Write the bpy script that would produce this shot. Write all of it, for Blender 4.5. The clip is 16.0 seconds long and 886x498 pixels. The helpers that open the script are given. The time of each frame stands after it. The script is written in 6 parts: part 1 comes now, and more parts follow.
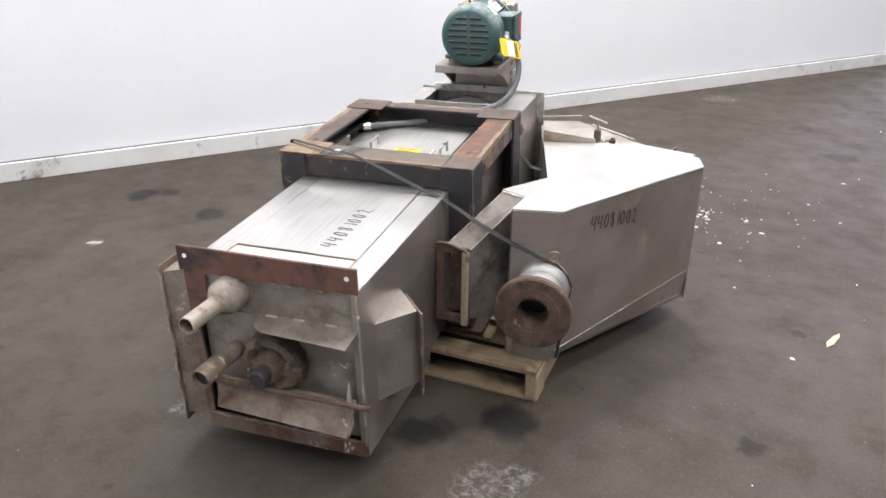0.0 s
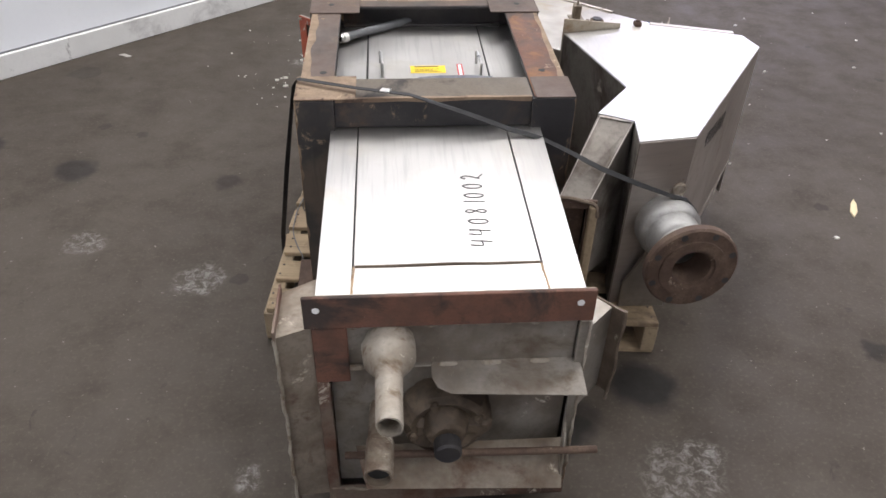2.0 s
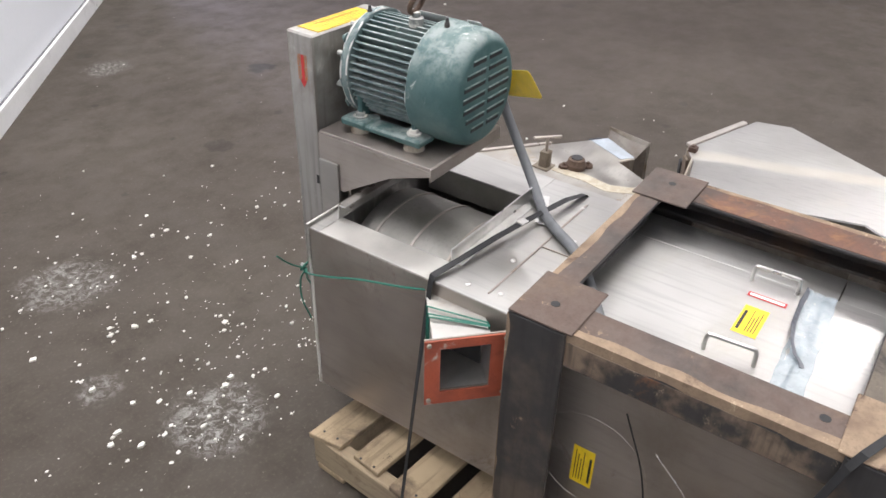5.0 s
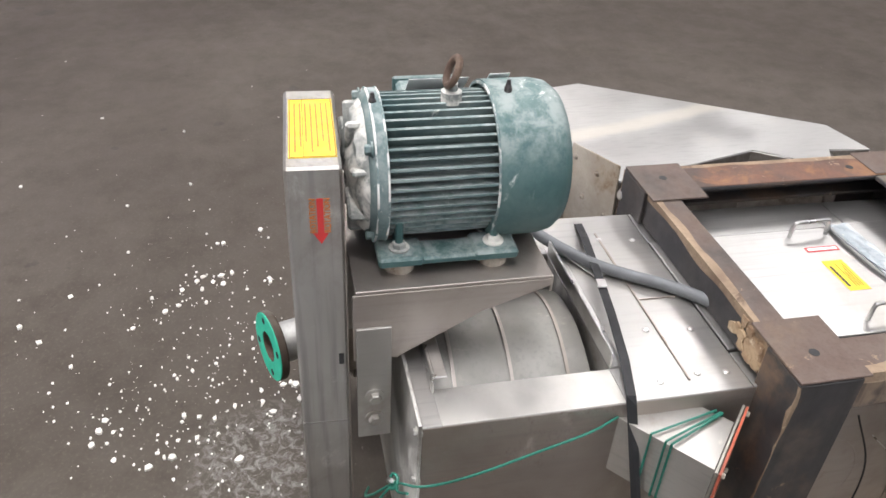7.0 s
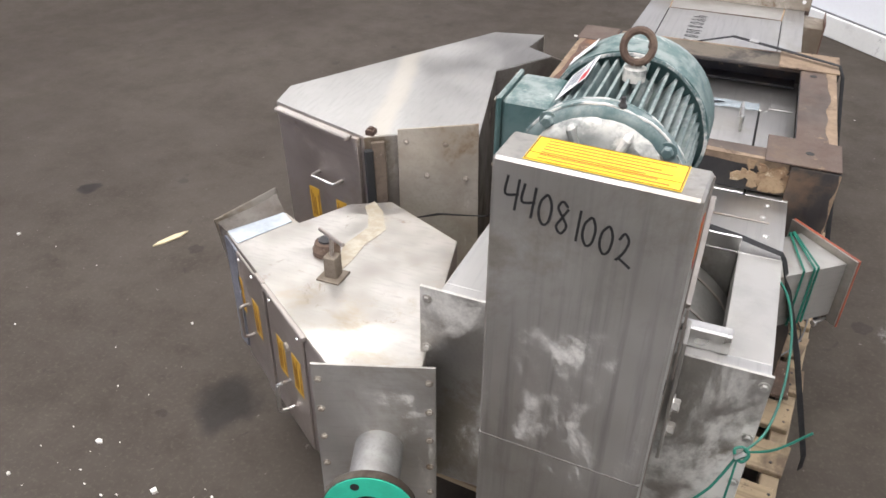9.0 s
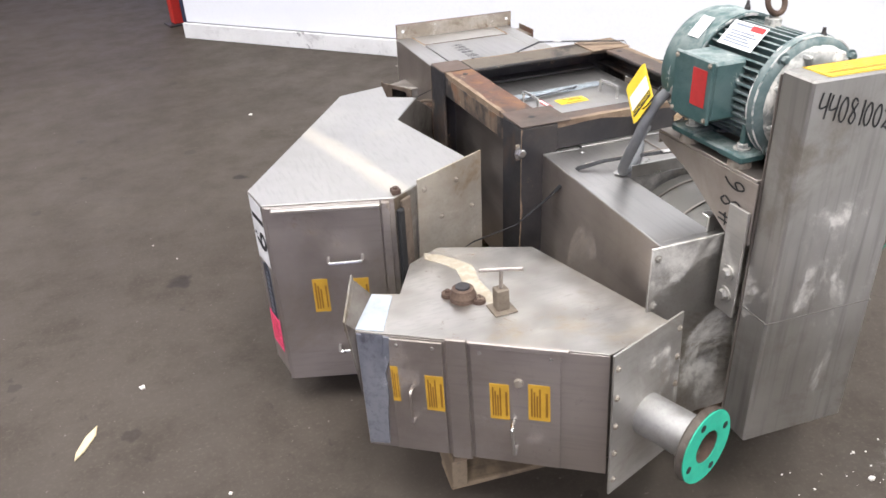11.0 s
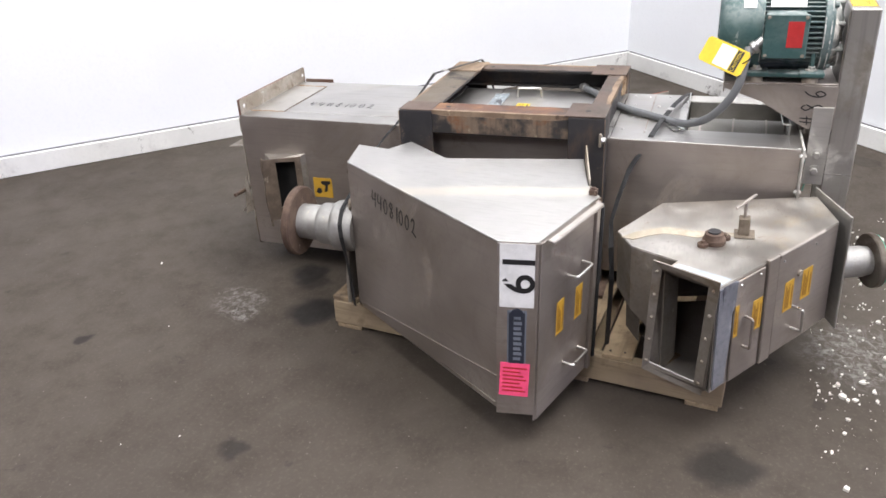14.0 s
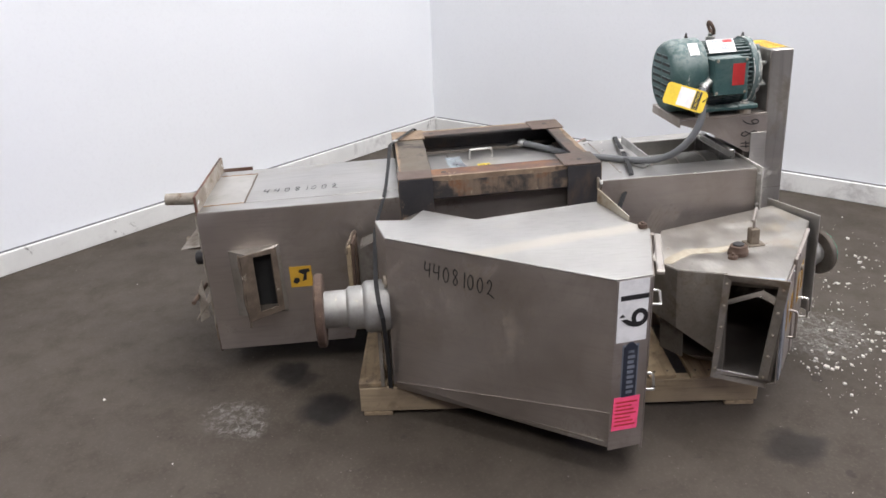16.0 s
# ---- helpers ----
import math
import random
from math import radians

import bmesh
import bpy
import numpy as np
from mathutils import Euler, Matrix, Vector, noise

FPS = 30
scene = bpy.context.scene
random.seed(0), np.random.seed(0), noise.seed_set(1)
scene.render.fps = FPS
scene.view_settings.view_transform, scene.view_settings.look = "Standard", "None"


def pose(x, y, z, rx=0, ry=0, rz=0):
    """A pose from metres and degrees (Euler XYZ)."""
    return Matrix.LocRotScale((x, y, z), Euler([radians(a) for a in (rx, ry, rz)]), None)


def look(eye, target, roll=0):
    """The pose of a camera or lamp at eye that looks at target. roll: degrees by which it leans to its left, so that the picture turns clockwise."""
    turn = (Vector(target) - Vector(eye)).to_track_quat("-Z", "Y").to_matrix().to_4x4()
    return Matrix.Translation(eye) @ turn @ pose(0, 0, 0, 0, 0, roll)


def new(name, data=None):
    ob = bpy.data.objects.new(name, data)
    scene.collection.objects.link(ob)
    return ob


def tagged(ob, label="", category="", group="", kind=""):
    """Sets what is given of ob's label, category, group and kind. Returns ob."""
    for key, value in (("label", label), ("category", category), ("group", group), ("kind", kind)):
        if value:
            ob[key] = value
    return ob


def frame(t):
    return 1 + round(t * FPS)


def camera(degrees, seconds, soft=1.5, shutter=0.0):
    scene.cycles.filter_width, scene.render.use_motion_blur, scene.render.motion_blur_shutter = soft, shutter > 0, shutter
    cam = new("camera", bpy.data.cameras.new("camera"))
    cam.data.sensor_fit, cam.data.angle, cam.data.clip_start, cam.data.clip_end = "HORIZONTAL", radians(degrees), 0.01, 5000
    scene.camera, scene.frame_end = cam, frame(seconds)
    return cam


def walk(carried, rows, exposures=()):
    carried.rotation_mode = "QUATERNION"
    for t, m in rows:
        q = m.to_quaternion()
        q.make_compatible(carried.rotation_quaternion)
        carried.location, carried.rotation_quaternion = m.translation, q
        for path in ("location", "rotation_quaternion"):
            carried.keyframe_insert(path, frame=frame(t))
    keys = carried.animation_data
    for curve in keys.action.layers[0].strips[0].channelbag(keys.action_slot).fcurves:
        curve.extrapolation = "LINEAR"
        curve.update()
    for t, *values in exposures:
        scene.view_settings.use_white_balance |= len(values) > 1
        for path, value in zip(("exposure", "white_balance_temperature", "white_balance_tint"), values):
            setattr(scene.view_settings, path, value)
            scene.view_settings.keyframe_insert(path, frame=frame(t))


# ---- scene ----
cam = camera(59.3, 16.0, 1.6)
PATH = [
    (0, (0.984, -1.505, 1.476), (0.431, 0.223, 0.636), 0.5),
    (0.5, (0.675, -1.485, 1.495), (0.278, 0.289, 0.662), 1.4),
    (1, (0.46, -1.346, 1.51), (0.159, 0.436, 0.652), 1.6),
    (1.5, (0.22, -1.183, 1.487), (0.052, 0.536, 0.48), 1.5),
    (2, (-0.078, -1.0, 1.48), (0.067, 0.611, 0.303), 2.2),
    (2.5, (-0.29, -0.75, 1.47), (0.022, 0.796, 0.241), -0.6),
    (3, (-0.509, -0.495, 1.478), (0.013, 1.012, 0.271), 0.1),
    (3.5, (-0.778, -0.21, 1.499), (0.064, 1.212, 0.372), 1.6),
    (4, (-0.944, 0.142, 1.482), (0.091, 1.436, 0.361), 1.6),
    (4.5, (-1.105, 0.494, 1.488), (0.09, 1.675, 0.404), 0.3),
    (5, (-1.248, 0.813, 1.506), (0.143, 1.786, 0.447), 0.5),
    (5.2, (-1.259, 0.963, 1.491), (0.218, 1.811, 0.443), 0.5),
    (7.3, (-0.882, 2.209, 1.515), (0.606, 1.634, 0.322), 2.1),
    (7.5, (-0.797, 2.319, 1.502), (0.592, 1.587, 0.263), 2.9),
    (8, (-0.611, 2.593, 1.501), (0.49, 1.428, 0.306), 1.4),
    (8.5, (-0.348, 2.723, 1.474), (0.475, 1.337, 0.29), -0.1),
    (9, (-0.082, 2.846, 1.482), (0.553, 1.354, 0.312), -1.2),
    (11.3, (1.355, 3.003, 1.459), (0.598, 1.449, 0.454), -2.8),
    (11.5, (1.45, 2.919, 1.455), (0.59, 1.411, 0.463), -2.8),
    (12, (1.731, 2.681, 1.47), (0.687, 1.283, 0.492), -1.7),
    (12.5, (2.044, 2.466, 1.47), (0.761, 1.275, 0.503), -1.7),
    (13, (2.237, 2.156, 1.439), (0.767, 1.184, 0.493), -1.1),
    (13.5, (2.443, 1.886, 1.434), (0.872, 1.087, 0.489), -1.7),
    (14, (2.649, 1.615, 1.451), (0.974, 1.028, 0.529), -1.8),
    (14.5, (2.684, 1.346, 1.436), (0.946, 0.887, 0.559), -2.9),
    (15, (2.752, 1.065, 1.45), (0.946, 0.766, 0.644), -3.4),
    (15.5, (2.843, 0.816, 1.461), (0.99, 0.748, 0.709), -3.1),
    (16, (2.765, 0.63, 1.44), (0.923, 0.775, 0.674), -2.1),
]
walk(cam, [(t, look(eye, target, roll)) for t, eye, target, roll in PATH],
     exposures=[(0, 0.25), (0.5, 0.17), (1, 0.05), (1.5, -0.08), (2, -0.22), (2.5, -0.36), (3, -0.55), (3.5, -0.5), (4.5, -0.13), (5, 0.02), (7.5, 0.14), (8, 0.2), (8.5, 0.12), (9, -0.02), (11.5, 0.34), (12.5, 0.22), (14, 0.24), (15, 0.08), (15.5, -0.02), (16, -0.12)])

# ---------------------------------------------------------------- light
world = bpy.data.worlds.new("world")
scene.world = world
world.use_nodes = True
world.node_tree.nodes["Background"].inputs[0].default_value = (0.75, 0.82, 0.9, 1)
world.node_tree.nodes["Background"].inputs[1].default_value = 0.15


def overhead_light(x, y, z, sx, sy, watts, turn=0, colour=(1.0, 0.978, 0.990)):
    """A long unseen light below the ceiling, for assumed high-bays and added tint."""
    d = bpy.data.lights.new("overhead_light", "AREA")
    d.shape, d.size, d.size_y, d.energy = "RECTANGLE", sx, sy, watts
    d.color = colour
    ob = new("overhead_light", d)
    ob.matrix_world = pose(x, y, z, 0, 0, turn)
    return ob


LAMP_Z = 5.3
# assumed high-bay rows, placed and rated for wall and floor brightness
for lx, ly, w in ((0.5, -1.6, 48), (3.6, -2.6, 200), (-1.2, 1.95, 125), (2.6, 1.6, 108), (0.75, 3.7, 180), (4.4, 7.4, 195), (6.2, 4.8, 62), (6.8, 0.4, 195)):
    overhead_light(lx, ly, LAMP_Z, 2.4, 0.32, w, 45)
# unseen bluish lights, added to tint the hall violet beyond the partition ends
for lx, ly, w in ((5.6, 12.6, 720), (0.2, -8.6, 190)):
    overhead_light(lx, ly, LAMP_Z, 2.4, 0.6, w, 45, (0.66, 0.65, 1.0))

# ---------------------------------------------------------------- materials


def nodes_of(name):
    m = bpy.data.materials.new(name)
    m.use_nodes = True
    nt = m.node_tree
    return m, nt, nt.nodes["Principled BSDF"]


def add(nt, kind, **kw):
    n = nt.nodes.new(kind)
    for k, v in kw.items():
        n.inputs[k].default_value = v
    return n


def coords(nt, scale=(1, 1, 1)):
    tc = nt.nodes.new("ShaderNodeTexCoord")
    mp = nt.nodes.new("ShaderNodeMapping")
    mp.inputs["Scale"].default_value = scale
    nt.links.new(tc.outputs["Object"], mp.inputs["Vector"])
    return mp.outputs["Vector"]


def noise_tex(nt, vec, scale, detail=6.0, rough=0.6, distortion=0.0):
    n = add(nt, "ShaderNodeTexNoise", Scale=scale, Detail=detail, Roughness=rough, Distortion=distortion)
    nt.links.new(vec, n.inputs["Vector"])
    return n.outputs["Fac"]


def ramp(nt, fac, lo, hi, a=0.0, b=1.0):
    n = add(nt, "ShaderNodeMapRange", **{"From Min": lo, "From Max": hi, "To Min": a, "To Max": b})
    n.interpolation_type = "SMOOTHSTEP"
    nt.links.new(fac, n.inputs["Value"])
    return n.outputs["Result"]


def mix(nt, fac, a, b):
    n = nt.nodes.new("ShaderNodeMix")
    n.data_type = "RGBA"
    for sock, v in ((n.inputs[0], fac), (n.inputs[6], a), (n.inputs[7], b)):
        if isinstance(v, tuple):
            sock.default_value = (*v, 1)
        elif isinstance(v, (int, float)):
            sock.default_value = v
        else:
            nt.links.new(v, sock)
    return n.outputs[2]


def maths(nt, op, a, b):
    n = nt.nodes.new("ShaderNodeMath")
    n.operation = op
    for sock, v in ((n.inputs[0], a), (n.inputs[1], b)):
        if isinstance(v, (int, float)):
            sock.default_value = v
        else:
            nt.links.new(v, sock)
    return n.outputs[0]


def bump(nt, bsdf, height, strength=0.2, distance=0.002):
    n = add(nt, "ShaderNodeBump", Strength=strength, Distance=distance)
    nt.links.new(height, n.inputs["Height"])
    nt.links.new(n.outputs["Normal"], bsdf.inputs["Normal"])


def surface(name, base, other, patch=6.0, lo=0.4, hi=0.7, rough=0.6, rough2=None, metal=0.0, grain=120.0, grain_amount=0.25,
            stretch=(1, 1, 1), bump_strength=0.15, stain=None, stain_scale=3.0, stain_lo=0.6, stain_hi=0.75, stain_metal=None,
            fleck=None, dust=None):
    """Two colours in patches, a fine grain over them, and stains of a third colour."""
    m, nt, bsdf = nodes_of(name)
    v, vs = coords(nt), coords(nt, stretch)
    p = ramp(nt, noise_tex(nt, v, patch, 3.0 if metal > 0.8 else 6.0), lo, hi)
    col = mix(nt, p, base, other)
    g = noise_tex(nt, vs, grain, 4.0)
    dark = tuple(c * (1 - grain_amount) for c in base)
    col = mix(nt, maths(nt, "MULTIPLY", ramp(nt, g, 0.45, 0.75), 0.6), col, dark)
    r = ramp(nt, noise_tex(nt, v, patch * 1.7, 1.0 if metal > 0.8 else 6.0), 0.3, 0.7, rough, rough2 if rough2 is not None else min(1, rough + 0.12))
    bsdf.inputs["Metallic"].default_value = metal
    if stain:
        s = ramp(nt, noise_tex(nt, v, stain_scale, 9.0, 0.68, 0.4), stain_lo, stain_hi)
        col = mix(nt, s, col, stain)
        r = maths(nt, "ADD", r, maths(nt, "MULTIPLY", s, 0.2))
        if stain_metal is not None:
            nt.links.new(maths(nt, "ADD", metal, maths(nt, "MULTIPLY", s, stain_metal - metal)), bsdf.inputs["Metallic"])
    cover = 0.0
    if fleck:
        # ragged smears and specks: colour, scale, threshold, width
        f = ramp(nt, noise_tex(nt, coords(nt, (1.0, 1.0, 0.7)), fleck[1], 12.0, 0.78, 0.45), fleck[2], fleck[2] + fleck[3])
        col, cover = mix(nt, f, col, fleck[0]), f
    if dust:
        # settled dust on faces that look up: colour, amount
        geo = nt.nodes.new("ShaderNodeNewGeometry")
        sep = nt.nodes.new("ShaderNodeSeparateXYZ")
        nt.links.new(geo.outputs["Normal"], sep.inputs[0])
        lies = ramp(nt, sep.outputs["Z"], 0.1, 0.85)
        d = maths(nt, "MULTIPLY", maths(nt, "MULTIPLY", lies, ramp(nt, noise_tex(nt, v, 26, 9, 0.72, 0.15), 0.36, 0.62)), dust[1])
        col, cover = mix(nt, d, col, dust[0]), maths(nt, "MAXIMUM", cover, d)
    if fleck or dust:
        r = maths(nt, "ADD", r, maths(nt, "MULTIPLY", cover, 0.3))
        if metal:
            nt.links.new(maths(nt, "MULTIPLY", maths(nt, "SUBTRACT", 1.0, cover), metal), bsdf.inputs["Metallic"])
    nt.links.new(col, bsdf.inputs["Base Color"])
    nt.links.new(r, bsdf.inputs["Roughness"])
    bump(nt, bsdf, g, bump_strength, 0.001)
    if metal > 0.8:
        # thin sheet is never quite flat: long shallow dents under the grain
        wave = add(nt, "ShaderNodeBump", Strength=0.3, Distance=0.006)
        nt.links.new(noise_tex(nt, v, 4.5, 2.0), wave.inputs["Height"])
        fine = bsdf.inputs["Normal"].links[0].from_node
        nt.links.new(wave.outputs["Normal"], fine.inputs["Normal"])
    return m


def plain(name, base, rough=0.5, metal=0.0):
    return surface(name, base, tuple(c * 0.82 for c in base), patch=25, rough=rough, metal=metal, grain=300, grain_amount=0.15, bump_strength=0.05)


steel_top = surface("brushed_stainless_sheet", (0.475, 0.465, 0.447), (0.385, 0.374, 0.356), 2.2, rough=0.33, rough2=0.47, metal=0.95, grain=90,
                    stretch=(1.0, 0.05, 1.0), grain_amount=0.28, bump_strength=0.2, stain=(0.43, 0.405, 0.36), stain_scale=3.2, stain_lo=0.5, stain_hi=0.76)
steel_side = surface("dull_stainless_sheet", (0.455, 0.412, 0.376), (0.353, 0.314, 0.282), 2.5, rough=0.38, rough2=0.54, metal=0.9, grain=110,
                     stretch=(0.07, 0.07, 1.0), grain_amount=0.2, bump_strength=0.06, stain=(0.31, 0.268, 0.222), stain_scale=2.6, stain_lo=0.47, stain_hi=0.76,
                     fleck=((0.20, 0.152, 0.108), 5.0, 0.560, 0.15))
steel_hopper = surface("matt_stainless_plate", (0.488, 0.454, 0.420), (0.412, 0.379, 0.344), 2.2, rough=0.38, rough2=0.54, metal=0.95, grain=140,
                       stretch=(0.2, 0.2, 1.0), grain_amount=0.2, bump_strength=0.08, stain=(0.43, 0.38, 0.30), stain_scale=2.4, stain_lo=0.55, stain_hi=0.78, stain_metal=0.7,
                       fleck=((0.29, 0.235, 0.175), 7.0, 0.560, 0.14))
cream_plate = surface("cream_stained_plate", (0.47, 0.43, 0.36), (0.37, 0.32, 0.25), 6.0, lo=0.38, hi=0.62, rough=0.5, rough2=0.65, metal=0.6, grain=120, grain_amount=0.25, bump_strength=0.15,
                      stain=(0.26, 0.185, 0.115), stain_scale=6.0, stain_lo=0.56, stain_hi=0.70, stain_metal=0.1, fleck=((0.52, 0.48, 0.40), 11.0, 0.59, 0.07))
steel_worn = surface("scuffed_stainless_plate", (0.52, 0.50, 0.465), (0.34, 0.315, 0.28), 4.0, lo=0.36, hi=0.66, rough=0.28, rough2=0.55, metal=0.92, grain=110,
                     stretch=(0.25, 1.0, 1.0), grain_amount=0.3, bump_strength=0.12, stain=(0.40, 0.345, 0.265), stain_scale=4.5, stain_lo=0.52, stain_hi=0.70, stain_metal=0.5,
                     fleck=((0.22, 0.17, 0.12), 9.0, 0.58, 0.10))
steel_dusty = surface("dusty_stainless_sheet", (0.50, 0.485, 0.455), (0.41, 0.395, 0.37), 4.0, rough=0.40, rough2=0.56, metal=0.85, grain=150,
                      stretch=(0.1, 0.1, 1.0), grain_amount=0.22, bump_strength=0.08, stain=(0.34, 0.31, 0.265), stain_scale=3.5, stain_lo=0.5, stain_hi=0.75,
                      fleck=((0.54, 0.52, 0.47), 6.5, 0.57, 0.10))
steel_guard = surface("streaked_guard_sheet", (0.47, 0.455, 0.43), (0.36, 0.345, 0.32), 2.2, lo=0.35, hi=0.7, rough=0.40, rough2=0.58, metal=0.86, grain=60,
                      stretch=(1.0, 1.0, 0.05), grain_amount=0.5, bump_strength=0.15, stain=(0.25, 0.222, 0.187), stain_scale=3.0, stain_lo=0.48, stain_hi=0.74,
                      fleck=((0.56, 0.54, 0.50), 4.5, 0.55, 0.12))
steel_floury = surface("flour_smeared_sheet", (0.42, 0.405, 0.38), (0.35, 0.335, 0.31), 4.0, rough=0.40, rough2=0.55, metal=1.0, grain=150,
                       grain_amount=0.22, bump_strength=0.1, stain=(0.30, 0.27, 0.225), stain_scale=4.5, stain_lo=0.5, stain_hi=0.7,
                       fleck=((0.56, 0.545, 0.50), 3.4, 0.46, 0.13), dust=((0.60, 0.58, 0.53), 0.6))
steel_dirty = surface("grimy_stainless_sheet", (0.34, 0.315, 0.28), (0.23, 0.203, 0.172), 6.0, rough=0.48, rough2=0.66, metal=0.8, grain=120,
                      grain_amount=0.3, bump_strength=0.2, stain=(0.20, 0.155, 0.105), stain_scale=4.5, stain_lo=0.50, stain_hi=0.70, stain_metal=0.2,
                      fleck=((0.46, 0.42, 0.35), 11.0, 0.63, 0.06))
# grime, darkened for shade on hopper insides and chute walls; also a dark flange
steel_grime_shade = surface("dark_grime_and_shade_sheet", (0.20, 0.182, 0.160), (0.125, 0.105, 0.086), 5.0, rough=0.5, rough2=0.7, metal=0.6, grain=110, grain_amount=0.35, bump_strength=0.25,
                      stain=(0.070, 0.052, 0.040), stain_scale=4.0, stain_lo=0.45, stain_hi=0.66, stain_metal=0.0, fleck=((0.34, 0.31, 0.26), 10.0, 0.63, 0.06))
front_grime = surface("crusted_front_sheet", (0.33, 0.305, 0.27), (0.21, 0.178, 0.145), 7.0, lo=0.38, hi=0.6, rough=0.5, rough2=0.7, metal=0.7, grain=110,
                      grain_amount=0.35, bump_strength=0.35, stain=(0.165, 0.125, 0.088), stain_scale=5.5, stain_lo=0.52, stain_hi=0.72, stain_metal=0.1,
                      fleck=((0.50, 0.46, 0.39), 10.0, 0.585, 0.05))
flake_tan = surface("flaking_tan_scale", (0.38, 0.27, 0.165), (0.20, 0.12, 0.07), 30, rough=0.85, grain=150, grain_amount=0.4, bump_strength=0.7, fleck=((0.55, 0.45, 0.32), 40, 0.56, 0.06))
steel_bright = surface("polished_steel_bar", (0.62, 0.61, 0.59), (0.50, 0.49, 0.47), 20, rough=0.27, metal=1.0, grain=200, grain_amount=0.15, bump_strength=0.05)
steel_caked = surface("caked_pipe_metal", (0.35, 0.315, 0.265), (0.235, 0.197, 0.153), 14, rough=0.6, rough2=0.8, metal=0.3, grain=120, grain_amount=0.35, bump_strength=0.5,
                      stain=(0.17, 0.12, 0.08), stain_scale=12, stain_lo=0.5, stain_hi=0.65, fleck=((0.52, 0.49, 0.42), 20, 0.60, 0.06))
pipe_brown = surface("brown_caked_pipe", (0.27, 0.232, 0.185), (0.155, 0.118, 0.085), 16, lo=0.38, hi=0.6, rough=0.65, rough2=0.82, metal=0.2, grain=120, grain_amount=0.4, bump_strength=0.6,
                     stain=(0.10, 0.066, 0.045), stain_scale=10, stain_lo=0.48, stain_hi=0.62, fleck=((0.48, 0.44, 0.37), 22, 0.58, 0.06))
galvanised = surface("dull_galvanised_pipe", (0.42, 0.415, 0.40), (0.33, 0.32, 0.30), 18, rough=0.52, rough2=0.68, metal=0.8, grain=130, grain_amount=0.25, bump_strength=0.15,
                     fleck=((0.50, 0.46, 0.38), 14, 0.60, 0.08))
steel_dark = surface("dark_drum_metal", (0.30, 0.29, 0.27), (0.22, 0.21, 0.19), 5, rough=0.5, metal=0.9, grain=120, grain_amount=0.25, bump_strength=0.1,
                     fleck=((0.40, 0.38, 0.33), 8, 0.60, 0.1))
rust_red = surface("red_primer_rust", (0.145, 0.066, 0.043), (0.066, 0.038, 0.029), 11, rough=0.75, grain=200, grain_amount=0.4, bump_strength=0.35,
                   stain=(0.045, 0.034, 0.029), stain_scale=7, stain_lo=0.47, stain_hi=0.62, fleck=((0.30, 0.25, 0.20), 16, 0.63, 0.05))
rust_mix = surface("rust_stained_steel_edge", (0.185, 0.140, 0.108), (0.110, 0.052, 0.034), 9, lo=0.40, hi=0.58, rough=0.65, rough2=0.8, metal=0.2, grain=140, grain_amount=0.4, bump_strength=0.5,
                   stain=(0.060, 0.040, 0.031), stain_scale=8, stain_lo=0.52, stain_hi=0.66, fleck=((0.44, 0.39, 0.32), 14, 0.585, 0.05))
lip_brown = surface("brown_stained_lip", (0.27, 0.232, 0.185), (0.155, 0.118, 0.085), 9, lo=0.38, hi=0.62, rough=0.6, rough2=0.78, metal=0.4, grain=120, grain_amount=0.4, bump_strength=0.4,
                    stain=(0.105, 0.056, 0.036), stain_scale=6, stain_lo=0.50, stain_hi=0.66, fleck=((0.46, 0.41, 0.33), 12, 0.60, 0.05))
rust_brown = surface("brown_flange_rust", (0.072, 0.043, 0.030), (0.125, 0.084, 0.058), 20, rough=0.75, grain=220, grain_amount=0.45, bump_strength=0.5,
                     stain=(0.075, 0.045, 0.03), stain_scale=14, stain_lo=0.55, stain_hi=0.68, fleck=((0.34, 0.28, 0.21), 22, 0.60, 0.06))
rust_crust = surface("crusted_brown_rim", (0.135, 0.102, 0.074), (0.075, 0.054, 0.039), 18, rough=0.8, grain=160, grain_amount=0.45, bump_strength=0.7,
                     fleck=((0.40, 0.36, 0.29), 24, 0.60, 0.06))
FILM = (0.20, 0.175, 0.145)
bar_black = surface("worn_black_paint", (0.024, 0.023, 0.025), (0.046, 0.040, 0.037), 5, rough=0.45, rough2=0.72, grain=160, grain_amount=0.3, bump_strength=0.25,
                    stain=(0.095, 0.062, 0.042), stain_scale=4, stain_lo=0.50, stain_hi=0.70, fleck=((0.24, 0.175, 0.115), 9, 0.605, 0.06))
tan_rust = surface("tan_scale_rust", (0.25, 0.180, 0.120), (0.145, 0.098, 0.066), 12, rough=0.8, grain=170, grain_amount=0.4, bump_strength=0.5,
                   stain=(0.075, 0.05, 0.038), stain_scale=11, stain_lo=0.58, stain_hi=0.70, fleck=((0.36, 0.28, 0.19), 26, 0.58, 0.06))
grease = surface("caked_brown_grease", (0.070, 0.050, 0.034), (0.140, 0.105, 0.070), 18, rough=0.65, grain=70, grain_amount=0.5, bump_strength=1.0, fleck=((0.30, 0.25, 0.18), 24, 0.62, 0.05))
streak_rust = surface("streaked_flaking_paint", (0.030, 0.027, 0.026), (0.18, 0.13, 0.09), 10, lo=0.42, hi=0.6, rough=0.7, grain=60, stretch=(1, 1, 0.08), grain_amount=0.5, bump_strength=0.4,
                      stain=(0.19, 0.085, 0.038), stain_scale=5, stain_lo=0.55, stain_hi=0.68, fleck=((0.33, 0.27, 0.19), 15, 0.585, 0.05))
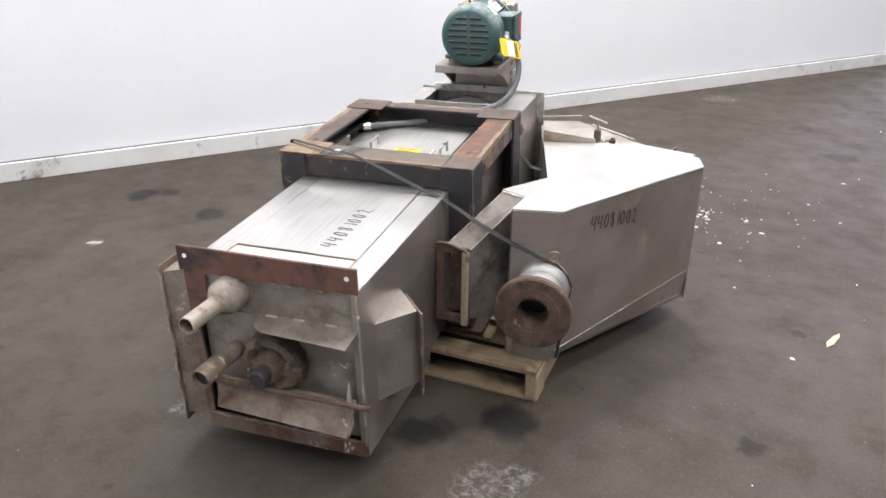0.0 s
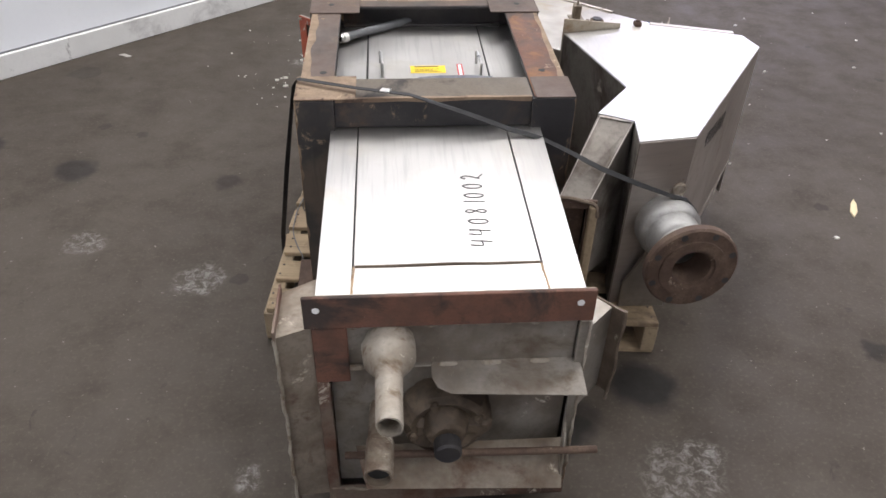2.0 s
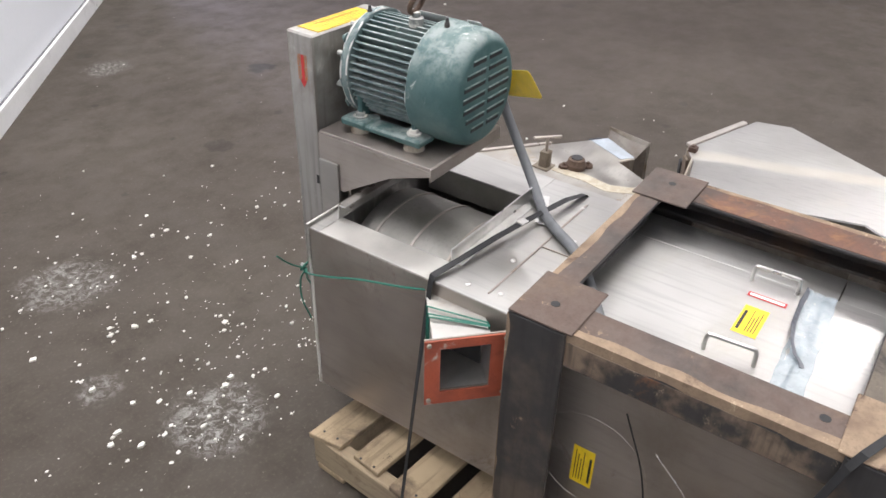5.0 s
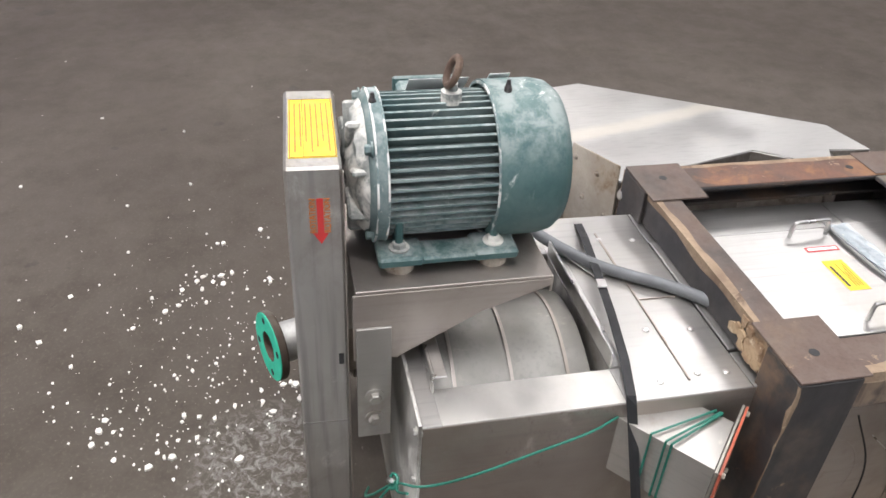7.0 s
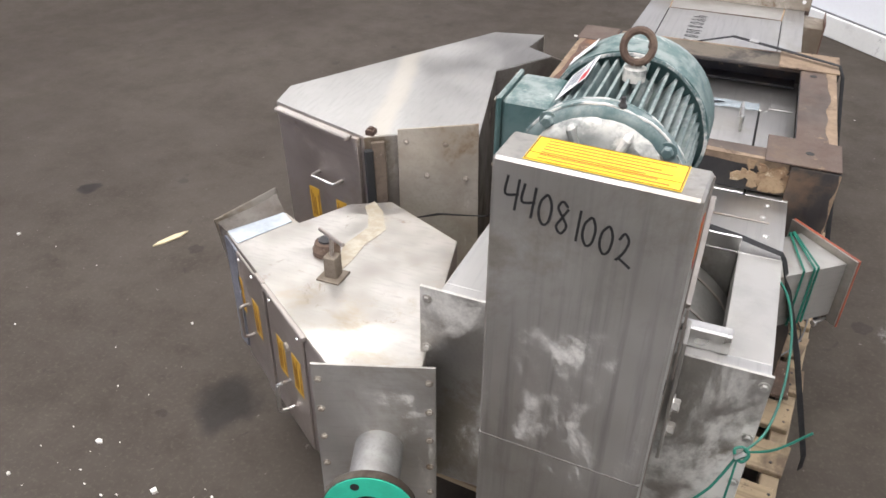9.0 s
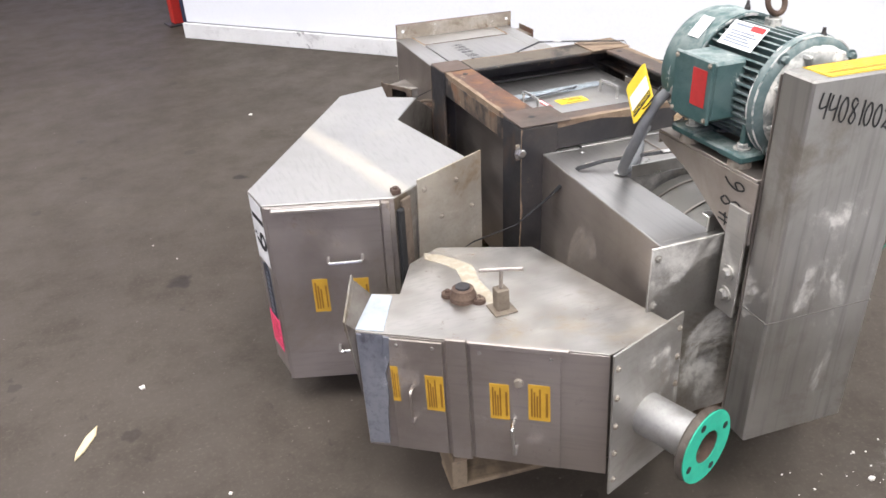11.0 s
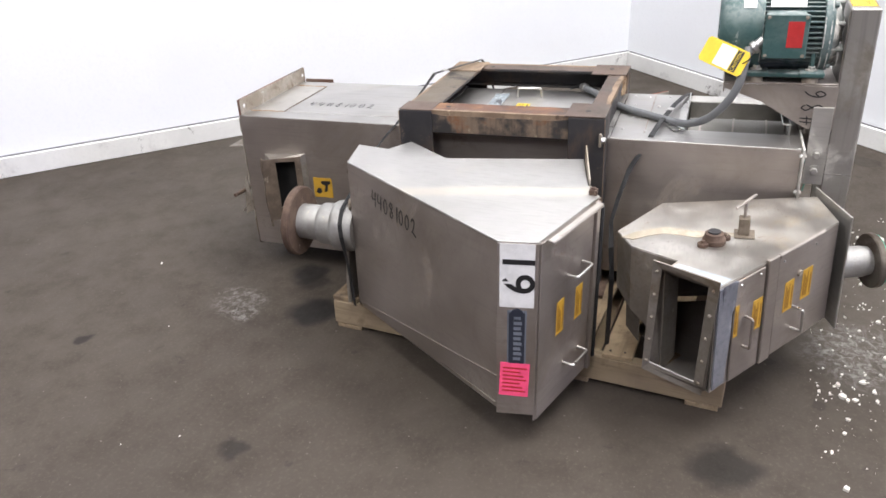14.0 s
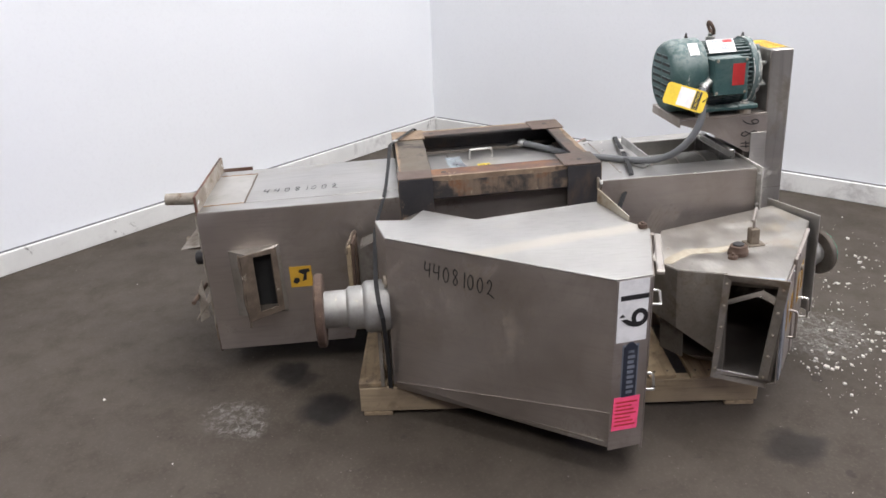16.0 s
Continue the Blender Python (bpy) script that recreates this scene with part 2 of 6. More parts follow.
leg_rust = surface("streaked_leg_paint", (0.030, 0.028, 0.028), (0.092, 0.072, 0.055), 5, lo=0.40, hi=0.62, rough=0.55, rough2=0.75, grain=45, stretch=(1, 1, 0.06), grain_amount=0.5, bump_strength=0.3,
                   stain=(0.13, 0.085, 0.055), stain_scale=4, stain_lo=0.52, stain_hi=0.70, fleck=((0.25, 0.19, 0.13), 9, 0.60, 0.06))
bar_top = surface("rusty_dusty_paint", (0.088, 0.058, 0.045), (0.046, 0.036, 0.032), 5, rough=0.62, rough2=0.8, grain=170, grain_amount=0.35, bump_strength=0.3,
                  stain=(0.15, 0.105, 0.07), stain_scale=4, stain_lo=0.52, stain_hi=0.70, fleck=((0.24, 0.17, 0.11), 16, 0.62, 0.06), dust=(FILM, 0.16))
bar_red = surface("orange_rust_over_paint", (0.125, 0.058, 0.036), (0.058, 0.040, 0.033), 6, lo=0.42, hi=0.66, rough=0.7, rough2=0.85, grain=150, grain_amount=0.4, bump_strength=0.5,
                  stain=(0.20, 0.105, 0.055), stain_scale=7, stain_lo=0.54, stain_hi=0.68, fleck=((0.36, 0.28, 0.19), 18, 0.61, 0.05))
bar_front = surface("tan_filmed_paint", (0.115, 0.094, 0.070), (0.052, 0.045, 0.039), 5, rough=0.62, rough2=0.8, grain=150, grain_amount=0.35, bump_strength=0.3,
                    stain=(0.042, 0.037, 0.034), stain_scale=6, stain_lo=0.54, stain_hi=0.66, fleck=((0.33, 0.28, 0.205), 12, 0.60, 0.07))
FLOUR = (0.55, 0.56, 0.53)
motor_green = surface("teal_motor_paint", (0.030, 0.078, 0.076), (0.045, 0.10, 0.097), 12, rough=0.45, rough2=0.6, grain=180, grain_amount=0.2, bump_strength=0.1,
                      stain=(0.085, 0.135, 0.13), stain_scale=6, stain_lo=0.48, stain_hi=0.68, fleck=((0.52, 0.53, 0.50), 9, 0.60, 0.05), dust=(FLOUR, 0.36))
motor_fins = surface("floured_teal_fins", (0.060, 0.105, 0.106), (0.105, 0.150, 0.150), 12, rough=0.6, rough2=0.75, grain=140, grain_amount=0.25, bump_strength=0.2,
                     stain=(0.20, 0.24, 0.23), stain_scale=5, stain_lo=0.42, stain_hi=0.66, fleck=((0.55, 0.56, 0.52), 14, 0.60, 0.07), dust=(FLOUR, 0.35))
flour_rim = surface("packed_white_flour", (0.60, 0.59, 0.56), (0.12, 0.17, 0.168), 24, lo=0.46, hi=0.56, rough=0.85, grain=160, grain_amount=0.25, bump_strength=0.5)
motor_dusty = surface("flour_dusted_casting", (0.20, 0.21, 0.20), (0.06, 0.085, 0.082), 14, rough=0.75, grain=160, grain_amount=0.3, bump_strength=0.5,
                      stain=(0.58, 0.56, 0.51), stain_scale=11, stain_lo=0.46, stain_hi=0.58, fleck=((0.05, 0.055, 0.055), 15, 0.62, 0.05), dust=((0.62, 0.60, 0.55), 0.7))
wood = surface("weathered_pallet_pine", (0.37, 0.28, 0.175), (0.25, 0.185, 0.115), 4, rough=0.8, grain=60, stretch=(0.05, 1, 1), grain_amount=0.6, bump_strength=0.6,
               stain=(0.13, 0.095, 0.065), stain_scale=5, stain_lo=0.46, stain_hi=0.66, fleck=((0.075, 0.058, 0.045), 9, 0.61, 0.06))
wood_y = surface("weathered_stringer_pine", (0.31, 0.24, 0.155), (0.235, 0.178, 0.118), 6, rough=0.82, grain=70, stretch=(1, 0.06, 1), grain_amount=0.5, bump_strength=0.5,
                 stain=(0.17, 0.125, 0.08), stain_scale=7, stain_lo=0.55, stain_hi=0.7, fleck=((0.11, 0.085, 0.06), 10, 0.65, 0.06))
yellow = plain("yellow_label_vinyl", (0.80, 0.56, 0.02), 0.4)
amber = plain("amber_label_vinyl", (0.52, 0.30, 0.03), 0.45)
ink = plain("black_print", (0.012, 0.012, 0.013), 0.5)
red_ink = plain("red_print", (0.5, 0.03, 0.03), 0.45)
orange_print = plain("orange_print", (0.55, 0.16, 0.02), 0.5)
print_brown = plain("brown_print", (0.22, 0.10, 0.01), 0.5)
white_vinyl = plain("white_label_vinyl", (0.80, 0.80, 0.79), 0.45)
pink = plain("fluorescent_pink_paper", (0.95, 0.09, 0.22), 0.6)
navy = plain("navy_badge_enamel", (0.021, 0.026, 0.042), 0.4)
old_badge = plain("tarnished_dark_badge", (0.016, 0.018, 0.030), 0.45)
old_mark = plain("tarnished_badge_mark", (0.16, 0.17, 0.19), 0.5, 0.4)
badge_grey = plain("badge_silver", (0.26, 0.29, 0.34), 0.45, 0.6)
orange_gasket = surface("orange_gasket_rubber", (0.38, 0.085, 0.042), (0.24, 0.06, 0.035), 20, rough=0.6, grain=200, bump_strength=0.2, stain=(0.5, 0.47, 0.42), stain_scale=18, stain_lo=0.6, stain_hi=0.72)
flange_green = plain("sea_green_flange_paint", (0.03, 0.50, 0.32), 0.5)
strap_black = plain("black_strapping", (0.008, 0.008, 0.009), 0.62)
conduit_grey = plain("grey_flexible_conduit", (0.13, 0.135, 0.14), 0.5)
wire_green = plain("green_insulated_wire", (0.01, 0.13, 0.09), 0.4)
film_clear = surface("clear_blue_film", (0.45, 0.52, 0.56), (0.36, 0.42, 0.46), 30, rough=0.22, rough2=0.35, grain=60, grain_amount=0.1, bump_strength=0.2)
film_clear.node_tree.nodes["Principled BSDF"].inputs["Alpha"].default_value = 0.5
tape_grey = surface("silver_grey_tape", (0.48, 0.53, 0.58), (0.34, 0.37, 0.40), 15, rough=0.3, metal=0.4, grain=80, bump_strength=0.4)
tape_dark = surface("blue_grey_tape", (0.135, 0.145, 0.175), (0.235, 0.24, 0.26), 7, lo=0.38, hi=0.64, rough=0.4, rough2=0.6, metal=0.4, grain=80, bump_strength=0.3, stain=(0.10, 0.10, 0.115), stain_scale=9, stain_lo=0.54, stain_hi=0.66, fleck=((0.36, 0.37, 0.38), 10, 0.60, 0.06))
flake_white = plain("white_chip", (0.68, 0.66, 0.60), 0.85)
paper_grey = plain("grey_trodden_paper", (0.42, 0.40, 0.37), 0.85)
splinter = plain("pale_wood_splinter", (0.62, 0.52, 0.33), 0.8)
# black gasket rubber; also shade put flat into holes, slots, bores and gaps
black_void = plain("black_rubber_and_shade", (0.02, 0.02, 0.02), 0.7)
post_red = plain("red_painted_steel", (0.55, 0.03, 0.02), 0.45)
wall_end = plain("dark_blue_edge", (0.02, 0.025, 0.05), 0.6)
# violet cast of the far hall put into its wall colour
hall_violet = surface("violet_hall_wall_paint", (0.42, 0.40, 0.55), (0.36, 0.34, 0.48), 1.0, rough=0.8, grain=30)
# unseen ceiling, pale enough to bounce soft light onto the tops
ceil_paint = surface("ceiling_paint", (0.78, 0.78, 0.79), (0.74, 0.74, 0.75), 1.0, rough=0.85, grain=30)
wall_paint = surface("white_wall_paint", (0.83, 0.85, 0.875), (0.80, 0.82, 0.85), 0.8, rough=0.5, rough2=0.6, grain=60, grain_amount=0.05, bump_strength=0.04,
                     stain=(0.76, 0.78, 0.80), stain_scale=1.6, stain_lo=0.68, stain_hi=0.85)
kerb_paint = surface("scuffed_white_kerb_paint", (0.74, 0.74, 0.72), (0.66, 0.66, 0.64), 3, rough=0.6, grain=60, grain_amount=0.1, bump_strength=0.08,
                     stain=(0.46, 0.45, 0.44), stain_scale=5, stain_lo=0.52, stain_hi=0.72, fleck=((0.25, 0.24, 0.23), 3.5, 0.59, 0.05))


def run_mark_material():
    """The matt plate again, with a cream run mark down its middle."""
    m, nt, bsdf = nodes_of("matt_stainless_plate_with_run")
    v = coords(nt)
    col = mix(nt, ramp(nt, noise_tex(nt, v, 2.2), 0.4, 0.7), (0.47, 0.46, 0.44), (0.41, 0.40, 0.375))
    fine = noise_tex(nt, coords(nt, (1, 0.15, 1)), 110, 5)
    col = mix(nt, maths(nt, "MULTIPLY", ramp(nt, fine, 0.45, 0.75), 0.5), col, (0.36, 0.35, 0.33))
    xyz = nt.nodes.new("ShaderNodeSeparateXYZ")
    nt.links.new(v, xyz.inputs[0])
    across = maths(nt, "ADD", xyz.outputs["X"], maths(nt, "MULTIPLY", xyz.outputs["Y"], 0.26))
    across = maths(nt, "ADD", across, maths(nt, "MULTIPLY", noise_tex(nt, v, 7, 6), 0.05))
    band = maths(nt, "MULTIPLY", ramp(nt, across, 1.045, 1.075), ramp(nt, across, 1.135, 1.10))
    s = maths(nt, "ADD", maths(nt, "MULTIPLY", band, 0.5), maths(nt, "MULTIPLY", ramp(nt, noise_tex(nt, v, 3.1, 9, 0.7, 0.5), 0.58, 0.75), 0.4))
    col = mix(nt, s, col, (0.50, 0.455, 0.37))
    nt.links.new(col, bsdf.inputs["Base Color"])
    nt.links.new(maths(nt, "SUBTRACT", 0.92, maths(nt, "MULTIPLY", s, 0.6)), bsdf.inputs["Metallic"])
    nt.links.new(ramp(nt, noise_tex(nt, v, 4), 0.3, 0.7, 0.36, 0.52), bsdf.inputs["Roughness"])
    bump(nt, bsdf, fine, 0.08, 0.001)
    return m


def floor_material():
    m, nt, bsdf = nodes_of("worn_concrete")
    v = coords(nt)
    big, mid = noise_tex(nt, v, 0.7, 6), noise_tex(nt, v, 5.0, 8, 0.7)
    fine = noise_tex(nt, v, 90, 5, 0.7)
    col = mix(nt, ramp(nt, big, 0.35, 0.68), (0.0482, 0.0384, 0.0294), (0.0658, 0.0541, 0.0425))
    col = mix(nt, maths(nt, "MULTIPLY", ramp(nt, mid, 0.48, 0.70), 0.45), col, (0.035, 0.0281, 0.0208))
    cloud = noise_tex(nt, coords(nt, (1.0, 1.6, 1.0)), 1.9, 10, 0.72, 0.9)
    col = mix(nt, maths(nt, "MULTIPLY", ramp(nt, cloud, 0.50, 0.74), 0.34), col, (0.090, 0.0768, 0.0595))
    col = mix(nt, maths(nt, "MULTIPLY", ramp(nt, fine, 0.5, 0.75), 0.4), col, (0.117, 0.1045, 0.083))
    scuff = ramp(nt, noise_tex(nt, coords(nt, (1.0, 3.0, 1.0)), 2.6, 12, 0.78, 1.2), 0.655, 0.73)
    col = mix(nt, maths(nt, "MULTIPLY", scuff, 0.28), col, (0.165, 0.145, 0.125))
    # pale specks trodden into the surface
    speck = ramp(nt, noise_tex(nt, v, 55, 3, 0.6), 0.69, 0.75)
    col = mix(nt, maths(nt, "MULTIPLY", speck, 0.55), col, (0.26, 0.24, 0.215))
    dirt = ramp(nt, noise_tex(nt, v, 13, 9, 0.75, 0.7), 0.60, 0.70)
    col = mix(nt, maths(nt, "MULTIPLY", dirt, 0.5), col, (0.024, 0.0185, 0.0150))
    # scattered drops of oil, each cell its own size
    for cell_scale, least, grow in ((2.2, 0.60, 0.42), (6.0, 0.60, 0.46)):
        cell = add(nt, "ShaderNodeTexVoronoi", Scale=cell_scale)
        wob = add(nt, "ShaderNodeTexNoise", Scale=cell_scale * 6, Detail=5.0)
        nt.links.new(v, wob.inputs["Vector"])
        shift = nt.nodes.new("ShaderNodeVectorMath")
        shift.operation = "MULTIPLY_ADD"
        shift.inputs[1].default_value = (0.22 / cell_scale,) * 3
        nt.links.new(wob.outputs["Color"], shift.inputs[0])
        nt.links.new(v, shift.inputs[2])
        nt.links.new(shift.outputs[0], cell.inputs["Vector"])
        sep = nt.nodes.new("ShaderNodeSeparateXYZ")
        nt.links.new(cell.outputs["Color"], sep.inputs[0])
        size = maths(nt, "MULTIPLY", maths(nt, "MAXIMUM", maths(nt, "SUBTRACT", sep.outputs["X"], least), 0.0), grow)
        drop = ramp(nt, maths(nt, "SUBTRACT", size, cell.outputs["Distance"]), -0.008, 0.025)
        drop = maths(nt, "MULTIPLY", drop, ramp(nt, sep.outputs["X"], least + 0.03, least + 0.2))
        col = mix(nt, maths(nt, "MULTIPLY", drop, 0.42), col, (0.017, 0.0135, 0.011))
    # oil spots and pale scuffs, each x, y, radius, strength
    warp = nt.nodes.new("ShaderNodeTexNoise")
    warp.inputs["Scale"].default_value, warp.inputs["Detail"].default_value = 9.0, 5.0
    nt.links.new(v, warp.inputs["Vector"])
    off = nt.nodes.new("ShaderNodeVectorMath")
    off.operation = "MULTIPLY_ADD"
    off.inputs[1].default_value, off.inputs[2].default_value = (0.12, 0.12, 0), (-0.06, -0.06, 0)
    nt.links.new(warp.outputs["Color"], off.inputs[0])
    moved = nt.nodes.new("ShaderNodeVectorMath")
    nt.links.new(v, moved.inputs[0])
    nt.links.new(off.outputs[0], moved.inputs[1])

    speckle = noise_tex(nt, v, 38, 8, 0.8, 0.8)

    def spots(rows, colour, base, broken=False):
        total = 0.0
        for x, y, r, k in rows:
            d = nt.nodes.new("ShaderNodeVectorMath")
            d.operation = "DISTANCE"
            d.inputs[1].default_value = (x, y, 0)
            nt.links.new(moved.outputs[0], d.inputs[0])
            total = maths(nt, "MAXIMUM", total, ramp(nt, d.outputs["Value"], r, r * 0.5, 0.0, k))
        total = maths(nt, "MULTIPLY", total, ramp(nt, speckle, 0.44, 0.64)) if broken else total
        return mix(nt, total, base, colour)

    col = spots(((0.589, 0.399, 0.11, 0.95), (0.343, 0.262, 0.10, 0.9), (-1.70, 1.66, 0.10, 0.85), (-1.58, 1.74, 0.07, 0.8), (-1.21, 1.54, 0.10, 0.7),
                 (0.98, 1.78, 0.11, 0.7), (0.96, -0.286, 0.04, 0.8), (1.297, 0.51, 0.045, 0.7), (1.73, 4.2, 0.10, 0.7), (2.1, 1.06, 0.04, 0.8),
                 (-0.64, 1.45, 0.07, 0.5), (1.9, 3.6, 0.13, 0.5), (0.4, 0.32, 0.06, 0.6)), (0.009, 0.0075, 0.0065), col)
    col = spots(((0.60, 0.12, 0.13, 0.35), (0.67, 0.17, 0.07, 0.5), (0.55, 0.05, 0.06, 0.4), (-1.03, 1.09, 0.08, 0.4), (-1.51, 1.08, 0.05, 0.5), (-0.64, 0.89, 0.09, 0.5),
                 (-0.40, 0.16, 0.05, 0.6), (-0.33, 2.2, 0.17, 0.75), (-0.2, 3.1, 0.19, 0.6), (0.35, 2.2, 0.22, 0.5), (-0.45, 2.55, 0.08, 0.5), (1.2, 4.9, 0.16, 0.6)), (0.34, 0.33, 0.31), col, True)
    nt.links.new(col, bsdf.inputs["Base Color"])
    nt.links.new(ramp(nt, mid, 0.3, 0.7, 0.62, 0.85), bsdf.inputs["Roughness"])
    bsdf.inputs["Specular IOR Level"].default_value = 0.3
    bump(nt, bsdf, fine, 0.12, 0.002)
    return m


concrete = floor_material()
steel_run = run_mark_material()

# ---------------------------------------------------------------- mesh helpers


def part(name, bm, material, parent=None, label="", smooth=False):
    """Links a bmesh as one mesh object under a thing or a part."""
    bmesh.ops.recalc_face_normals(bm, faces=bm.faces)
    me = bpy.data.meshes.new(name)
    bm.to_mesh(me)
    bm.free()
    me.materials.append(material)
    if smooth:
        me.shade_smooth()
        me.set_sharp_from_angle(angle=radians(35))
    ob = new(name, me)
    ob.parent = parent
    if label:
        ob["label"] = label
    return ob


def thing(name, m, label, category, group="", kind=""):
    e = new(name)
    e.matrix_world = m
    e.empty_display_size = 0.05
    return tagged(e, label, category, group, kind)


def box(lo, hi, bevel=0.0015, bm=None, m=None):
    bm = bm or bmesh.new()
    c, s = (Vector(lo) + Vector(hi)) / 2, Vector(hi) - Vector(lo)
    made = bmesh.ops.create_cube(bm, size=1, matrix=(m or Matrix()) @ Matrix.LocRotScale(c, None, s))
    if bevel:
        es = {e for v in made["verts"] for e in v.link_edges}
        bmesh.ops.bevel(bm, geom=list(es), offset=bevel, segments=1, affect="EDGES", clamp_overlap=True)
    return bm


def boxes(*rows, bevel=0.0015):
    bm = bmesh.new()
    for lo, hi in rows:
        box(lo, hi, bevel, bm)
    return bm


def prism(poly, z0, z1, bevel=0.0015, bm=None, m=None):
    """A slab over an outline in x, y."""
    bm = bm or bmesh.new()
    m = m or Matrix()
    lo = [bm.verts.new(m @ Vector((x, y, z0))) for x, y in poly]
    hi = [bm.verts.new(m @ Vector((x, y, z1))) for x, y in poly]
    fs = [bm.faces.new(hi), bm.faces.new(lo[::-1])]
    n = len(poly)
    for i in range(n):
        fs.append(bm.faces.new((lo[i], lo[(i + 1) % n], hi[(i + 1) % n], hi[i])))
    if bevel:
        es = {e for f in fs for e in f.edges}
        bmesh.ops.bevel(bm, geom=list(es), offset=bevel, segments=1, affect="EDGES", clamp_overlap=True)
    return bm


def turned(profile, p, axis, bm=None, seg=40, closed=False):
    """A body of revolution: rows of (distance along axis, radius) from the point p."""
    bm = bm or bmesh.new()
    q = Vector(axis).to_track_quat("Z", "Y").to_matrix()
    rings = []
    for d, r in profile:
        ring = []
        for i in range(seg):
            a = 2 * math.pi * i / seg
            ring.append(bm.verts.new(Vector(p) + q @ Vector((r * math.cos(a), r * math.sin(a), d))))
        rings.append(ring)
    pairs = list(zip(rings, rings[1:])) + ([(rings[-1], rings[0])] if closed else [])
    for a, b in pairs:
        for i in range(seg):
            bm.faces.new((a[i], a[(i + 1) % seg], b[(i + 1) % seg], b[i]))
    if not closed:
        bm.faces.new(rings[0][::-1])
        bm.faces.new(rings[-1])
    return bm


def rod(p, q, r, bm=None, seg=12, r2=None):
    d = Vector(q) - Vector(p)
    c = min(r * 0.2, 0.001)
    return turned([(0, r - c), (c, r), (d.length - c, r2 or r), (d.length, (r2 or r) - c)], p, d, bm, seg)


def tube(p, q, r, wall, bm=None, seg=36, r2=None):
    d = Vector(q) - Vector(p)
    r2 = r2 or r
    return turned([(0, r - wall), (0, r), (d.length, r2), (d.length, r2 - wall)], p, d, bm, seg, closed=True)


def smooth_path(points, steps=6):
    """A Catmull-Rom line through points."""
    pts = [Vector(p) for p in points]
    ext = [2 * pts[0] - pts[1]] + pts + [2 * pts[-1] - pts[-2]]
    out = []
    for a, b, c, d in zip(ext, ext[1:], ext[2:], ext[3:]):
        for i in range(steps):
            t = i / steps
            out.append(0.5 * (2 * b + (c - a) * t + (2 * a - 5 * b + 4 * c - d) * t**2 + (3 * b - a - 3 * c + d) * t**3))
    return out + [pts[-1]]


def cable(points, r, bm=None, seg=10, steps=6):
    bm = bm or bmesh.new()
    pts = smooth_path(points, steps)
    side, rings = None, []
    for i, p in enumerate(pts):
        t = (pts[min(i + 1, len(pts) - 1)] - pts[max(i - 1, 0)]).normalized()
        side = (side or Vector((0.31, 0.57, 0.76))).cross(t).cross(t) if side is None else side - side.dot(t) * t
        side.normalize()
        up = t.cross(side)
        rings.append([bm.verts.new(p + r * (math.cos(a) * side + math.sin(a) * up)) for a in (2 * math.pi * k / seg for k in range(seg))])
    for a, b in zip(rings, rings[1:]):
        for i in range(seg):
            bm.faces.new((a[i], a[(i + 1) % seg], b[(i + 1) % seg], b[i]))
    bm.faces.new(rings[0][::-1])
    bm.faces.new(rings[-1])
    return bm


def ribbon(points, normals, width=0.015, thick=0.0016, bm=None):
    """A flat band through points, with the way that its face looks at each."""
    bm = bm or bmesh.new()
    rings = []
    for i, (p, n) in enumerate(zip(points, normals)):
        p, n = Vector(p), Vector(n).normalized()
        t = (Vector(points[min(i + 1, len(points) - 1)]) - Vector(points[max(i - 1, 0)])).normalized()
        s = t.cross(n).normalized() * width / 2
        n = s.cross(t).normalized() * thick / 2
        rings.append([bm.verts.new(p + a * s + b * n) for a, b in ((-1, -1), (1, -1), (1, 1), (-1, 1))])
    for a, b in zip(rings, rings[1:]):
        for i in range(4):
            bm.faces.new((a[i], a[(i + 1) % 4], b[(i + 1) % 4], b[i]))
    bm.faces.new(rings[0][::-1])
    bm.faces.new(rings[-1])
    return bm


def lumpy(bm, size, freq):
    """Caked dirt: pushes the surface about by two scales of noise."""
    for vert in bm.verts:
        at = vert.co.copy()
        vert.co += noise.noise_vector(at * freq) * size + noise.noise_vector(at * freq * 2.3) * size * 0.5
    return bm


def bolt(p, axis, r=0.009, h=0.007, bm=None):
    """A washer and a hexagon head."""
    bm = turned([(0, r * 1.5), (h * 0.25, r * 1.5)], p, axis, bm, 14)
    return turned([(h * 0.25, r), (h * 0.85, r), (h, r * 0.8)], p, axis, bm, 6)


def handle(a, b, out, r=0.004, lift=0.035):
    """A bent wire pull between two feet."""
    a, b, o = Vector(a), Vector(b), Vector(out).normalized() * lift
    k = (b - a) * 0.12
    return cable([a, a + o * 0.55, a + o * 0.93 + k * 0.25, a + o + k, (a + b) / 2 + o, b + o - k, b + o * 0.93 - k * 0.25, b + o * 0.55, b], r, None, 8, 4)


def on(p, u, v):
    """The frame of a flat mark: p its corner, u its reading direction, v its up."""
    u = Vector(u).normalized()
    v = (Vector(v) - Vector(v).dot(u) * u).normalized()
    w = u.cross(v)
    return Matrix(((u.x, v.x, w.x, p[0]), (u.y, v.y, w.y, p[1]), (u.z, v.z, w.z, p[2]), (0, 0, 0, 1)))


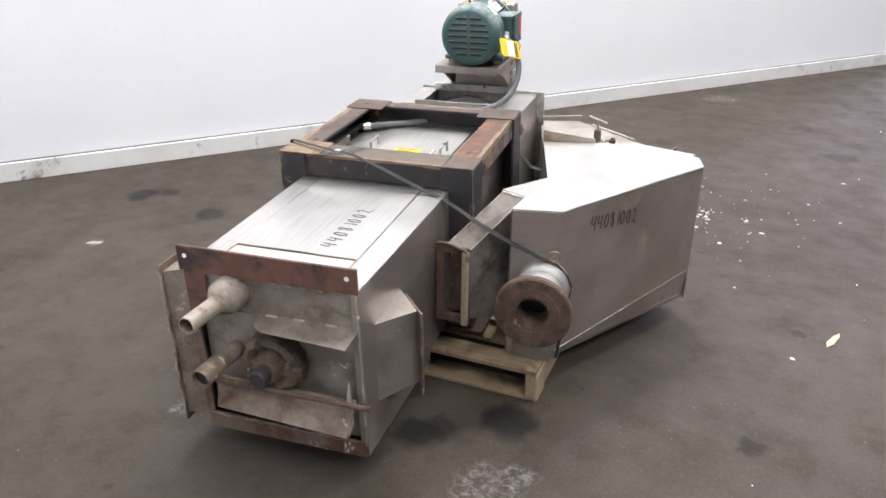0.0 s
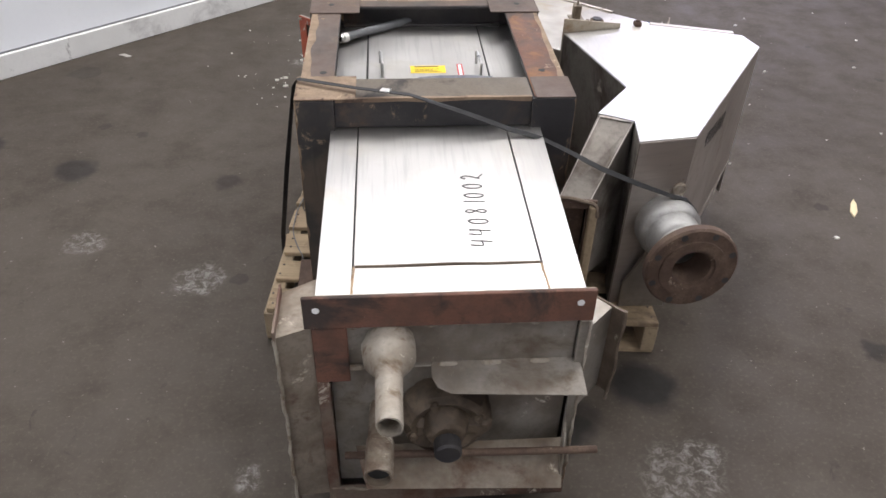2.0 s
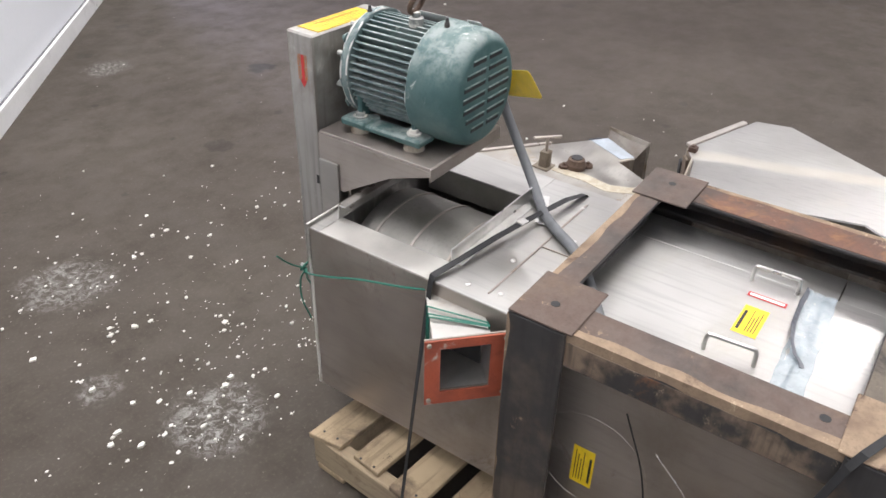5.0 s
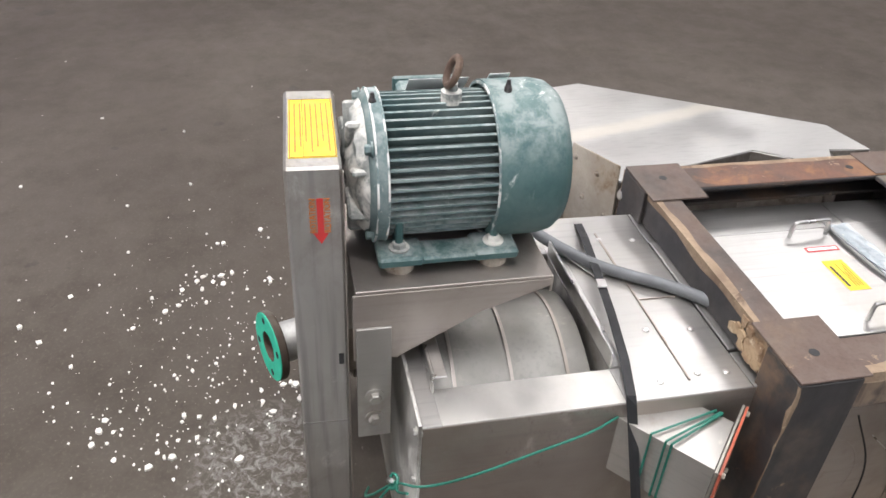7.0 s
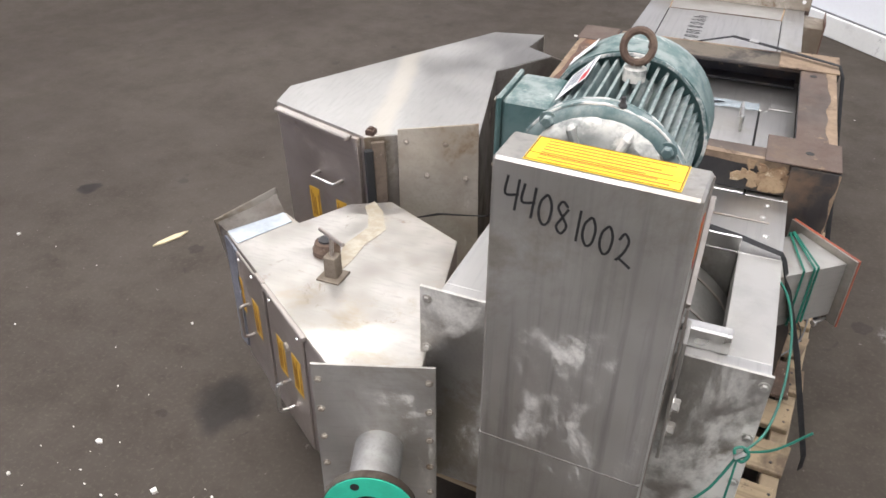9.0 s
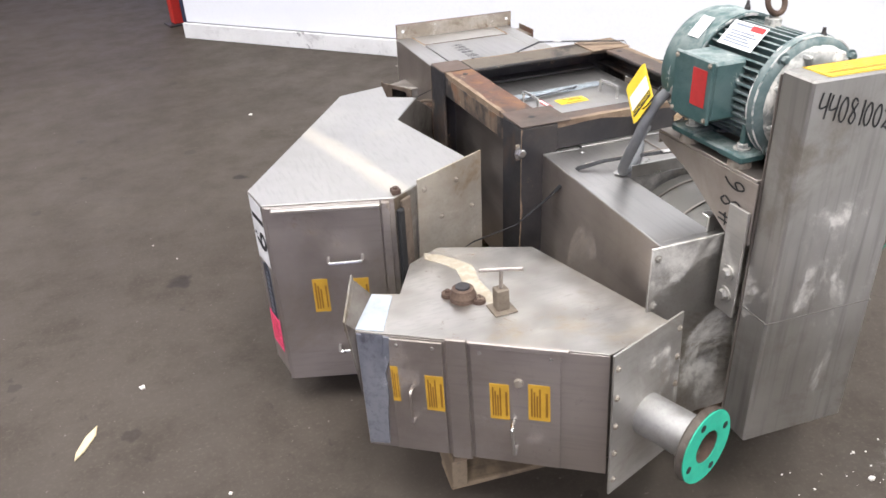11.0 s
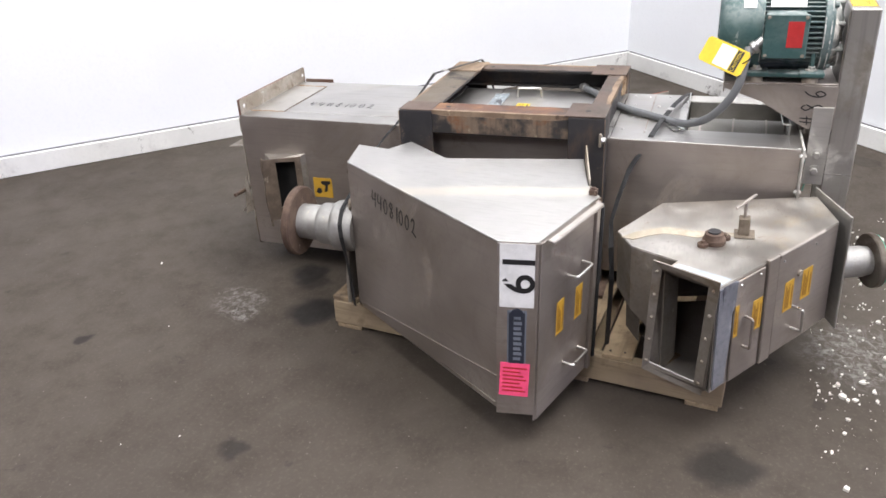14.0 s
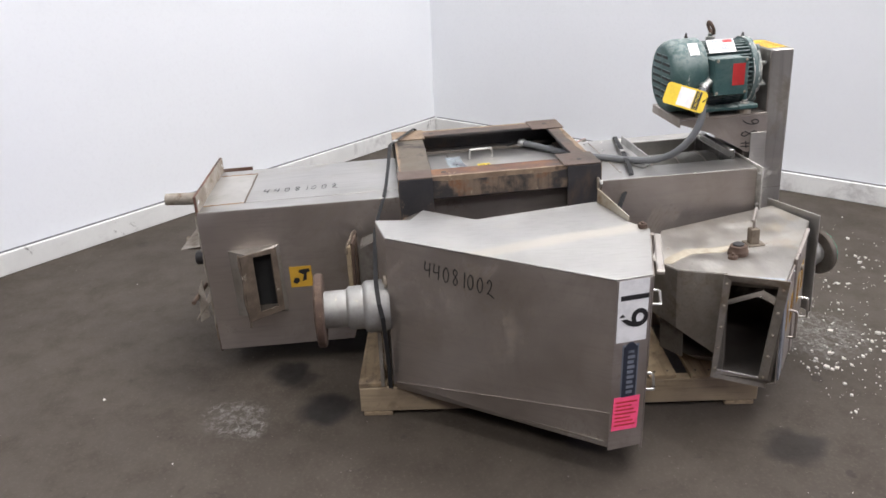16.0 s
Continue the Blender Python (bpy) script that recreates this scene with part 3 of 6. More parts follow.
STROKES = {
    "4": (((0.12, 1.0), (0.02, 0.45), (0.62, 0.5)), ((0.62, 0.95), (0.46, 0.0))),
    "0": (((0.35, 0.95), (0.1, 0.7), (0.05, 0.3), (0.25, 0.02), (0.5, 0.15), (0.6, 0.6), (0.45, 0.92), (0.3, 0.93)),),
    "8": (((0.55, 0.85), (0.3, 1.0), (0.12, 0.78), (0.35, 0.52), (0.55, 0.25), (0.32, 0.0), (0.1, 0.2), (0.35, 0.52), (0.58, 0.8)),),
    "1": (((0.35, 1.0), (0.25, 0.0)),),
    "2": (((0.08, 0.75), (0.3, 0.98), (0.52, 0.75), (0.35, 0.35), (0.05, 0.05), (0.2, 0.12), (0.75, -0.12)),),
    "6": (((0.5, 0.95), (0.2, 0.7), (0.08, 0.3), (0.28, 0.0), (0.52, 0.2), (0.4, 0.45), (0.12, 0.3)),),
    "#": (((0.2, 0.0), (0.3, 1.0)), ((0.5, 0.0), (0.6, 1.0)), ((0.02, 0.35), (0.75, 0.4)), ((0.05, 0.65), (0.78, 0.7))),
}


def handwriting(text, m, height, pitch, parent, slope=0.0, pen=0.0035, growth=0.0):
    """A number written by hand with a marker."""
    bm, x = bmesh.new(), 0.0
    for i, ch in enumerate(text):
        h = height * (1 + growth * i)
        for line in STROKES[ch]:
            pts = [m @ Vector((x + a * h * 0.62, b * h + slope * x, 0.0007)) for a, b in line]
            pts = smooth_path(pts, 4) if len(pts) > 2 else [Vector(p) for p in pts]
            ribbon(pts, [m.to_3x3() @ Vector((0, 0, 1))] * len(pts), pen, 0.0006, bm)
        x += pitch * (0.6 if ch == "1" else 1.0)
    return part("handwritten_number", bm, ink, parent, "number handwritten in black marker")


def lettering(text, m, size, parent, material, name="lettering", squeeze=1.0, weight=0.0):
    cu = bpy.data.curves.new(name, "FONT")
    cu.body, cu.size, cu.extrude, cu.offset = text, size, 0.0004, weight
    cu.align_x, cu.align_y = "CENTER", "CENTER"
    tmp = new(name, cu)
    me = bpy.data.meshes.new_from_object(tmp.evaluated_get(bpy.context.evaluated_depsgraph_get()))
    bpy.data.objects.remove(tmp)
    bpy.data.curves.remove(cu)
    me.transform(m @ Matrix.Diagonal((squeeze, 1, 1, 1)))
    me.materials.clear()
    me.materials.append(material)
    ob = new(name, me)
    ob.parent = parent
    return ob


def sticker(name, m, w, h, material, parent, label, bars=0, bar_material=None, lines_along=True, margin=0.12, head=0.0):
    """A thin label, w by h from its corner m, with unreadable print as bars."""
    ob = part(name, box((0, 0, 0.0003), (w, h, 0.0011), 0.0002, m=m), material, parent, label)
    if bars:
        thick = 0.07 if bar_material is ink else 0.16
        bm = bmesh.new()
        for i in range(bars):
            if lines_along:
                y = h * (margin + (1 - 2 * margin - head) * (i + 0.5) / bars)
                box((w * margin, y - h * thick / bars, 0.0012), (w * (1 - margin * (1 + (i * 7 % 3))), y + h * thick / bars, 0.0015), 0, bm, m)
            else:
                x = w * (margin + (1 - 2 * margin - head) * (i + 0.5) / bars)
                box((x - w * thick / bars, h * margin, 0.0012), (x + w * thick / bars, h * (1 - margin * (1 + (i * 7 % 3))), 0.0015), 0, bm, m)
        if head:
            if lines_along:
                box((w * 0.12, h * (1 - head * 0.75), 0.0012), (w * 0.8, h * 0.90, 0.0015), 0, bm, m)
            else:
                box((w * (1 - head * 0.7), h * 0.12, 0.0012), (w * 0.90, h * 0.80, 0.0015), 0, bm, m)
        part("print", bm, bar_material or ink, ob)
    return ob


def panel(p, q, z0, z1, th=0.003, out=1, bevel=0.0008, lean0=0.0):
    """An upright sheet from p to q in plan; th goes to the inner side."""
    p, q = Vector((*p, 0)), Vector((*q, 0))
    u = (q - p).normalized()
    n = Vector((u.y, -u.x, 0)) * out
    m = Matrix(((u.x, -n.x, 0, p.x), (u.y, -n.y, 0, p.y), (0, 0, 1, 0), (0, 0, 0, 1)))
    return box((0, 0, z0), ((q - p).length, th, z1), bevel, m=m)

# ---------------------------------------------------------------- hall
CORNER = Vector((-3.06, 1.06, 0))
W1 = Matrix.Translation(CORNER) @ pose(0, 0, 0, 0, 0, 45.3)          # wall along its x
W2 = Matrix.Translation(CORNER) @ pose(0, 0, 0, 0, 0, -43.9)
tagged(part("floor", box((-9, -13, -0.2), (15, 15, 0), 0), concrete), "worn grey-brown concrete floor with oil spots and scuffs", "floor", kind="structure")
L1, L2, HALL_Z = 8.62, 5.56, 5.6
tagged(part("wall_north", box((-0.15, 0, 0), (L1, 0.15, HALL_Z), 0.002, m=W1), wall_paint), "smooth white painted partition wall", "wall", kind="structure")
tagged(part("wall_west", box((0.0, -0.15, 0), (L2, 0, HALL_Z), 0.002, m=W2), wall_paint), "smooth white painted partition wall", "wall", kind="structure")
KERB = 0.105
tagged(part("baseboard_1", box((0.03, -0.026, 0), (L1 + 0.03, -0.0005, KERB), 0.003, m=W1), kerb_paint), "scuffed white kerb board along the wall foot", "baseboard", kind="structure")
tagged(part("baseboard_2", box((0.0, 0.0005, 0), (L2 + 0.02, 0.026, KERB), 0.003, m=W2), kerb_paint), "scuffed white kerb board along the wall foot", "baseboard", kind="structure")
line_grey = plain("grey_joint_sealant", (0.16, 0.16, 0.17), 0.8)
tagged(part("trim_3", box((0.03, -0.010, KERB), (L1, -0.0005, KERB + 0.006), 0.001, m=W1), line_grey), "thin grey joint line above the kerb board", "trim", kind="structure")
tagged(part("trim_4", box((0.0, 0.0005, KERB), (L2, 0.010, KERB + 0.006), 0.001, m=W2), line_grey), "thin grey joint line above the kerb board", "trim", kind="structure")
tagged(part("trim_1", box((L2 + 0.001, -0.15, KERB), (L2 + 0.03, 0.004, HALL_Z), 0.002, m=W2), wall_end), "dark blue edge strip on the wall end", "trim", kind="structure")
tagged(part("trim_2", box((L1 + 0.001, -0.004, KERB), (L1 + 0.03, 0.15, HALL_Z), 0.002, m=W1), wall_end), "dark blue edge strip on the wall end", "trim", kind="structure")
# unseen walls and ceiling added to close the hall
for nm, lo, hi in (("wall_hall_1", (-9, -13.2, 0), (15, -13, HALL_Z)), ("wall_hall_2", (-9, 15, 0), (15, 15.2, HALL_Z)),
                   ("wall_hall_3", (-9.2, -13, 0), (-9, 15, HALL_Z)), ("wall_hall_4", (15, -13, 0), (15.2, 15, HALL_Z))):
    tagged(part(nm, box(lo, hi, 0), hall_violet), "plain violet-grey wall, unseen, added to close the far hall", "wall", kind="structure")
tagged(part("ceiling", box((-9, -13, HALL_Z), (15, 15, HALL_Z + 0.2), 0), ceil_paint), "plain pale ceiling, unseen, added over the hall", "ceiling", kind="structure")
post = thing("guard_post", pose(0.985, -3.225, 0, 0, 0, 15), "red painted steel guard post standing behind the wall end", "post")
part("column", box((-0.045, -0.04, 0.012), (0.045, 0.04, 2.6), 0.004), post_red, post)
part("base_plate", box((-0.09, -0.07, 0), (0.09, 0.07, 0.012), 0.002), bar_black, post)

# ---------------------------------------------------------------- pallet
PAL_W, PAL_L, PAL_Z = 1.062, 1.27, 0.117
pallet = thing("pallet", pose(0.1745, 1.19, 0, 0, 0, -5.05), "weathered pine shipping pallet under the steel stand", "pallet")
rng = random.Random(4)
for sx in (-PAL_W / 2 + 0.02, 0, PAL_W / 2 - 0.02):
    part("stringer", box((sx - 0.019, -PAL_L / 2 + 0.005, 0.015), (sx + 0.019, PAL_L / 2 - 0.005, PAL_Z - 0.016), 0.003), wood_y, pallet)
n_top = 10
for i in range(n_top):
    y = -PAL_L / 2 + 0.05 + (PAL_L - 0.10) * i / (n_top - 1)
    w = 0.046 + rng.uniform(-0.004, 0.003)
    over = rng.uniform(-0.012, 0.010)
    bm = prism([(-PAL_W / 2 - over, y - w), (PAL_W / 2 + rng.uniform(-0.01, 0.006), y - w + rng.uniform(-0.004, 0.004)),
                (PAL_W / 2 + rng.uniform(-0.01, 0.006), y + w), (0.05, y + w + rng.uniform(-0.003, 0.003)), (-PAL_W / 2 + rng.uniform(-0.012, 0.012), y + w)], PAL_Z - 0.0155, PAL_Z + rng.uniform(-0.002, 0.001), 0.002)
    top = part("deck_board", bm, wood, pallet)
    for sx in (-PAL_W / 2 + 0.02, PAL_W / 2 - 0.02):
        for dy in (-0.022, 0.02):
            part("nail", turned([(0, 0.0035), (0.0014, 0.003)], (sx + rng.uniform(-0.006, 0.006), y + dy, PAL_Z - 0.0002), (0, 0, 1), None, 8), bar_black, top)
for y in (-PAL_L / 2 + 0.06, -0.2, 0.2, PAL_L / 2 - 0.06):
    part("bottom_board", box((-PAL_W / 2, y - 0.046, 0), (PAL_W / 2, y + 0.046, 0.0148), 0.002), wood, pallet)

# ---------------------------------------------------------------- screening machine, built level and set down with its slight lean
LEAN = pose(0, 0, 0, 1.6, -0.85, 0)
XL, XR, ZT, ZB, Y0, Y1 = -0.198, 0.292, 0.589, 0.078, 0.03, 1.918
mill = thing("screening_machine", LEAN, "long stainless steel screening machine trough with rusty end flange", "machine")


def right_edge(y):
    """The trough widens a little towards its rear."""
    return XR + 0.025 * (y - Y0)


SIDE = [(Y0, ZB), (0.50, ZB), (0.515, 0.128), (Y1, 0.128), (Y1, ZT - 0.003), (Y0, ZT - 0.003)]
SIDE_M = Matrix(((0, 0, 1, 0), (1, 0, 0, 0), (0, 1, 0, 0), (0, 0, 0, 1)))
part("side_panel", prism(SIDE, XL, XL + 0.003, 0.0008, m=SIDE_M), steel_side, mill)
part("side_panel", prism(SIDE, -0.003, 0, 0.0008, m=Matrix(((1, 0.025, 0, right_edge(0)), (0, 1, 0, 0), (0, 0, 1, 0), (0, 0, 0, 1))) @ SIDE_M), steel_side, mill)
part("bottom_panel", box((XL + 0.003, Y0 + 0.03, ZB), (XR - 0.003, 0.50, ZB + 0.004), 0), steel_dirty, mill)
part("bottom_panel", box((XL + 0.003, 0.515, 0.128), (XR - 0.003, Y1, 0.132), 0), steel_dirty, mill)
LX0, LX1, LY0 = -0.131, 0.223, 0.181
# top: strips round the front lid, lid, strips and lid under the stand, rear sheet
part("top_strip", box((XL, Y0, ZT - 0.003), (LX0 - 0.003, 0.905, ZT), 0.0008), steel_top, mill)
part("top_strip", prism([(LX1 + 0.003, Y0), (right_edge(Y0), Y0), (right_edge(0.905), 0.905), (LX1 + 0.003, 0.905)], ZT - 0.003, ZT, 0.0008), steel_top, mill)
part("top_strip", box((LX0 - 0.003, Y0, ZT - 0.003), (LX1 + 0.003, LY0 - 0.004, ZT), 0.0008), steel_dusty, mill, "stained stainless strip with brown weld marks")
part("front_lid", box((LX0, LY0, ZT - 0.004), (LX1, 0.72, ZT + 0.0015), 0.0015), steel_top, mill, "brushed stainless lid panel")
part("weld_bead", cable([(LX0 + 0.003, LY0 - 0.002, ZT), (-0.05, LY0 - 0.003, ZT + 0.001), (0.05, LY0 - 0.001, ZT + 0.001), (0.13, LY0 - 0.003, ZT + 0.0005), (LX1 - 0.003, LY0 - 0.002, ZT)], 0.0032, None, 6), rust_crust, mill)
for wx, tip in ((LX0, LX0 - 0.004), (LX1, LX1 + 0.006)):
    part("weld_line", lumpy(cable([(wx + (tip - wx) * k / 12, LY0 - 0.004 - (LY0 - 0.004 - Y0 - 0.012) * k / 12, ZT + 0.0003) for k in range(13)], 0.0022, None, 6, 2), 0.0018, 80), flake_tan, mill, "tan weld line from the lid corner")
part("gap_strip", box((LX0 - 0.003, LY0, ZT - 0.02), (LX0, 0.72, ZT - 0.006), 0), black_void, mill)
part("gap_strip", box((LX1, LY0, ZT - 0.02), (LX1 + 0.003, 0.72, ZT - 0.006), 0), black_void, mill)
part("lap_strip", box((XL + 0.03, 0.722, ZT - 0.001), (XR - 0.03, 0.735, ZT + 0.010), 0.002), steel_bright, mill)
part("top_strip", box((XL, 0.908, ZT - 0.003), (-0.116, 1.37, ZT), 0.0008), steel_top, mill)
part("top_strip", prism([(0.219, 0.908), (right_edge(0.908), 0.908), (right_edge(1.37), 1.37), (0.219, 1.37)], ZT - 0.003, ZT, 0.0008), steel_top, mill)
for gx in (-0.116, 0.2145):
    part("gap_strip", box((gx, 0.93, ZT - 0.02), (gx + 0.0045, 1.37, ZT - 0.004), 0), black_void, mill)
part("top_sheet", box((LX0 - 0.003, 0.738, ZT - 0.003), (LX1 + 0.003, 0.925, ZT + 0.0005), 0.0008), steel_top, mill)
lid = part("inspection_lid", box((-0.1115, 0.93, ZT - 0.003), (0.2145, 1.37, ZT + 0.003), 0.0015), steel_top, mill, "brushed stainless inspection lid with two pull handles")
part("pull_handle", handle((-0.078, 1.072, ZT + 0.003), (-0.072, 0.985, ZT + 0.003), (0, 0, 1), 0.0042, 0.036), steel_bright, lid, "bent bright steel pull handle")
part("pull_handle", handle((0.188, 1.066, ZT + 0.003), (0.192, 0.978, ZT + 0.003), (0, 0, 1), 0.0042, 0.036), steel_bright, lid, "bent bright steel pull handle")
sticker("warning_label", on((0.004, 1.004, ZT + 0.003), (1, 0, 0), (0, 1, 0)), 0.096, 0.046, yellow, lid, "yellow warning label", 4, ink, True, 0.12, 0.3)
sticker("notice_label", on((0.132, 1.058, ZT + 0.003), (0, -1, 0), (1, 0, 0)), 0.074, 0.016, red_ink, lid, "small red and white notice label")
part("notice_print", box((0.004, 0.004, 0.0011), (0.070, 0.012, 0.0014), 0, m=on((0.132, 1.058, ZT + 0.003), (0, -1, 0), (1, 0, 0))), white_vinyl, lid)
film = bmesh.new()
rows_f = []
for a in range(29):
    x = -0.112 + 0.332 * a / 28
    back, fore = 0.950 + 0.010 * a / 28 + 0.003 * noise.noise((x * 30, 1.7, 0)), 0.893 + 0.014 * a / 28 + 0.004 * noise.noise((x * 22, 5.1, 0))
    rows_f.append([film.verts.new((x, fore + (back - fore) * b / 7, ZT + 0.0045 + 0.0035 * noise.noise((x * 26, b * 0.55, 3.0)) + 0.0025 * noise.noise((x * 70, b * 0.9, 8.0)) + (0.004 if b == 7 else 0.0))) for b in range(8)])
for r1, r2 in zip(rows_f, rows_f[1:]):
    for b in range(7):
        film.faces.new((r1[b], r2[b], r2[b + 1], r1[b + 1]))
part("plastic_film", film, film_clear, mill, "crinkled clear plastic film taped over the joint", smooth=True)
part("film_edge", ribbon([(0.222, 0.962, ZT + 0.006), (0.16, 0.963, ZT + 0.010), (0.08, 0.958, ZT + 0.012), (0.03, 0.948, ZT + 0.013), (-0.002, 0.934, ZT + 0.010), (-0.014, 0.920, ZT + 0.006), (-0.026, 0.914, ZT + 0.004)],
                         [(0, -0.8, 1), (0, -0.8, 1), (0, -0.9, 1), (0.2, -0.9, 1), (0.5, -0.5, 1), (0.7, -0.2, 1), (0.7, 0, 1)], 0.011, 0.0012), tape_dark, mill, "curled dark edge of the film")
# rear top with the open hatch
OX0, OX1, OY0, OY1 = -0.122, 0.208, 1.592, 1.888
part("rear_top_sheet", prism([(XL, 1.372), (right_edge(1.372), 1.372), (right_edge(OY0), OY0), (XL, OY0)], ZT - 0.003, ZT, 0.0008), steel_top, mill)
part("seam_strip", boxes(((XL + 0.03, 1.468, ZT), (XR - 0.03, 1.472, ZT + 0.003)), ((0.04, 1.39, ZT), (0.043, 1.47, ZT + 0.003)), bevel=0.0006), steel_side, mill)
for sx, sy in ((-0.16, 1.40), (-0.155, 1.45), (-0.05, 1.41), (-0.04, 1.49), (0.1, 1.42), (0.23, 1.40), (0.24, 1.47), (-0.165, 1.52)):
    part("screw", turned([(0, 0.006), (0.002, 0.0055), (0.0035, 0.003)], (sx, sy, ZT), (0, 0, 1), None, 10), steel_bright, mill)
part("hatch_rail", box((XL, OY0, ZT - 0.003), (OX0, OY1, ZT), 0.0008), steel_dusty, mill)
part("hatch_rail", prism([(OX1, OY0), (right_edge(OY0), OY0), (right_edge(OY1), OY1), (OX1, OY1)], ZT - 0.003, ZT, 0.0008), steel_top, mill)
part("hatch_rail", box((XL, OY1, ZT - 0.003), (right_edge(OY1), Y1, ZT), 0.0008), steel_top, mill)
part("hatch_lip", boxes(((OX0, OY0 - 0.004, ZT), (OX1, OY0, ZT + 0.032)), ((OX0, OY0 - 0.028, ZT), (OX1, OY0 - 0.004, ZT + 0.003))), steel_bright, mill, "bright steel angle along the open hatch")
part("hatch_lip", boxes(((OX0 - 0.01, OY1, ZT), (OX1 + 0.01, OY1 + 0.004, ZT + 0.036)), ((OX0 - 0.01, OY1 - 0.02, ZT + 0.032), (OX1 + 0.01, OY1, ZT + 0.036))), steel_bright, mill)
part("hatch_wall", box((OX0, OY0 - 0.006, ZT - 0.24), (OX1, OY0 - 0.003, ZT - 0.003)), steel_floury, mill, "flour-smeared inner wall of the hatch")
for hx in (OX0 - 0.003, OX1):
    part("hatch_wall", box((hx, OY0, ZT - 0.07), (hx + 0.003, OY1, ZT - 0.003)), steel_dark, mill)
drum = part("screen_drum", turned([(0, 0.20), (0.002, 0.208), (0.29, 0.208), (0.292, 0.2)], (0.045, 1.595, ZT - 0.225), (0, 1, 0), None, 64), steel_dark, mill, "round grey screen drum inside the hatch", smooth=True)
for dy in (0.23, 0.33, 0.43):
    part("drum_band", turned([(0, 0.2085), (0, 0.211), (0.006, 0.211), (0.006, 0.2085)], (0.045, 1.405 + dy, ZT - 0.225), (0.03, 1, 0.02), None, 64, True), steel_side, drum)
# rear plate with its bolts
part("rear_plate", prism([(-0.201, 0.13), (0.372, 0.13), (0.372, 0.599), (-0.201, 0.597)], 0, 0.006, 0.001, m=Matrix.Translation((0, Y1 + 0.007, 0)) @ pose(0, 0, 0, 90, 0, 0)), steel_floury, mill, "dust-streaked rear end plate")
for bx in (-0.191, 0.358):
    for bz in (0.15, 0.255, 0.36, 0.465, 0.575):
        part("bolt", bolt((bx, Y1 + 0.001, bz), (0, -1, 0), 0.006, 0.008), steel_bright, mill)
        part("bolt", bolt((bx, Y1 + 0.007, bz), (0, 1, 0), 0.006, 0.006), steel_dusty, mill)
# front end: rusty angle, panels, pipes, bearing, shelf
part("end_flange", prism([(-0.213, 0.575), (0.292, 0.575), (0.292, 0.645), (-0.213, 0.645)], 0, 0.008, 0.0015, m=Matrix.Translation((0, Y0 + 0.006, 0)) @ pose(0, 0, 0, 90, 0, 0)), rust_red, mill, "rust-red end flange angle with bolt holes")
part("flange_back", box((-0.211, Y0 + 0.0065, ZT + 0.0005), (0.290, Y0 + 0.0085, 0.644), 0.0005), steel_caked, mill, "bare cream-grey back of the flange")
for hx in (-0.190, 0.265):
    part("bolt_hole", turned([(0, 0.0065), (0.0115, 0.0065)], (hx, Y0 - 0.0025, 0.618), (0, 1, 0), None, 16), white_vinyl, mill)
part("corner_border", box((XL - 0.004, Y0 - 0.001, 0.44), (-0.14, Y0 + 0.006, 0.575), 0.002), rust_red, mill)
part("side_border", box((XL - 0.004, Y0 - 0.002, ZB), (XL + 0.02, Y0 + 0.006, 0.44), 0.002), rust_mix, mill)
part("side_border", box((XR - 0.022, Y0 - 0.002, ZB), (XR, Y0 + 0.006, 0.575), 0.002), steel_dirty, mill)
part("lower_border", box((XL, Y0 - 0.004, ZB - 0.006), (XR, Y0 + 0.006, 0.125), 0.003), rust_mix, mill, "rusted bottom edge")
part("front_panel", box((XL + 0.02, Y0 + 0.012, 0.47), (XR - 0.022, Y0 + 0.016, 0.575), 0.001), front_grime, mill, "grimy upper front sheet")
part("front_panel", box((XL + 0.02, Y0 + 0.022, 0.12), (XR - 0.022, Y0 + 0.026, 0.472), 0.001), front_grime, mill, "grimy lower front sheet")
rag = [(XL + 0.055 + 0.425 * k / 34, Y0 + 0.007, 0.573 - 0.004 * math.sin(k * 1.7)) for k in range(35)]
part("weld_bead", lumpy(cable(rag, 0.0042, None, 6, 3), 0.0045, 55), steel_caked, mill, "pale crusted weld line")
part("edge_crust", lumpy(cable([(XR - 0.004, Y0 - 0.004, 0.575 - 0.46 * k / 30) for k in range(31)], 0.0028, None, 6, 2), 0.0035, 60), steel_caked, mill, "pale crust down the corner")
part("edge_crust", lumpy(cable([(XL + 0.03 + 0.43 * k / 30, Y0 - 0.006, 0.124) for k in range(31)], 0.0032, None, 6, 2), 0.004, 50), lip_brown, mill, "brown crust along the bottom edge")
part("seam_lip", box((XL + 0.02, Y0 + 0.004, 0.466), (XR - 0.022, Y0 + 0.014, 0.470), 0.001), steel_dirty, mill)
for wx in (-0.15, 0.02, 0.10, 0.19):
    part("weld_tack", turned([(0, 0.003), (0.006, 0.006), (0.03, 0.006), (0.036, 0.003)], (wx, Y0 + 0.006, 0.470), (1, 0, 0), None, 8), steel_caked, mill)
pipe = part("reducer_pipe", lumpy(turned([(0, 0.046), (0.02, 0.048), (0.05, 0.046), (0.075, 0.030), (0.085, 0.0235), (0.205, 0.0225), (0.205, 0.0195), (0.09, 0.02)],
                                   (-0.068, Y0 + 0.014, 0.527), (-0.005, -1, 0.055), None, 32), 0.0026, 45), steel_caked, mill, "dust-caked reducer pipe stub", smooth=True)
# black discs in both pipe mouths carry the shade of their depth
part("pipe_bore", turned([(0, 0.0193), (0.002, 0.0193)], (-0.069, Y0 - 0.150, 0.536), (-0.005, -1, 0.055), None, 24), black_void, pipe)
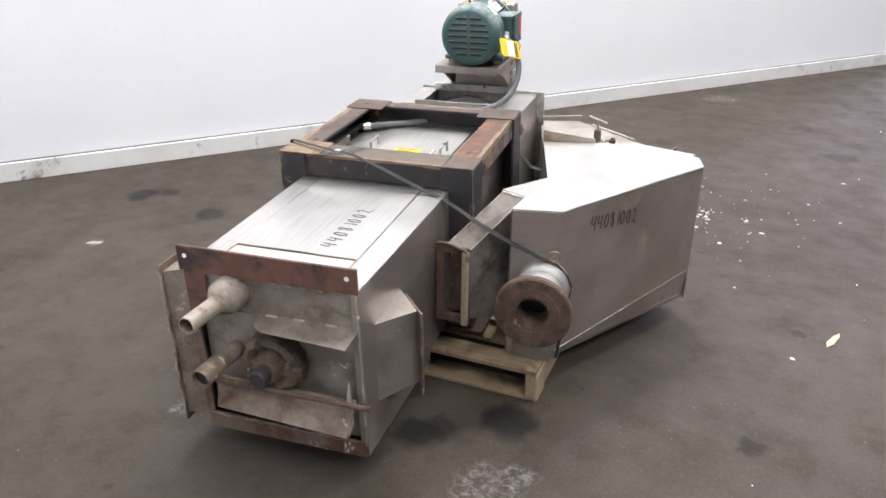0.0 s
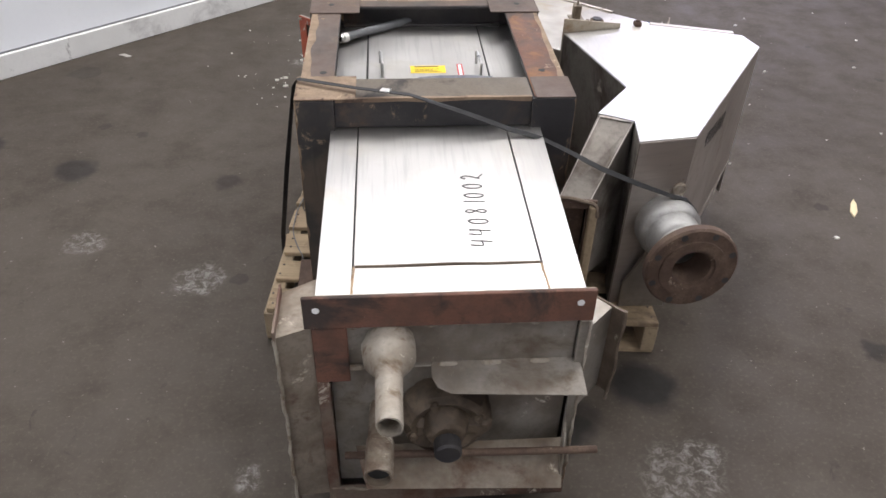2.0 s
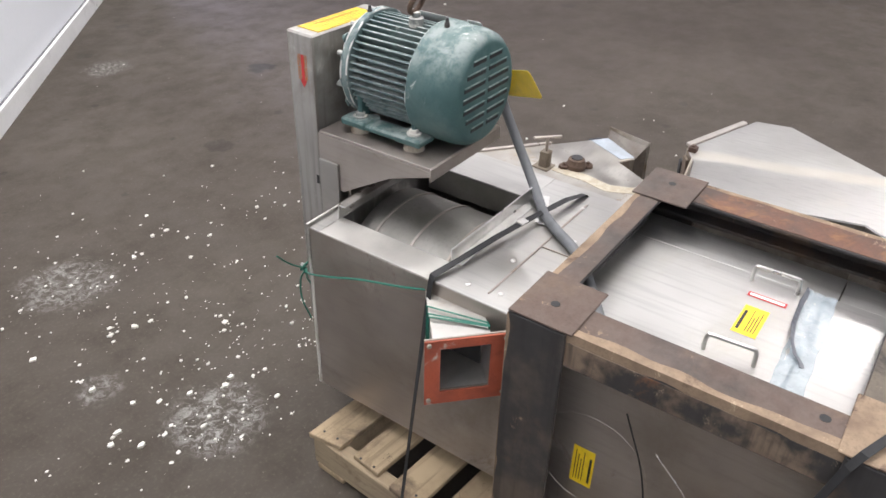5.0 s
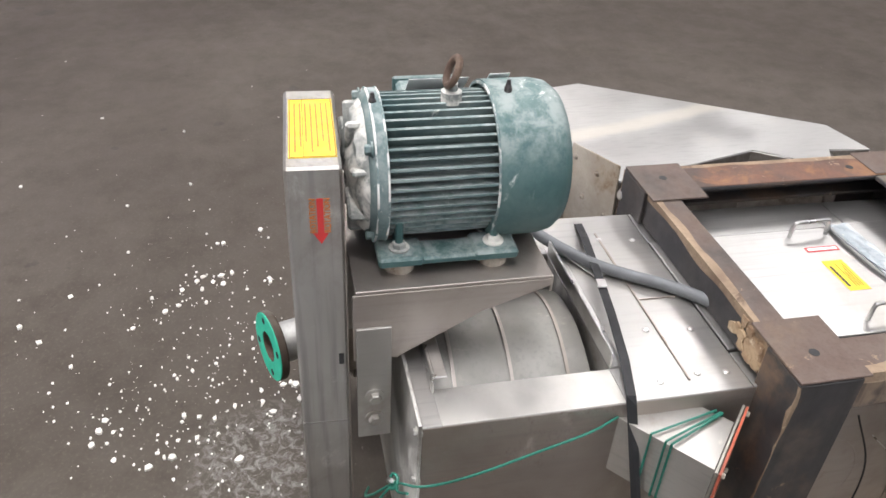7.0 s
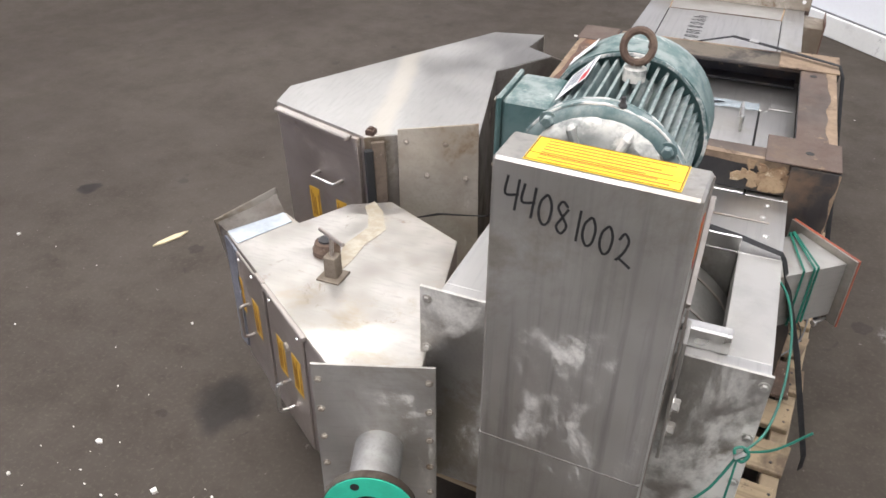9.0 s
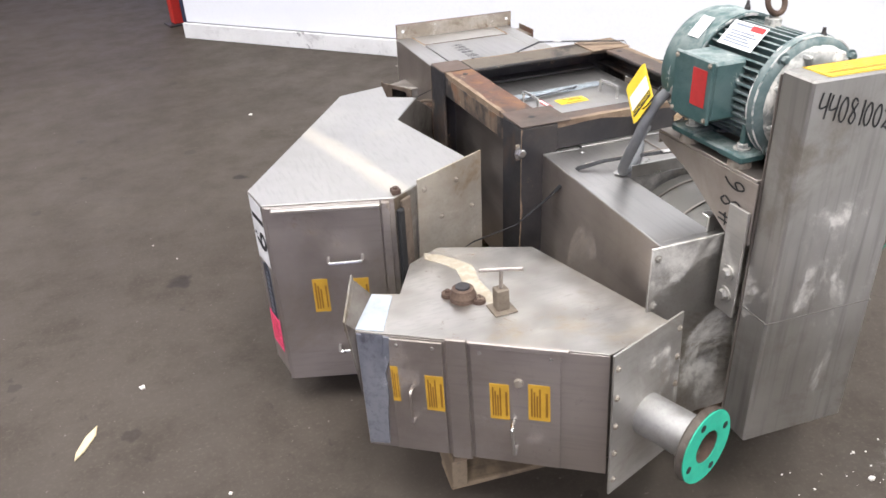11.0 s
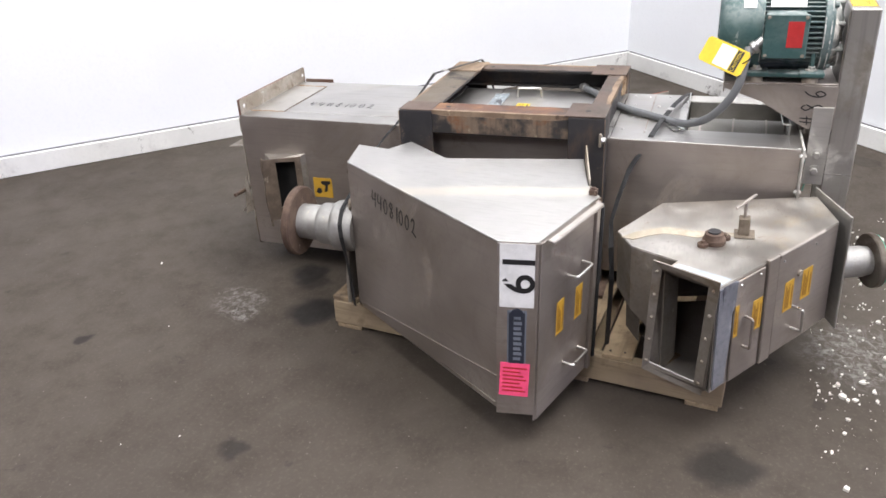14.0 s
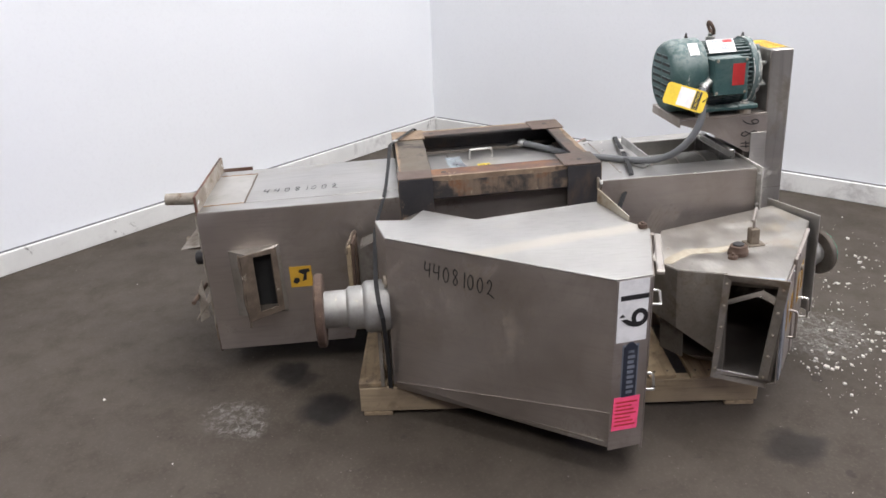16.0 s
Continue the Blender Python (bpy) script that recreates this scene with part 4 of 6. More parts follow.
pipe = part("drain_pipe", lumpy(turned([(0, 0.0235), (0.085, 0.0235), (0.087, 0.0262), (0.168, 0.0262), (0.168, 0.0225), (0.10, 0.0225)],
                                 (-0.086, Y0 + 0.02, 0.345), (-0.04, -1, 0.03), None, 28), 0.0022, 50), pipe_brown, mill, "dust-caked straight pipe stub", smooth=True)
part("pipe_bore", turned([(0, 0.0223), (0.002, 0.0223)], (-0.0925, Y0 - 0.13, 0.3495), (-0.04, -1, 0.03), None, 24), black_void, pipe)
brg_mesh = turned([(0, 0.088), (0.035, 0.087), (0.052, 0.080), (0.060, 0.066), (0.052, 0.054), (0.046, 0.046), (0.062, 0.042), (0.080, 0.036), (0.086, 0.028)], (0.035, Y0 + 0.03, 0.335), (0, -1, 0), None, 40)
bmesh.ops.subdivide_edges(brg_mesh, edges=brg_mesh.edges[:], cuts=1)
for vert in brg_mesh.verts:
    lump = 0.006 * noise.noise(vert.co * 42) + 0.004 * noise.noise(vert.co * 90)
    vert.co += (vert.co - Vector((0.035, Y0 + 0.03, 0.335))).normalized() * lump
brg = part("shaft_bearing", brg_mesh, grease, mill, "grease-caked round shaft bearing", smooth=True)
part("shaft_end", turned([(0, 0.026), (0.026, 0.026), (0.03, 0.022)], (0.035, Y0 - 0.064, 0.335), (0, -1, 0), None, 20), bar_black, brg)
part("bearing_foot", box((-0.03, Y0 - 0.03, 0.305), (0.125, Y0 + 0.04, 0.35), 0.012), grease, brg)
for a in (20, 110, 200, 290):
    part("bolt", bolt((0.035 + 0.066 * math.cos(radians(a)), Y0 - 0.024, 0.335 + 0.066 * math.sin(radians(a))), (0, -1, 0), 0.008, 0.012), grease, brg)
part("drip_shelf", prism([(0.008, 0.02), (0.006, -0.02), (0.016, -0.045), (0.040, -0.060), (0.282, -0.075), (0.284, 0.02)], 0, 0.003, 0.001, m=Matrix.Translation((0, Y0, 0.468)) @ pose(0, 0, 0, 6, 0, 0)), front_grime, mill, "bent stained drip shelf over the bearing")
part("lower_rod", rod((-0.16, Y0 - 0.028, 0.262), (0.328, Y0 - 0.055, 0.283), 0.0075), rust_brown, mill, "rusty horizontal rod")
part("rod_bracket", prism([(0, 0.18), (0.012, 0.30), (0.028, 0.34), (0.036, 0.20)], 0, 0.004, 0.001, m=Matrix.Translation((0.262, Y0 - 0.06, 0)) @ pose(0, 0, 0, 90, 0, 90)), steel_caked, mill)
part("splash_lip", prism([(-0.14, 0.0), (0.27, 0.0), (0.265, -0.10), (-0.12, -0.085)], 0, 0.003, 0.001, m=Matrix.Translation((0, Y0 - 0.005, 0.262)) @ pose(0, 0, 0, 48, 0, 0)), lip_brown, mill, "bent brown-stained splash lip")


def loft(ring_a, ring_b, wall=0.003):
    """A hollow duct between two four-cornered rings."""
    bm = bmesh.new()
    ca, cb = sum((Vector(p) for p in ring_a), Vector()) / 4, sum((Vector(p) for p in ring_b), Vector()) / 4
    rings = []
    for ring, c in ((ring_a, ca), (ring_b, cb)):
        rings.append([bm.verts.new(p) for p in ring])
    inner = []
    for ring, c in ((ring_a, ca), (ring_b, cb)):
        inner.append([bm.verts.new(Vector(p) + (c - Vector(p)).normalized() * wall * 1.4) for p in ring])
    for i in range(4):
        j = (i + 1) % 4
        bm.faces.new((rings[0][i], rings[0][j], rings[1][j], rings[1][i]))
        bm.faces.new((inner[0][j], inner[0][i], inner[1][i], inner[1][j]))
        for k in (0, 1):
            bm.faces.new((rings[k][i], rings[k][j], inner[k][j], inner[k][i]))
    return bm


def frame_plate(outer, hole, th):
    """A flat four-cornered ring: outer and hole corners in order, th along its normal."""
    bm = bmesh.new()
    o, h = [Vector(p) for p in outer], [Vector(p) for p in hole]
    n = (o[1] - o[0]).cross(o[2] - o[1]).normalized() * th
    rows = [[bm.verts.new(p) for p in o], [bm.verts.new(p) for p in h], [bm.verts.new(p + n) for p in o], [bm.verts.new(p + n) for p in h]]
    for i in range(4):
        j = (i + 1) % 4
        for a, b in ((0, 1), (1, 3), (3, 2), (2, 0)):
            bm.faces.new((rows[a][i], rows[a][j], rows[b][j], rows[b][i]))
    return bm


# inlet collar on one side, with its open window
C0, C1 = Vector((0.402, 0.166, 0)), Vector((0.318, 0.272, 0))
cu = (C1 - C0).normalized()
rim = lambda f, z: C0 + cu * f + Vector((0, 0, z))
CL = (C1 - C0).length
col_r = part("inlet_collar", loft([(XR + 0.001, 0.110, 0.205), (XR + 0.005, 0.286, 0.205), (XR + 0.005, 0.286, 0.460), (XR + 0.001, 0.110, 0.446)], [rim(0.03, 0.235), rim(CL - 0.012, 0.232), rim(CL - 0.012, 0.452), rim(0.03, 0.458)]), steel_dirty, mill, "flared rectangular inlet collar")
part("collar_flange", frame_plate([rim(0, 0.228), rim(CL, 0.225), rim(CL, 0.455), rim(0, 0.463)], [rim(0.045, 0.25), rim(CL - 0.022, 0.246), rim(CL - 0.022, 0.440), rim(0.045, 0.448)], 0.005), rust_crust, col_r, "crusted collar flange")
part("flange_crust", cable([rim(-0.002, 0.468), rim(-0.004, 0.43), rim(0.001, 0.37), rim(-0.004, 0.31), rim(0.002, 0.25), rim(0.004, 0.205)], 0.004, None, 6), rust_crust, col_r)
# black sheet added behind the opening for the shade inside the collar
part("collar_inner_shade", box((XR + 0.006, 0.13, 0.24), (XR + 0.008, 0.265, 0.445), 0), black_void, col_r)
sticker("pictogram_label", on((XR + 0.0095, 0.305, 0.295), (0, 1, 0), (0, 0, 1)), 0.075, 0.076, amber, mill, "square amber hazard pictogram label")
part("pictogram", prism([(0.04, 0.02), (0.048, 0.045), (0.03, 0.055), (0.033, 0.064), (0.068, 0.066), (0.07, 0.056), (0.058, 0.05), (0.055, 0.025)], 0.0011, 0.0015, 0, prism([(0.008, 0.02), (0.02, 0.012), (0.033, 0.022), (0.03, 0.034), (0.016, 0.036)], 0.0011, 0.0015, 0, None, on((XR + 0.0095, 0.305, 0.295), (0, 1, 0), (0, 0, 1))), on((XR + 0.0095, 0.305, 0.295), (0, 1, 0), (0, 0, 1))), ink, mill)
# outlet collar on the other side, near the end flange
col_l = part("outlet_collar", loft([(XL, 0.035, 0.10), (XL, 0.165, 0.10), (XL, 0.165, 0.575), (XL, 0.035, 0.575)], [(-0.262, 0.02, 0.115), (-0.262, 0.14, 0.115), (-0.262, 0.14, 0.565), (-0.262, 0.02, 0.565)]), lip_brown, mill, "flat brown-stained outlet collar")
part("collar_flange", frame_plate([(-0.262, 0.14, 0.09), (-0.262, 0.012, 0.09), (-0.262, 0.012, 0.585), (-0.262, 0.14, 0.585)], [(-0.262, 0.115, 0.13), (-0.262, 0.04, 0.13), (-0.262, 0.04, 0.54), (-0.262, 0.115, 0.54)], 0.004), rust_mix, col_l)
for bz in (0.16, 0.29, 0.42, 0.53):
    part("bolt", bolt((-0.262, 0.026, bz), (1, 0, 0), 0.005, 0.006), steel_caked, col_l)
crust = [(-0.264 + rng.uniform(-0.002, 0.002), 0.012 + rng.uniform(-0.004, 0.003), 0.10 + 0.0245 * k) for k in range(20)]
part("flange_crust", cable(crust, 0.0034, None, 6, 3), steel_caked, col_l, "pale crust along the flange edge")
# discharge spout with orange gasket, set askew on the other side
A, B = Vector((-0.330, 1.507, 0)), Vector((-0.226, 1.408, 0))
u = (B - A).normalized()
w = Vector((u.y, -u.x, 0))
if w.x > 0:
    w = -w
a0, b0 = A + u * 0.018, B - u * 0.012
spout = part("discharge_spout", loft([(XL, 1.60, 0.435), (XL, 1.455, 0.435), (XL, 1.455, 0.556), (XL, 1.60, 0.556)],
                                     [(a0.x, a0.y, 0.43), (b0.x, b0.y, 0.43), (b0.x, b0.y, 0.552), (a0.x, a0.y, 0.552)]), steel_dusty, mill, "square dusty discharge spout")
for k, (mat, nm, lab) in enumerate(((steel_dirty, "spout_flange", "dull spout flange"), (orange_gasket, "gasket", "torn orange rubber gasket"))):
    s = w * (0.002 + 0.006 * k)
    g = 0.004 * k
    part(nm, frame_plate([A + s + Vector((0, 0, 0.412 - g)), B + s + u * 0.02 + Vector((0, 0, 0.412 - g)), B + s + u * 0.02 + Vector((0, 0, 0.566)), A + s + Vector((0, 0, 0.566))],
                         [a0 + u * 0.012 + s + Vector((0, 0, 0.437)), b0 - u * 0.004 + s + Vector((0, 0, 0.437)), b0 - u * 0.004 + s + Vector((0, 0, 0.545)), a0 + u * 0.012 + s + Vector((0, 0, 0.545))], 0.004), mat, spout, lab)
for q, z in ((A + u * 0.008, 0.42), (B + u * 0.012, 0.42), (A + u * 0.008, 0.558), (B + u * 0.012, 0.558)):
    part("bolt", bolt(q + w * 0.010 + Vector((0, 0, z)), w, 0.005, 0.007), steel_caked, spout)
wires = bmesh.new()
for f in (0.35, 0.5, 0.56):
    ring = []
    for c in ((0.43, 0), (0.43, 1), (0.552, 1), (0.552, 0), (0.43, 0)):
        p = Vector((XL, 1.602, 0)).lerp(a0, f) if not c[1] else Vector((XL, 1.452, 0)).lerp(b0, f)
        ring.append((p.x - 0.002, p.y, 0.437 + (c[0] - 0.43) * 0.965 + (0.006 if c[0] > 0.5 else -0.006)))
    cable(ring, 0.0022, wires, 6, 1)
# black sheet over the trough side, standing for the dark spout interior
part("spout_inner_shade", box((XL - 0.004, 1.46, 0.438), (XL - 0.001, 1.596, 0.553), 0), black_void, spout)
part("loose_bolt", turned([(0, 0.0062), (0.005, 0.0062), (0.005, 0.0030), (0.034, 0.0028)], (-0.292, 1.515, 0.414), (-0.55, -0.62, 0.05), None, 10), steel_bright, spout, "bright loose flange bolt")
part("wire_wrap", wires, wire_green, spout, "green wire wrapped round the spout")
sticker("warning_label", on((XL, 1.235, 0.248), (0, -1, 0), (0, 0, 1)), 0.046, 0.10, yellow, mill, "yellow warning label", 4, ink, False, 0.1, 0.3)
handwriting("44081002", on((0.138, 0.232, ZT + 0.0015), (0, 1, 0), (-1, 0, 0)), 0.044, 0.036, mill, pen=0.0026)
handwriting("44081002", on((XL, 0.640, 0.488), (0, -1, 0.02), (0, 0, 1)), 0.052, 0.033, mill, pen=0.004)
part("disc_rim", turned([(0, 0.1150), (0.0006, 0.1156), (0.0006, 0.1170), (0, 0.1176)], (XL, 1.200, 0.318), (-1, 0, 0), None, 64, True), steel_side, mill, "shallow round rim welded to the side")
part("warp_mark", cable([(XL - 0.0005, 1.05, 0.12), (XL - 0.001, 0.98, 0.2), (XL - 0.001, 1.0, 0.33), (XL - 0.0005, 1.08, 0.42)], 0.0012, None, 6), steel_bright, mill)

# motor shelf and its bracket
GX0, GX1, GY0, GY1, GZ1 = -0.052, 0.202, 2.002, 2.080, 0.958
shelf = part("motor_shelf", box((-0.062, 1.690, 0.742), (0.212, 2.0, 0.748), 0.001), steel_side, mill, "folded stainless motor shelf")
for sx in (-0.062, 0.208):
    part("gusset", prism([(1.69, 0.741), (2.004, 0.741), (2.004, 0.61), (1.935, 0.61), (1.80, 0.69), (1.69, 0.728)], 0, 0.004, 0.0008, m=Matrix(((0, 0, 1, sx), (1, 0, 0, 0), (0, 1, 0, 0), (0, 0, 0, 1)))), steel_side, shelf)
part("front_fold", box((-0.062, 1.688, 0.716), (0.212, 1.692, 0.746), 0.001), steel_side, shelf)
part("neck_panel", box((-0.045, 1.93, 0.592), (0.195, 1.936, 0.74), 0.001), steel_side, shelf)
for sx, o in ((-0.066, -1), (0.216, 1)):
    part("angle_bracket", boxes(((sx - 0.003, 1.945, 0.44), (sx + 0.003, 2.0, 0.68)), bevel=0.001), steel_dusty, mill)
    for bz in (0.485, 0.535):
        part("bolt", bolt((sx + o * 0.003, 1.972, bz), (o, 0, 0), 0.011, 0.012), steel_dusty, mill)
handwriting("#86", on((0.2125, 1.972, 0.622), (0, 0, 1), (0, -1, 0)), 0.060, 0.042, mill, pen=0.0034)
part("fold_plate", prism([(0.12, 1.50), (0.235, 1.555), (0.225, 1.58), (0.11, 1.525)], 0, 0.003, 0.0008, m=Matrix.Translation((0, 0, ZT + 0.004)) @ pose(0, 0, 0, 0, 0, 0)), steel_bright, mill, "loose bent metal strip on the trough")

# ---------------------------------------------------------------- steel stand
stand = thing("steel_stand", LEAN, "rusty black welded channel-iron stand round the trough", "stand")
FX0, FX1, FY0, FY1, FZ = -0.270, 0.380, 0.708, 1.356, 0.668
BW, BF, BD, TH = 0.082, 0.108, 0.074, 0.008


ALONG_Y = Matrix(((1, 0, 0, 0), (0, 0, 1, 0), (0, 1, 0, 0), (0, 0, 0, 1)))
ALONG_X = Matrix(((0, 0, 1, 0), (1, 0, 0, 0), (0, 1, 0, 0), (0, 0, 0, 1)))


def channel(a, b, s0, s1, along, foot=0.5):
    """A channel beam from s0 to s1: web on side a, flanges reaching towards b."""
    z, o = FZ - 0.002, TH if b > a else -TH
    f = a + (b - a) * foot
    poly = [(a, z), (b, z), (b, z - TH), (a + o, z - TH), (a + o, z - BD + TH), (f, z - BD + TH), (f, z - BD), (a, z - BD)]
    return prism(poly if b > a else poly[::-1], s0, s1, 0.0015, None, along)


for a, b, s0, s1, along, lab in ((FX0, FX0 + BW, FY0, FY1, ALONG_Y, "side beam with tan rust along its outer edge"), (FX1, FX1 - 0.092, FY0, FY1, ALONG_Y, "side beam with flaking orange rust"),
                                 (FY0, FY0 + BF, FX0 + BW + 0.001, FX1 - 0.093, ALONG_X, "front beam in worn black paint"), (FY1, FY1 - 0.056, FX0 + BW + 0.001, FX1 - 0.093, ALONG_X, "rear beam in worn black paint")):
    ob = part("beam", channel(a, b, s0, s1, along), bar_black, stand, lab)
    z, (lo, hi) = FZ - 0.002, sorted((a, b))
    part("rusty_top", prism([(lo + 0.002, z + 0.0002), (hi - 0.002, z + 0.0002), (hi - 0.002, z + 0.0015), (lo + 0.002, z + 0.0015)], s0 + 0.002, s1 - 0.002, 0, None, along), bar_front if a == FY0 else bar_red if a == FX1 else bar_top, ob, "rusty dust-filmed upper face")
    e = -0.0008 if b > a else 0.0008
    edge = bmesh.new()
    top_row, mid_row, low_row, n_e = [], [], [], 40
    inw = 1 if b > a else -1
    big = {FX0: 1.0, FX1: 0.65, FY0: 0.35, FY1: 0.7}[a]
    for k in range(n_e + 1):
        q = s0 + 0.004 + (s1 - s0 - 0.008) * k / n_e
        wide = 0.016 * big * (1 + 0.8 * noise.noise((q * 14, a, 0.3))) + 0.002
        deep = 0.020 * big * (1 + 0.9 * noise.noise((q * 11, a, 4.3))) + 0.002
        at = lambda c, z2: edge.verts.new((c, q, z2) if along is ALONG_Y else (q, c, z2))
        top_row.append(at(a + inw * wide, FZ + 0.0002))
        mid_row.append(at(a + e, FZ + 0.0002))
        low_row.append(at(a + e, FZ - deep))
    for r1, r2 in ((top_row, mid_row), (mid_row, low_row)):
        for k in range(n_e):
            edge.faces.new((r1[k], r1[k + 1], r2[k + 1], r2[k]))
    part("worn_edge", edge, tan_rust, ob, "tan rust worn bare along the edge")
for ix, (cx, fx) in enumerate(((FX0, 1), (FX1, -1))):
    for iy, (cy, fy) in enumerate(((FY0, 1), (FY1, -1))):
        x1, y1 = cx + fx * 0.135, cy + fy * 0.115
        cx2, cy2 = cx - fx * 0.0085, cy - fy * 0.0085
        x1, y1 = (x1, y1) if ix == 0 or iy == 1 else (cx + fx * 0.088, cy + fy * 0.104)
        lo = (min(cx2, x1), min(cy2, y1), FZ)
        hi = (max(cx2, x1), max(cy2, y1), FZ + (0.004 if ix == 0 or iy == 1 else 0.0018))
        cp = part("corner_plate", box(lo, hi, 0.0012), tan_rust if ix + iy == 0 else bar_top, stand)
        hx, hy = (-0.218, 0.330)[ix], (0.852, 1.304)[iy]
        part("bolt_hole", turned([(-0.004, 0.0085), (0.0006, 0.0085)], (hx, hy, FZ + (0.0038 if iy else -0.0006)), (0, 0, 1), None, 16), black_void, cp)
        xa, xb = cx, cx + fx * (0.083 if ix == 0 else 0.096)
        foot = PAL_Z - 0.028 * cy - 0.015 * cx + 0.004
        ox, oy, t2 = cx - fx * 0.0085, cy - fy * 0.0085, 0.008
        L = [(ox, oy), (xb, oy), (xb, oy + fy * t2), (ox + fx * t2, oy + fy * t2), (ox + fx * t2, oy + fy * 0.112), (ox, oy + fy * 0.112)]
        leg = part("leg", prism(L if fx * fy > 0 else L[::-1], foot + 0.01, FZ - 0.0025, 0.0015), leg_rust if ix == 0 else bar_black, stand)
        strip = bmesh.new()
        rows3 = [[], [], []]
        for k in range(31):
            zz = foot + 0.012 + (FZ - 0.004 - foot - 0.012) * k / 30
            wx = 0.016 * max(0.0, noise.noise((zz * 19, cx, cy))) + 0.0008
            wy = 0.020 * max(0.0, noise.noise((zz * 16, cy, cx + 3))) + 0.0008
            for row, pt in zip(rows3, ((ox + fx * wx, oy - fy * 0.0004, zz), (ox - fx * 0.0004, oy - fy * 0.0004, zz), (ox - fx * 0.0004, oy + fy * wy, zz))):
                row.append(strip.verts.new(pt))
        for r1, r2 in zip(rows3, rows3[1:]):
            for k in range(30):
                strip.faces.new((r1[k], r1[k + 1], r2[k + 1], r2[k]))
        part("worn_corner", strip, tan_rust, leg, "tan rust worn bare along the corner")
        part("foot_plate", box((min(cx - fx * 0.05, xb), min(cy - fy * 0.03, cy + fy * 0.10), foot), (max(cx - fx * 0.05, xb), max(cy - fy * 0.03, cy + fy * 0.10), foot + 0.01), 0.002), rust_brown, leg)
part("beam_face", box((FX1 + 0.0005, FY0 + 0.075, FZ - BD + 0.002), (FX1 + 0.002, FY1 - 0.075, FZ - 0.016), 0.0004), streak_rust, stand, "streaked flaking outer face of the beam")
part("beam_face", box((FX0 - 0.002, FY0 + 0.085, FZ - BD + 0.002), (FX0 - 0.0005, FY1 - 0.085, FZ - 0.020), 0.0004), streak_rust, stand, "streaked flaking outer face of the beam")
badge_m = on((FX0 - 0.0085, 0.792, 0.375), (0, -1, 0), (0, 0, 1))
badge = sticker("maker_badge", badge_m, 0.048, 0.205, old_badge, stand, "tarnished dark maker badge")
for bz, bh in ((0.018, 0.02), (0.046, 0.024), (0.078, 0.02), (0.106, 0.022), (0.136, 0.022), (0.166, 0.02)):
    part("badge_mark", box((0.012, bz, 0.0012), (0.036, bz + bh * 0.7, 0.0016), 0.0002, m=badge_m), old_mark, badge)
part("lug", boxes(((FX1, FY1 - 0.008, 0.58), (FX1 + 0.018, FY1, 0.622))), steel_caked, stand)
part("lug_bolt", bolt((FX1 + 0.006, FY1, 0.60), (0, 1, 0), 0.012, 0.012), steel_bright, stand)
flakes = bmesh.new()
for k in range(40):
    fx0, fz0 = -0.155 + rng.gauss(0, 0.021), 0.630 + rng.gauss(0, 0.014)
    fr, turn = rng.uniform(0.006, 0.017), rng.uniform(0, 6.28)
    flake = [(fx0 + fr * rng.uniform(0.5, 1.2) * math.cos(turn + q * 0.9), max(0.598, min(0.662, fz0 + fr * rng.uniform(0.5, 1.2) * math.sin(turn + q * 0.9)))) for q in range(7)]
    prism(flake, 0.007 - rng.uniform(0.001, 0.006), 0.007, 0, flakes, Matrix.Translation((0, FY1 + 0.0072 + 0.00001 * k, 0)) @ pose(0, 0, 0, 90, 0, 0))
tagged(part("rust_patch", flakes, flake_tan, stand), "flaking tan crust on the beam", kind="stuff")

# ---------------------------------------------------------------- belt guard
guard = thing("belt_guard", LEAN @ Matrix.Translation((GX1, 2.04, 0)) @ pose(0, 0, 0, 0, 0, -2.4) @ Matrix.Translation((-GX1, -2.04, 0)), "tall flat stainless belt guard behind the motor", "machine guard")
part("cover", box((GX0, GY0, 0.165), (GX1, GY1, GZ1), 0.004), steel_guard, guard, "dust-smeared stainless cover")
part("seam", boxes(((GX0 - 0.0005, GY0 + 0.002, 0.468), (GX1 + 0.0005, GY1 + 0.0005, 0.4705)), bevel=0.0002), steel_dark, guard, "thin seam round the cover")
sticker("warning_label", on((0.165, 2.0725, GZ1), (-1, 0, 0), (0, -1, 0)), 0.19, 0.066, yellow, guard, "large yellow instruction label", 7, orange_print, True, 0.08, 0.0)
lab_m = on((0.165, 2.0725, GZ1), (-1, 0, 0), (0, -1, 0))
for lo, hi in (((0.001, 0.001), (0.189, 0.0028)), ((0.001, 0.0632), (0.189, 0.065)), ((0.001, 0.001), (0.0028, 0.065)), ((0.1872, 0.001), (0.189, 0.065)), ((0.001, 0.020), (0.189, 0.0212))):
    part("label_border", box((*lo, 0.0012), (*hi, 0.0016), 0, m=lab_m), print_brown, guard)
handwriting("44081002", on((0.182, GY1, 0.888), (-1, 0, 0), (0, 0, 1)), 0.048, 0.0222, guard, slope=-0.26, pen=0.0033, growth=-0.015)
part("rotation_arrow", prism([(0.018, -0.0045), (0.075, -0.0045), (0.075, 0.0045), (0.018, 0.0045), (0.018, 0.011), (0.0, 0.0), (0.018, -0.011)], 0.0003, 0.0009, 0, None, on((GX0, 2.034, 0.835), (0, 0, 1), (0, 1, 0))), red_ink, guard, "red rotation arrow")
for dy in (-0.010, 0.010):
    lettering("ROTATION", Matrix.Translation((GX0 - 0.0006, 2.034 + dy, 0.882)) @ on((0, 0, 0), (0, 0, 1), (0, 1, 0)), 0.013, guard, orange_print, squeeze=0.85)
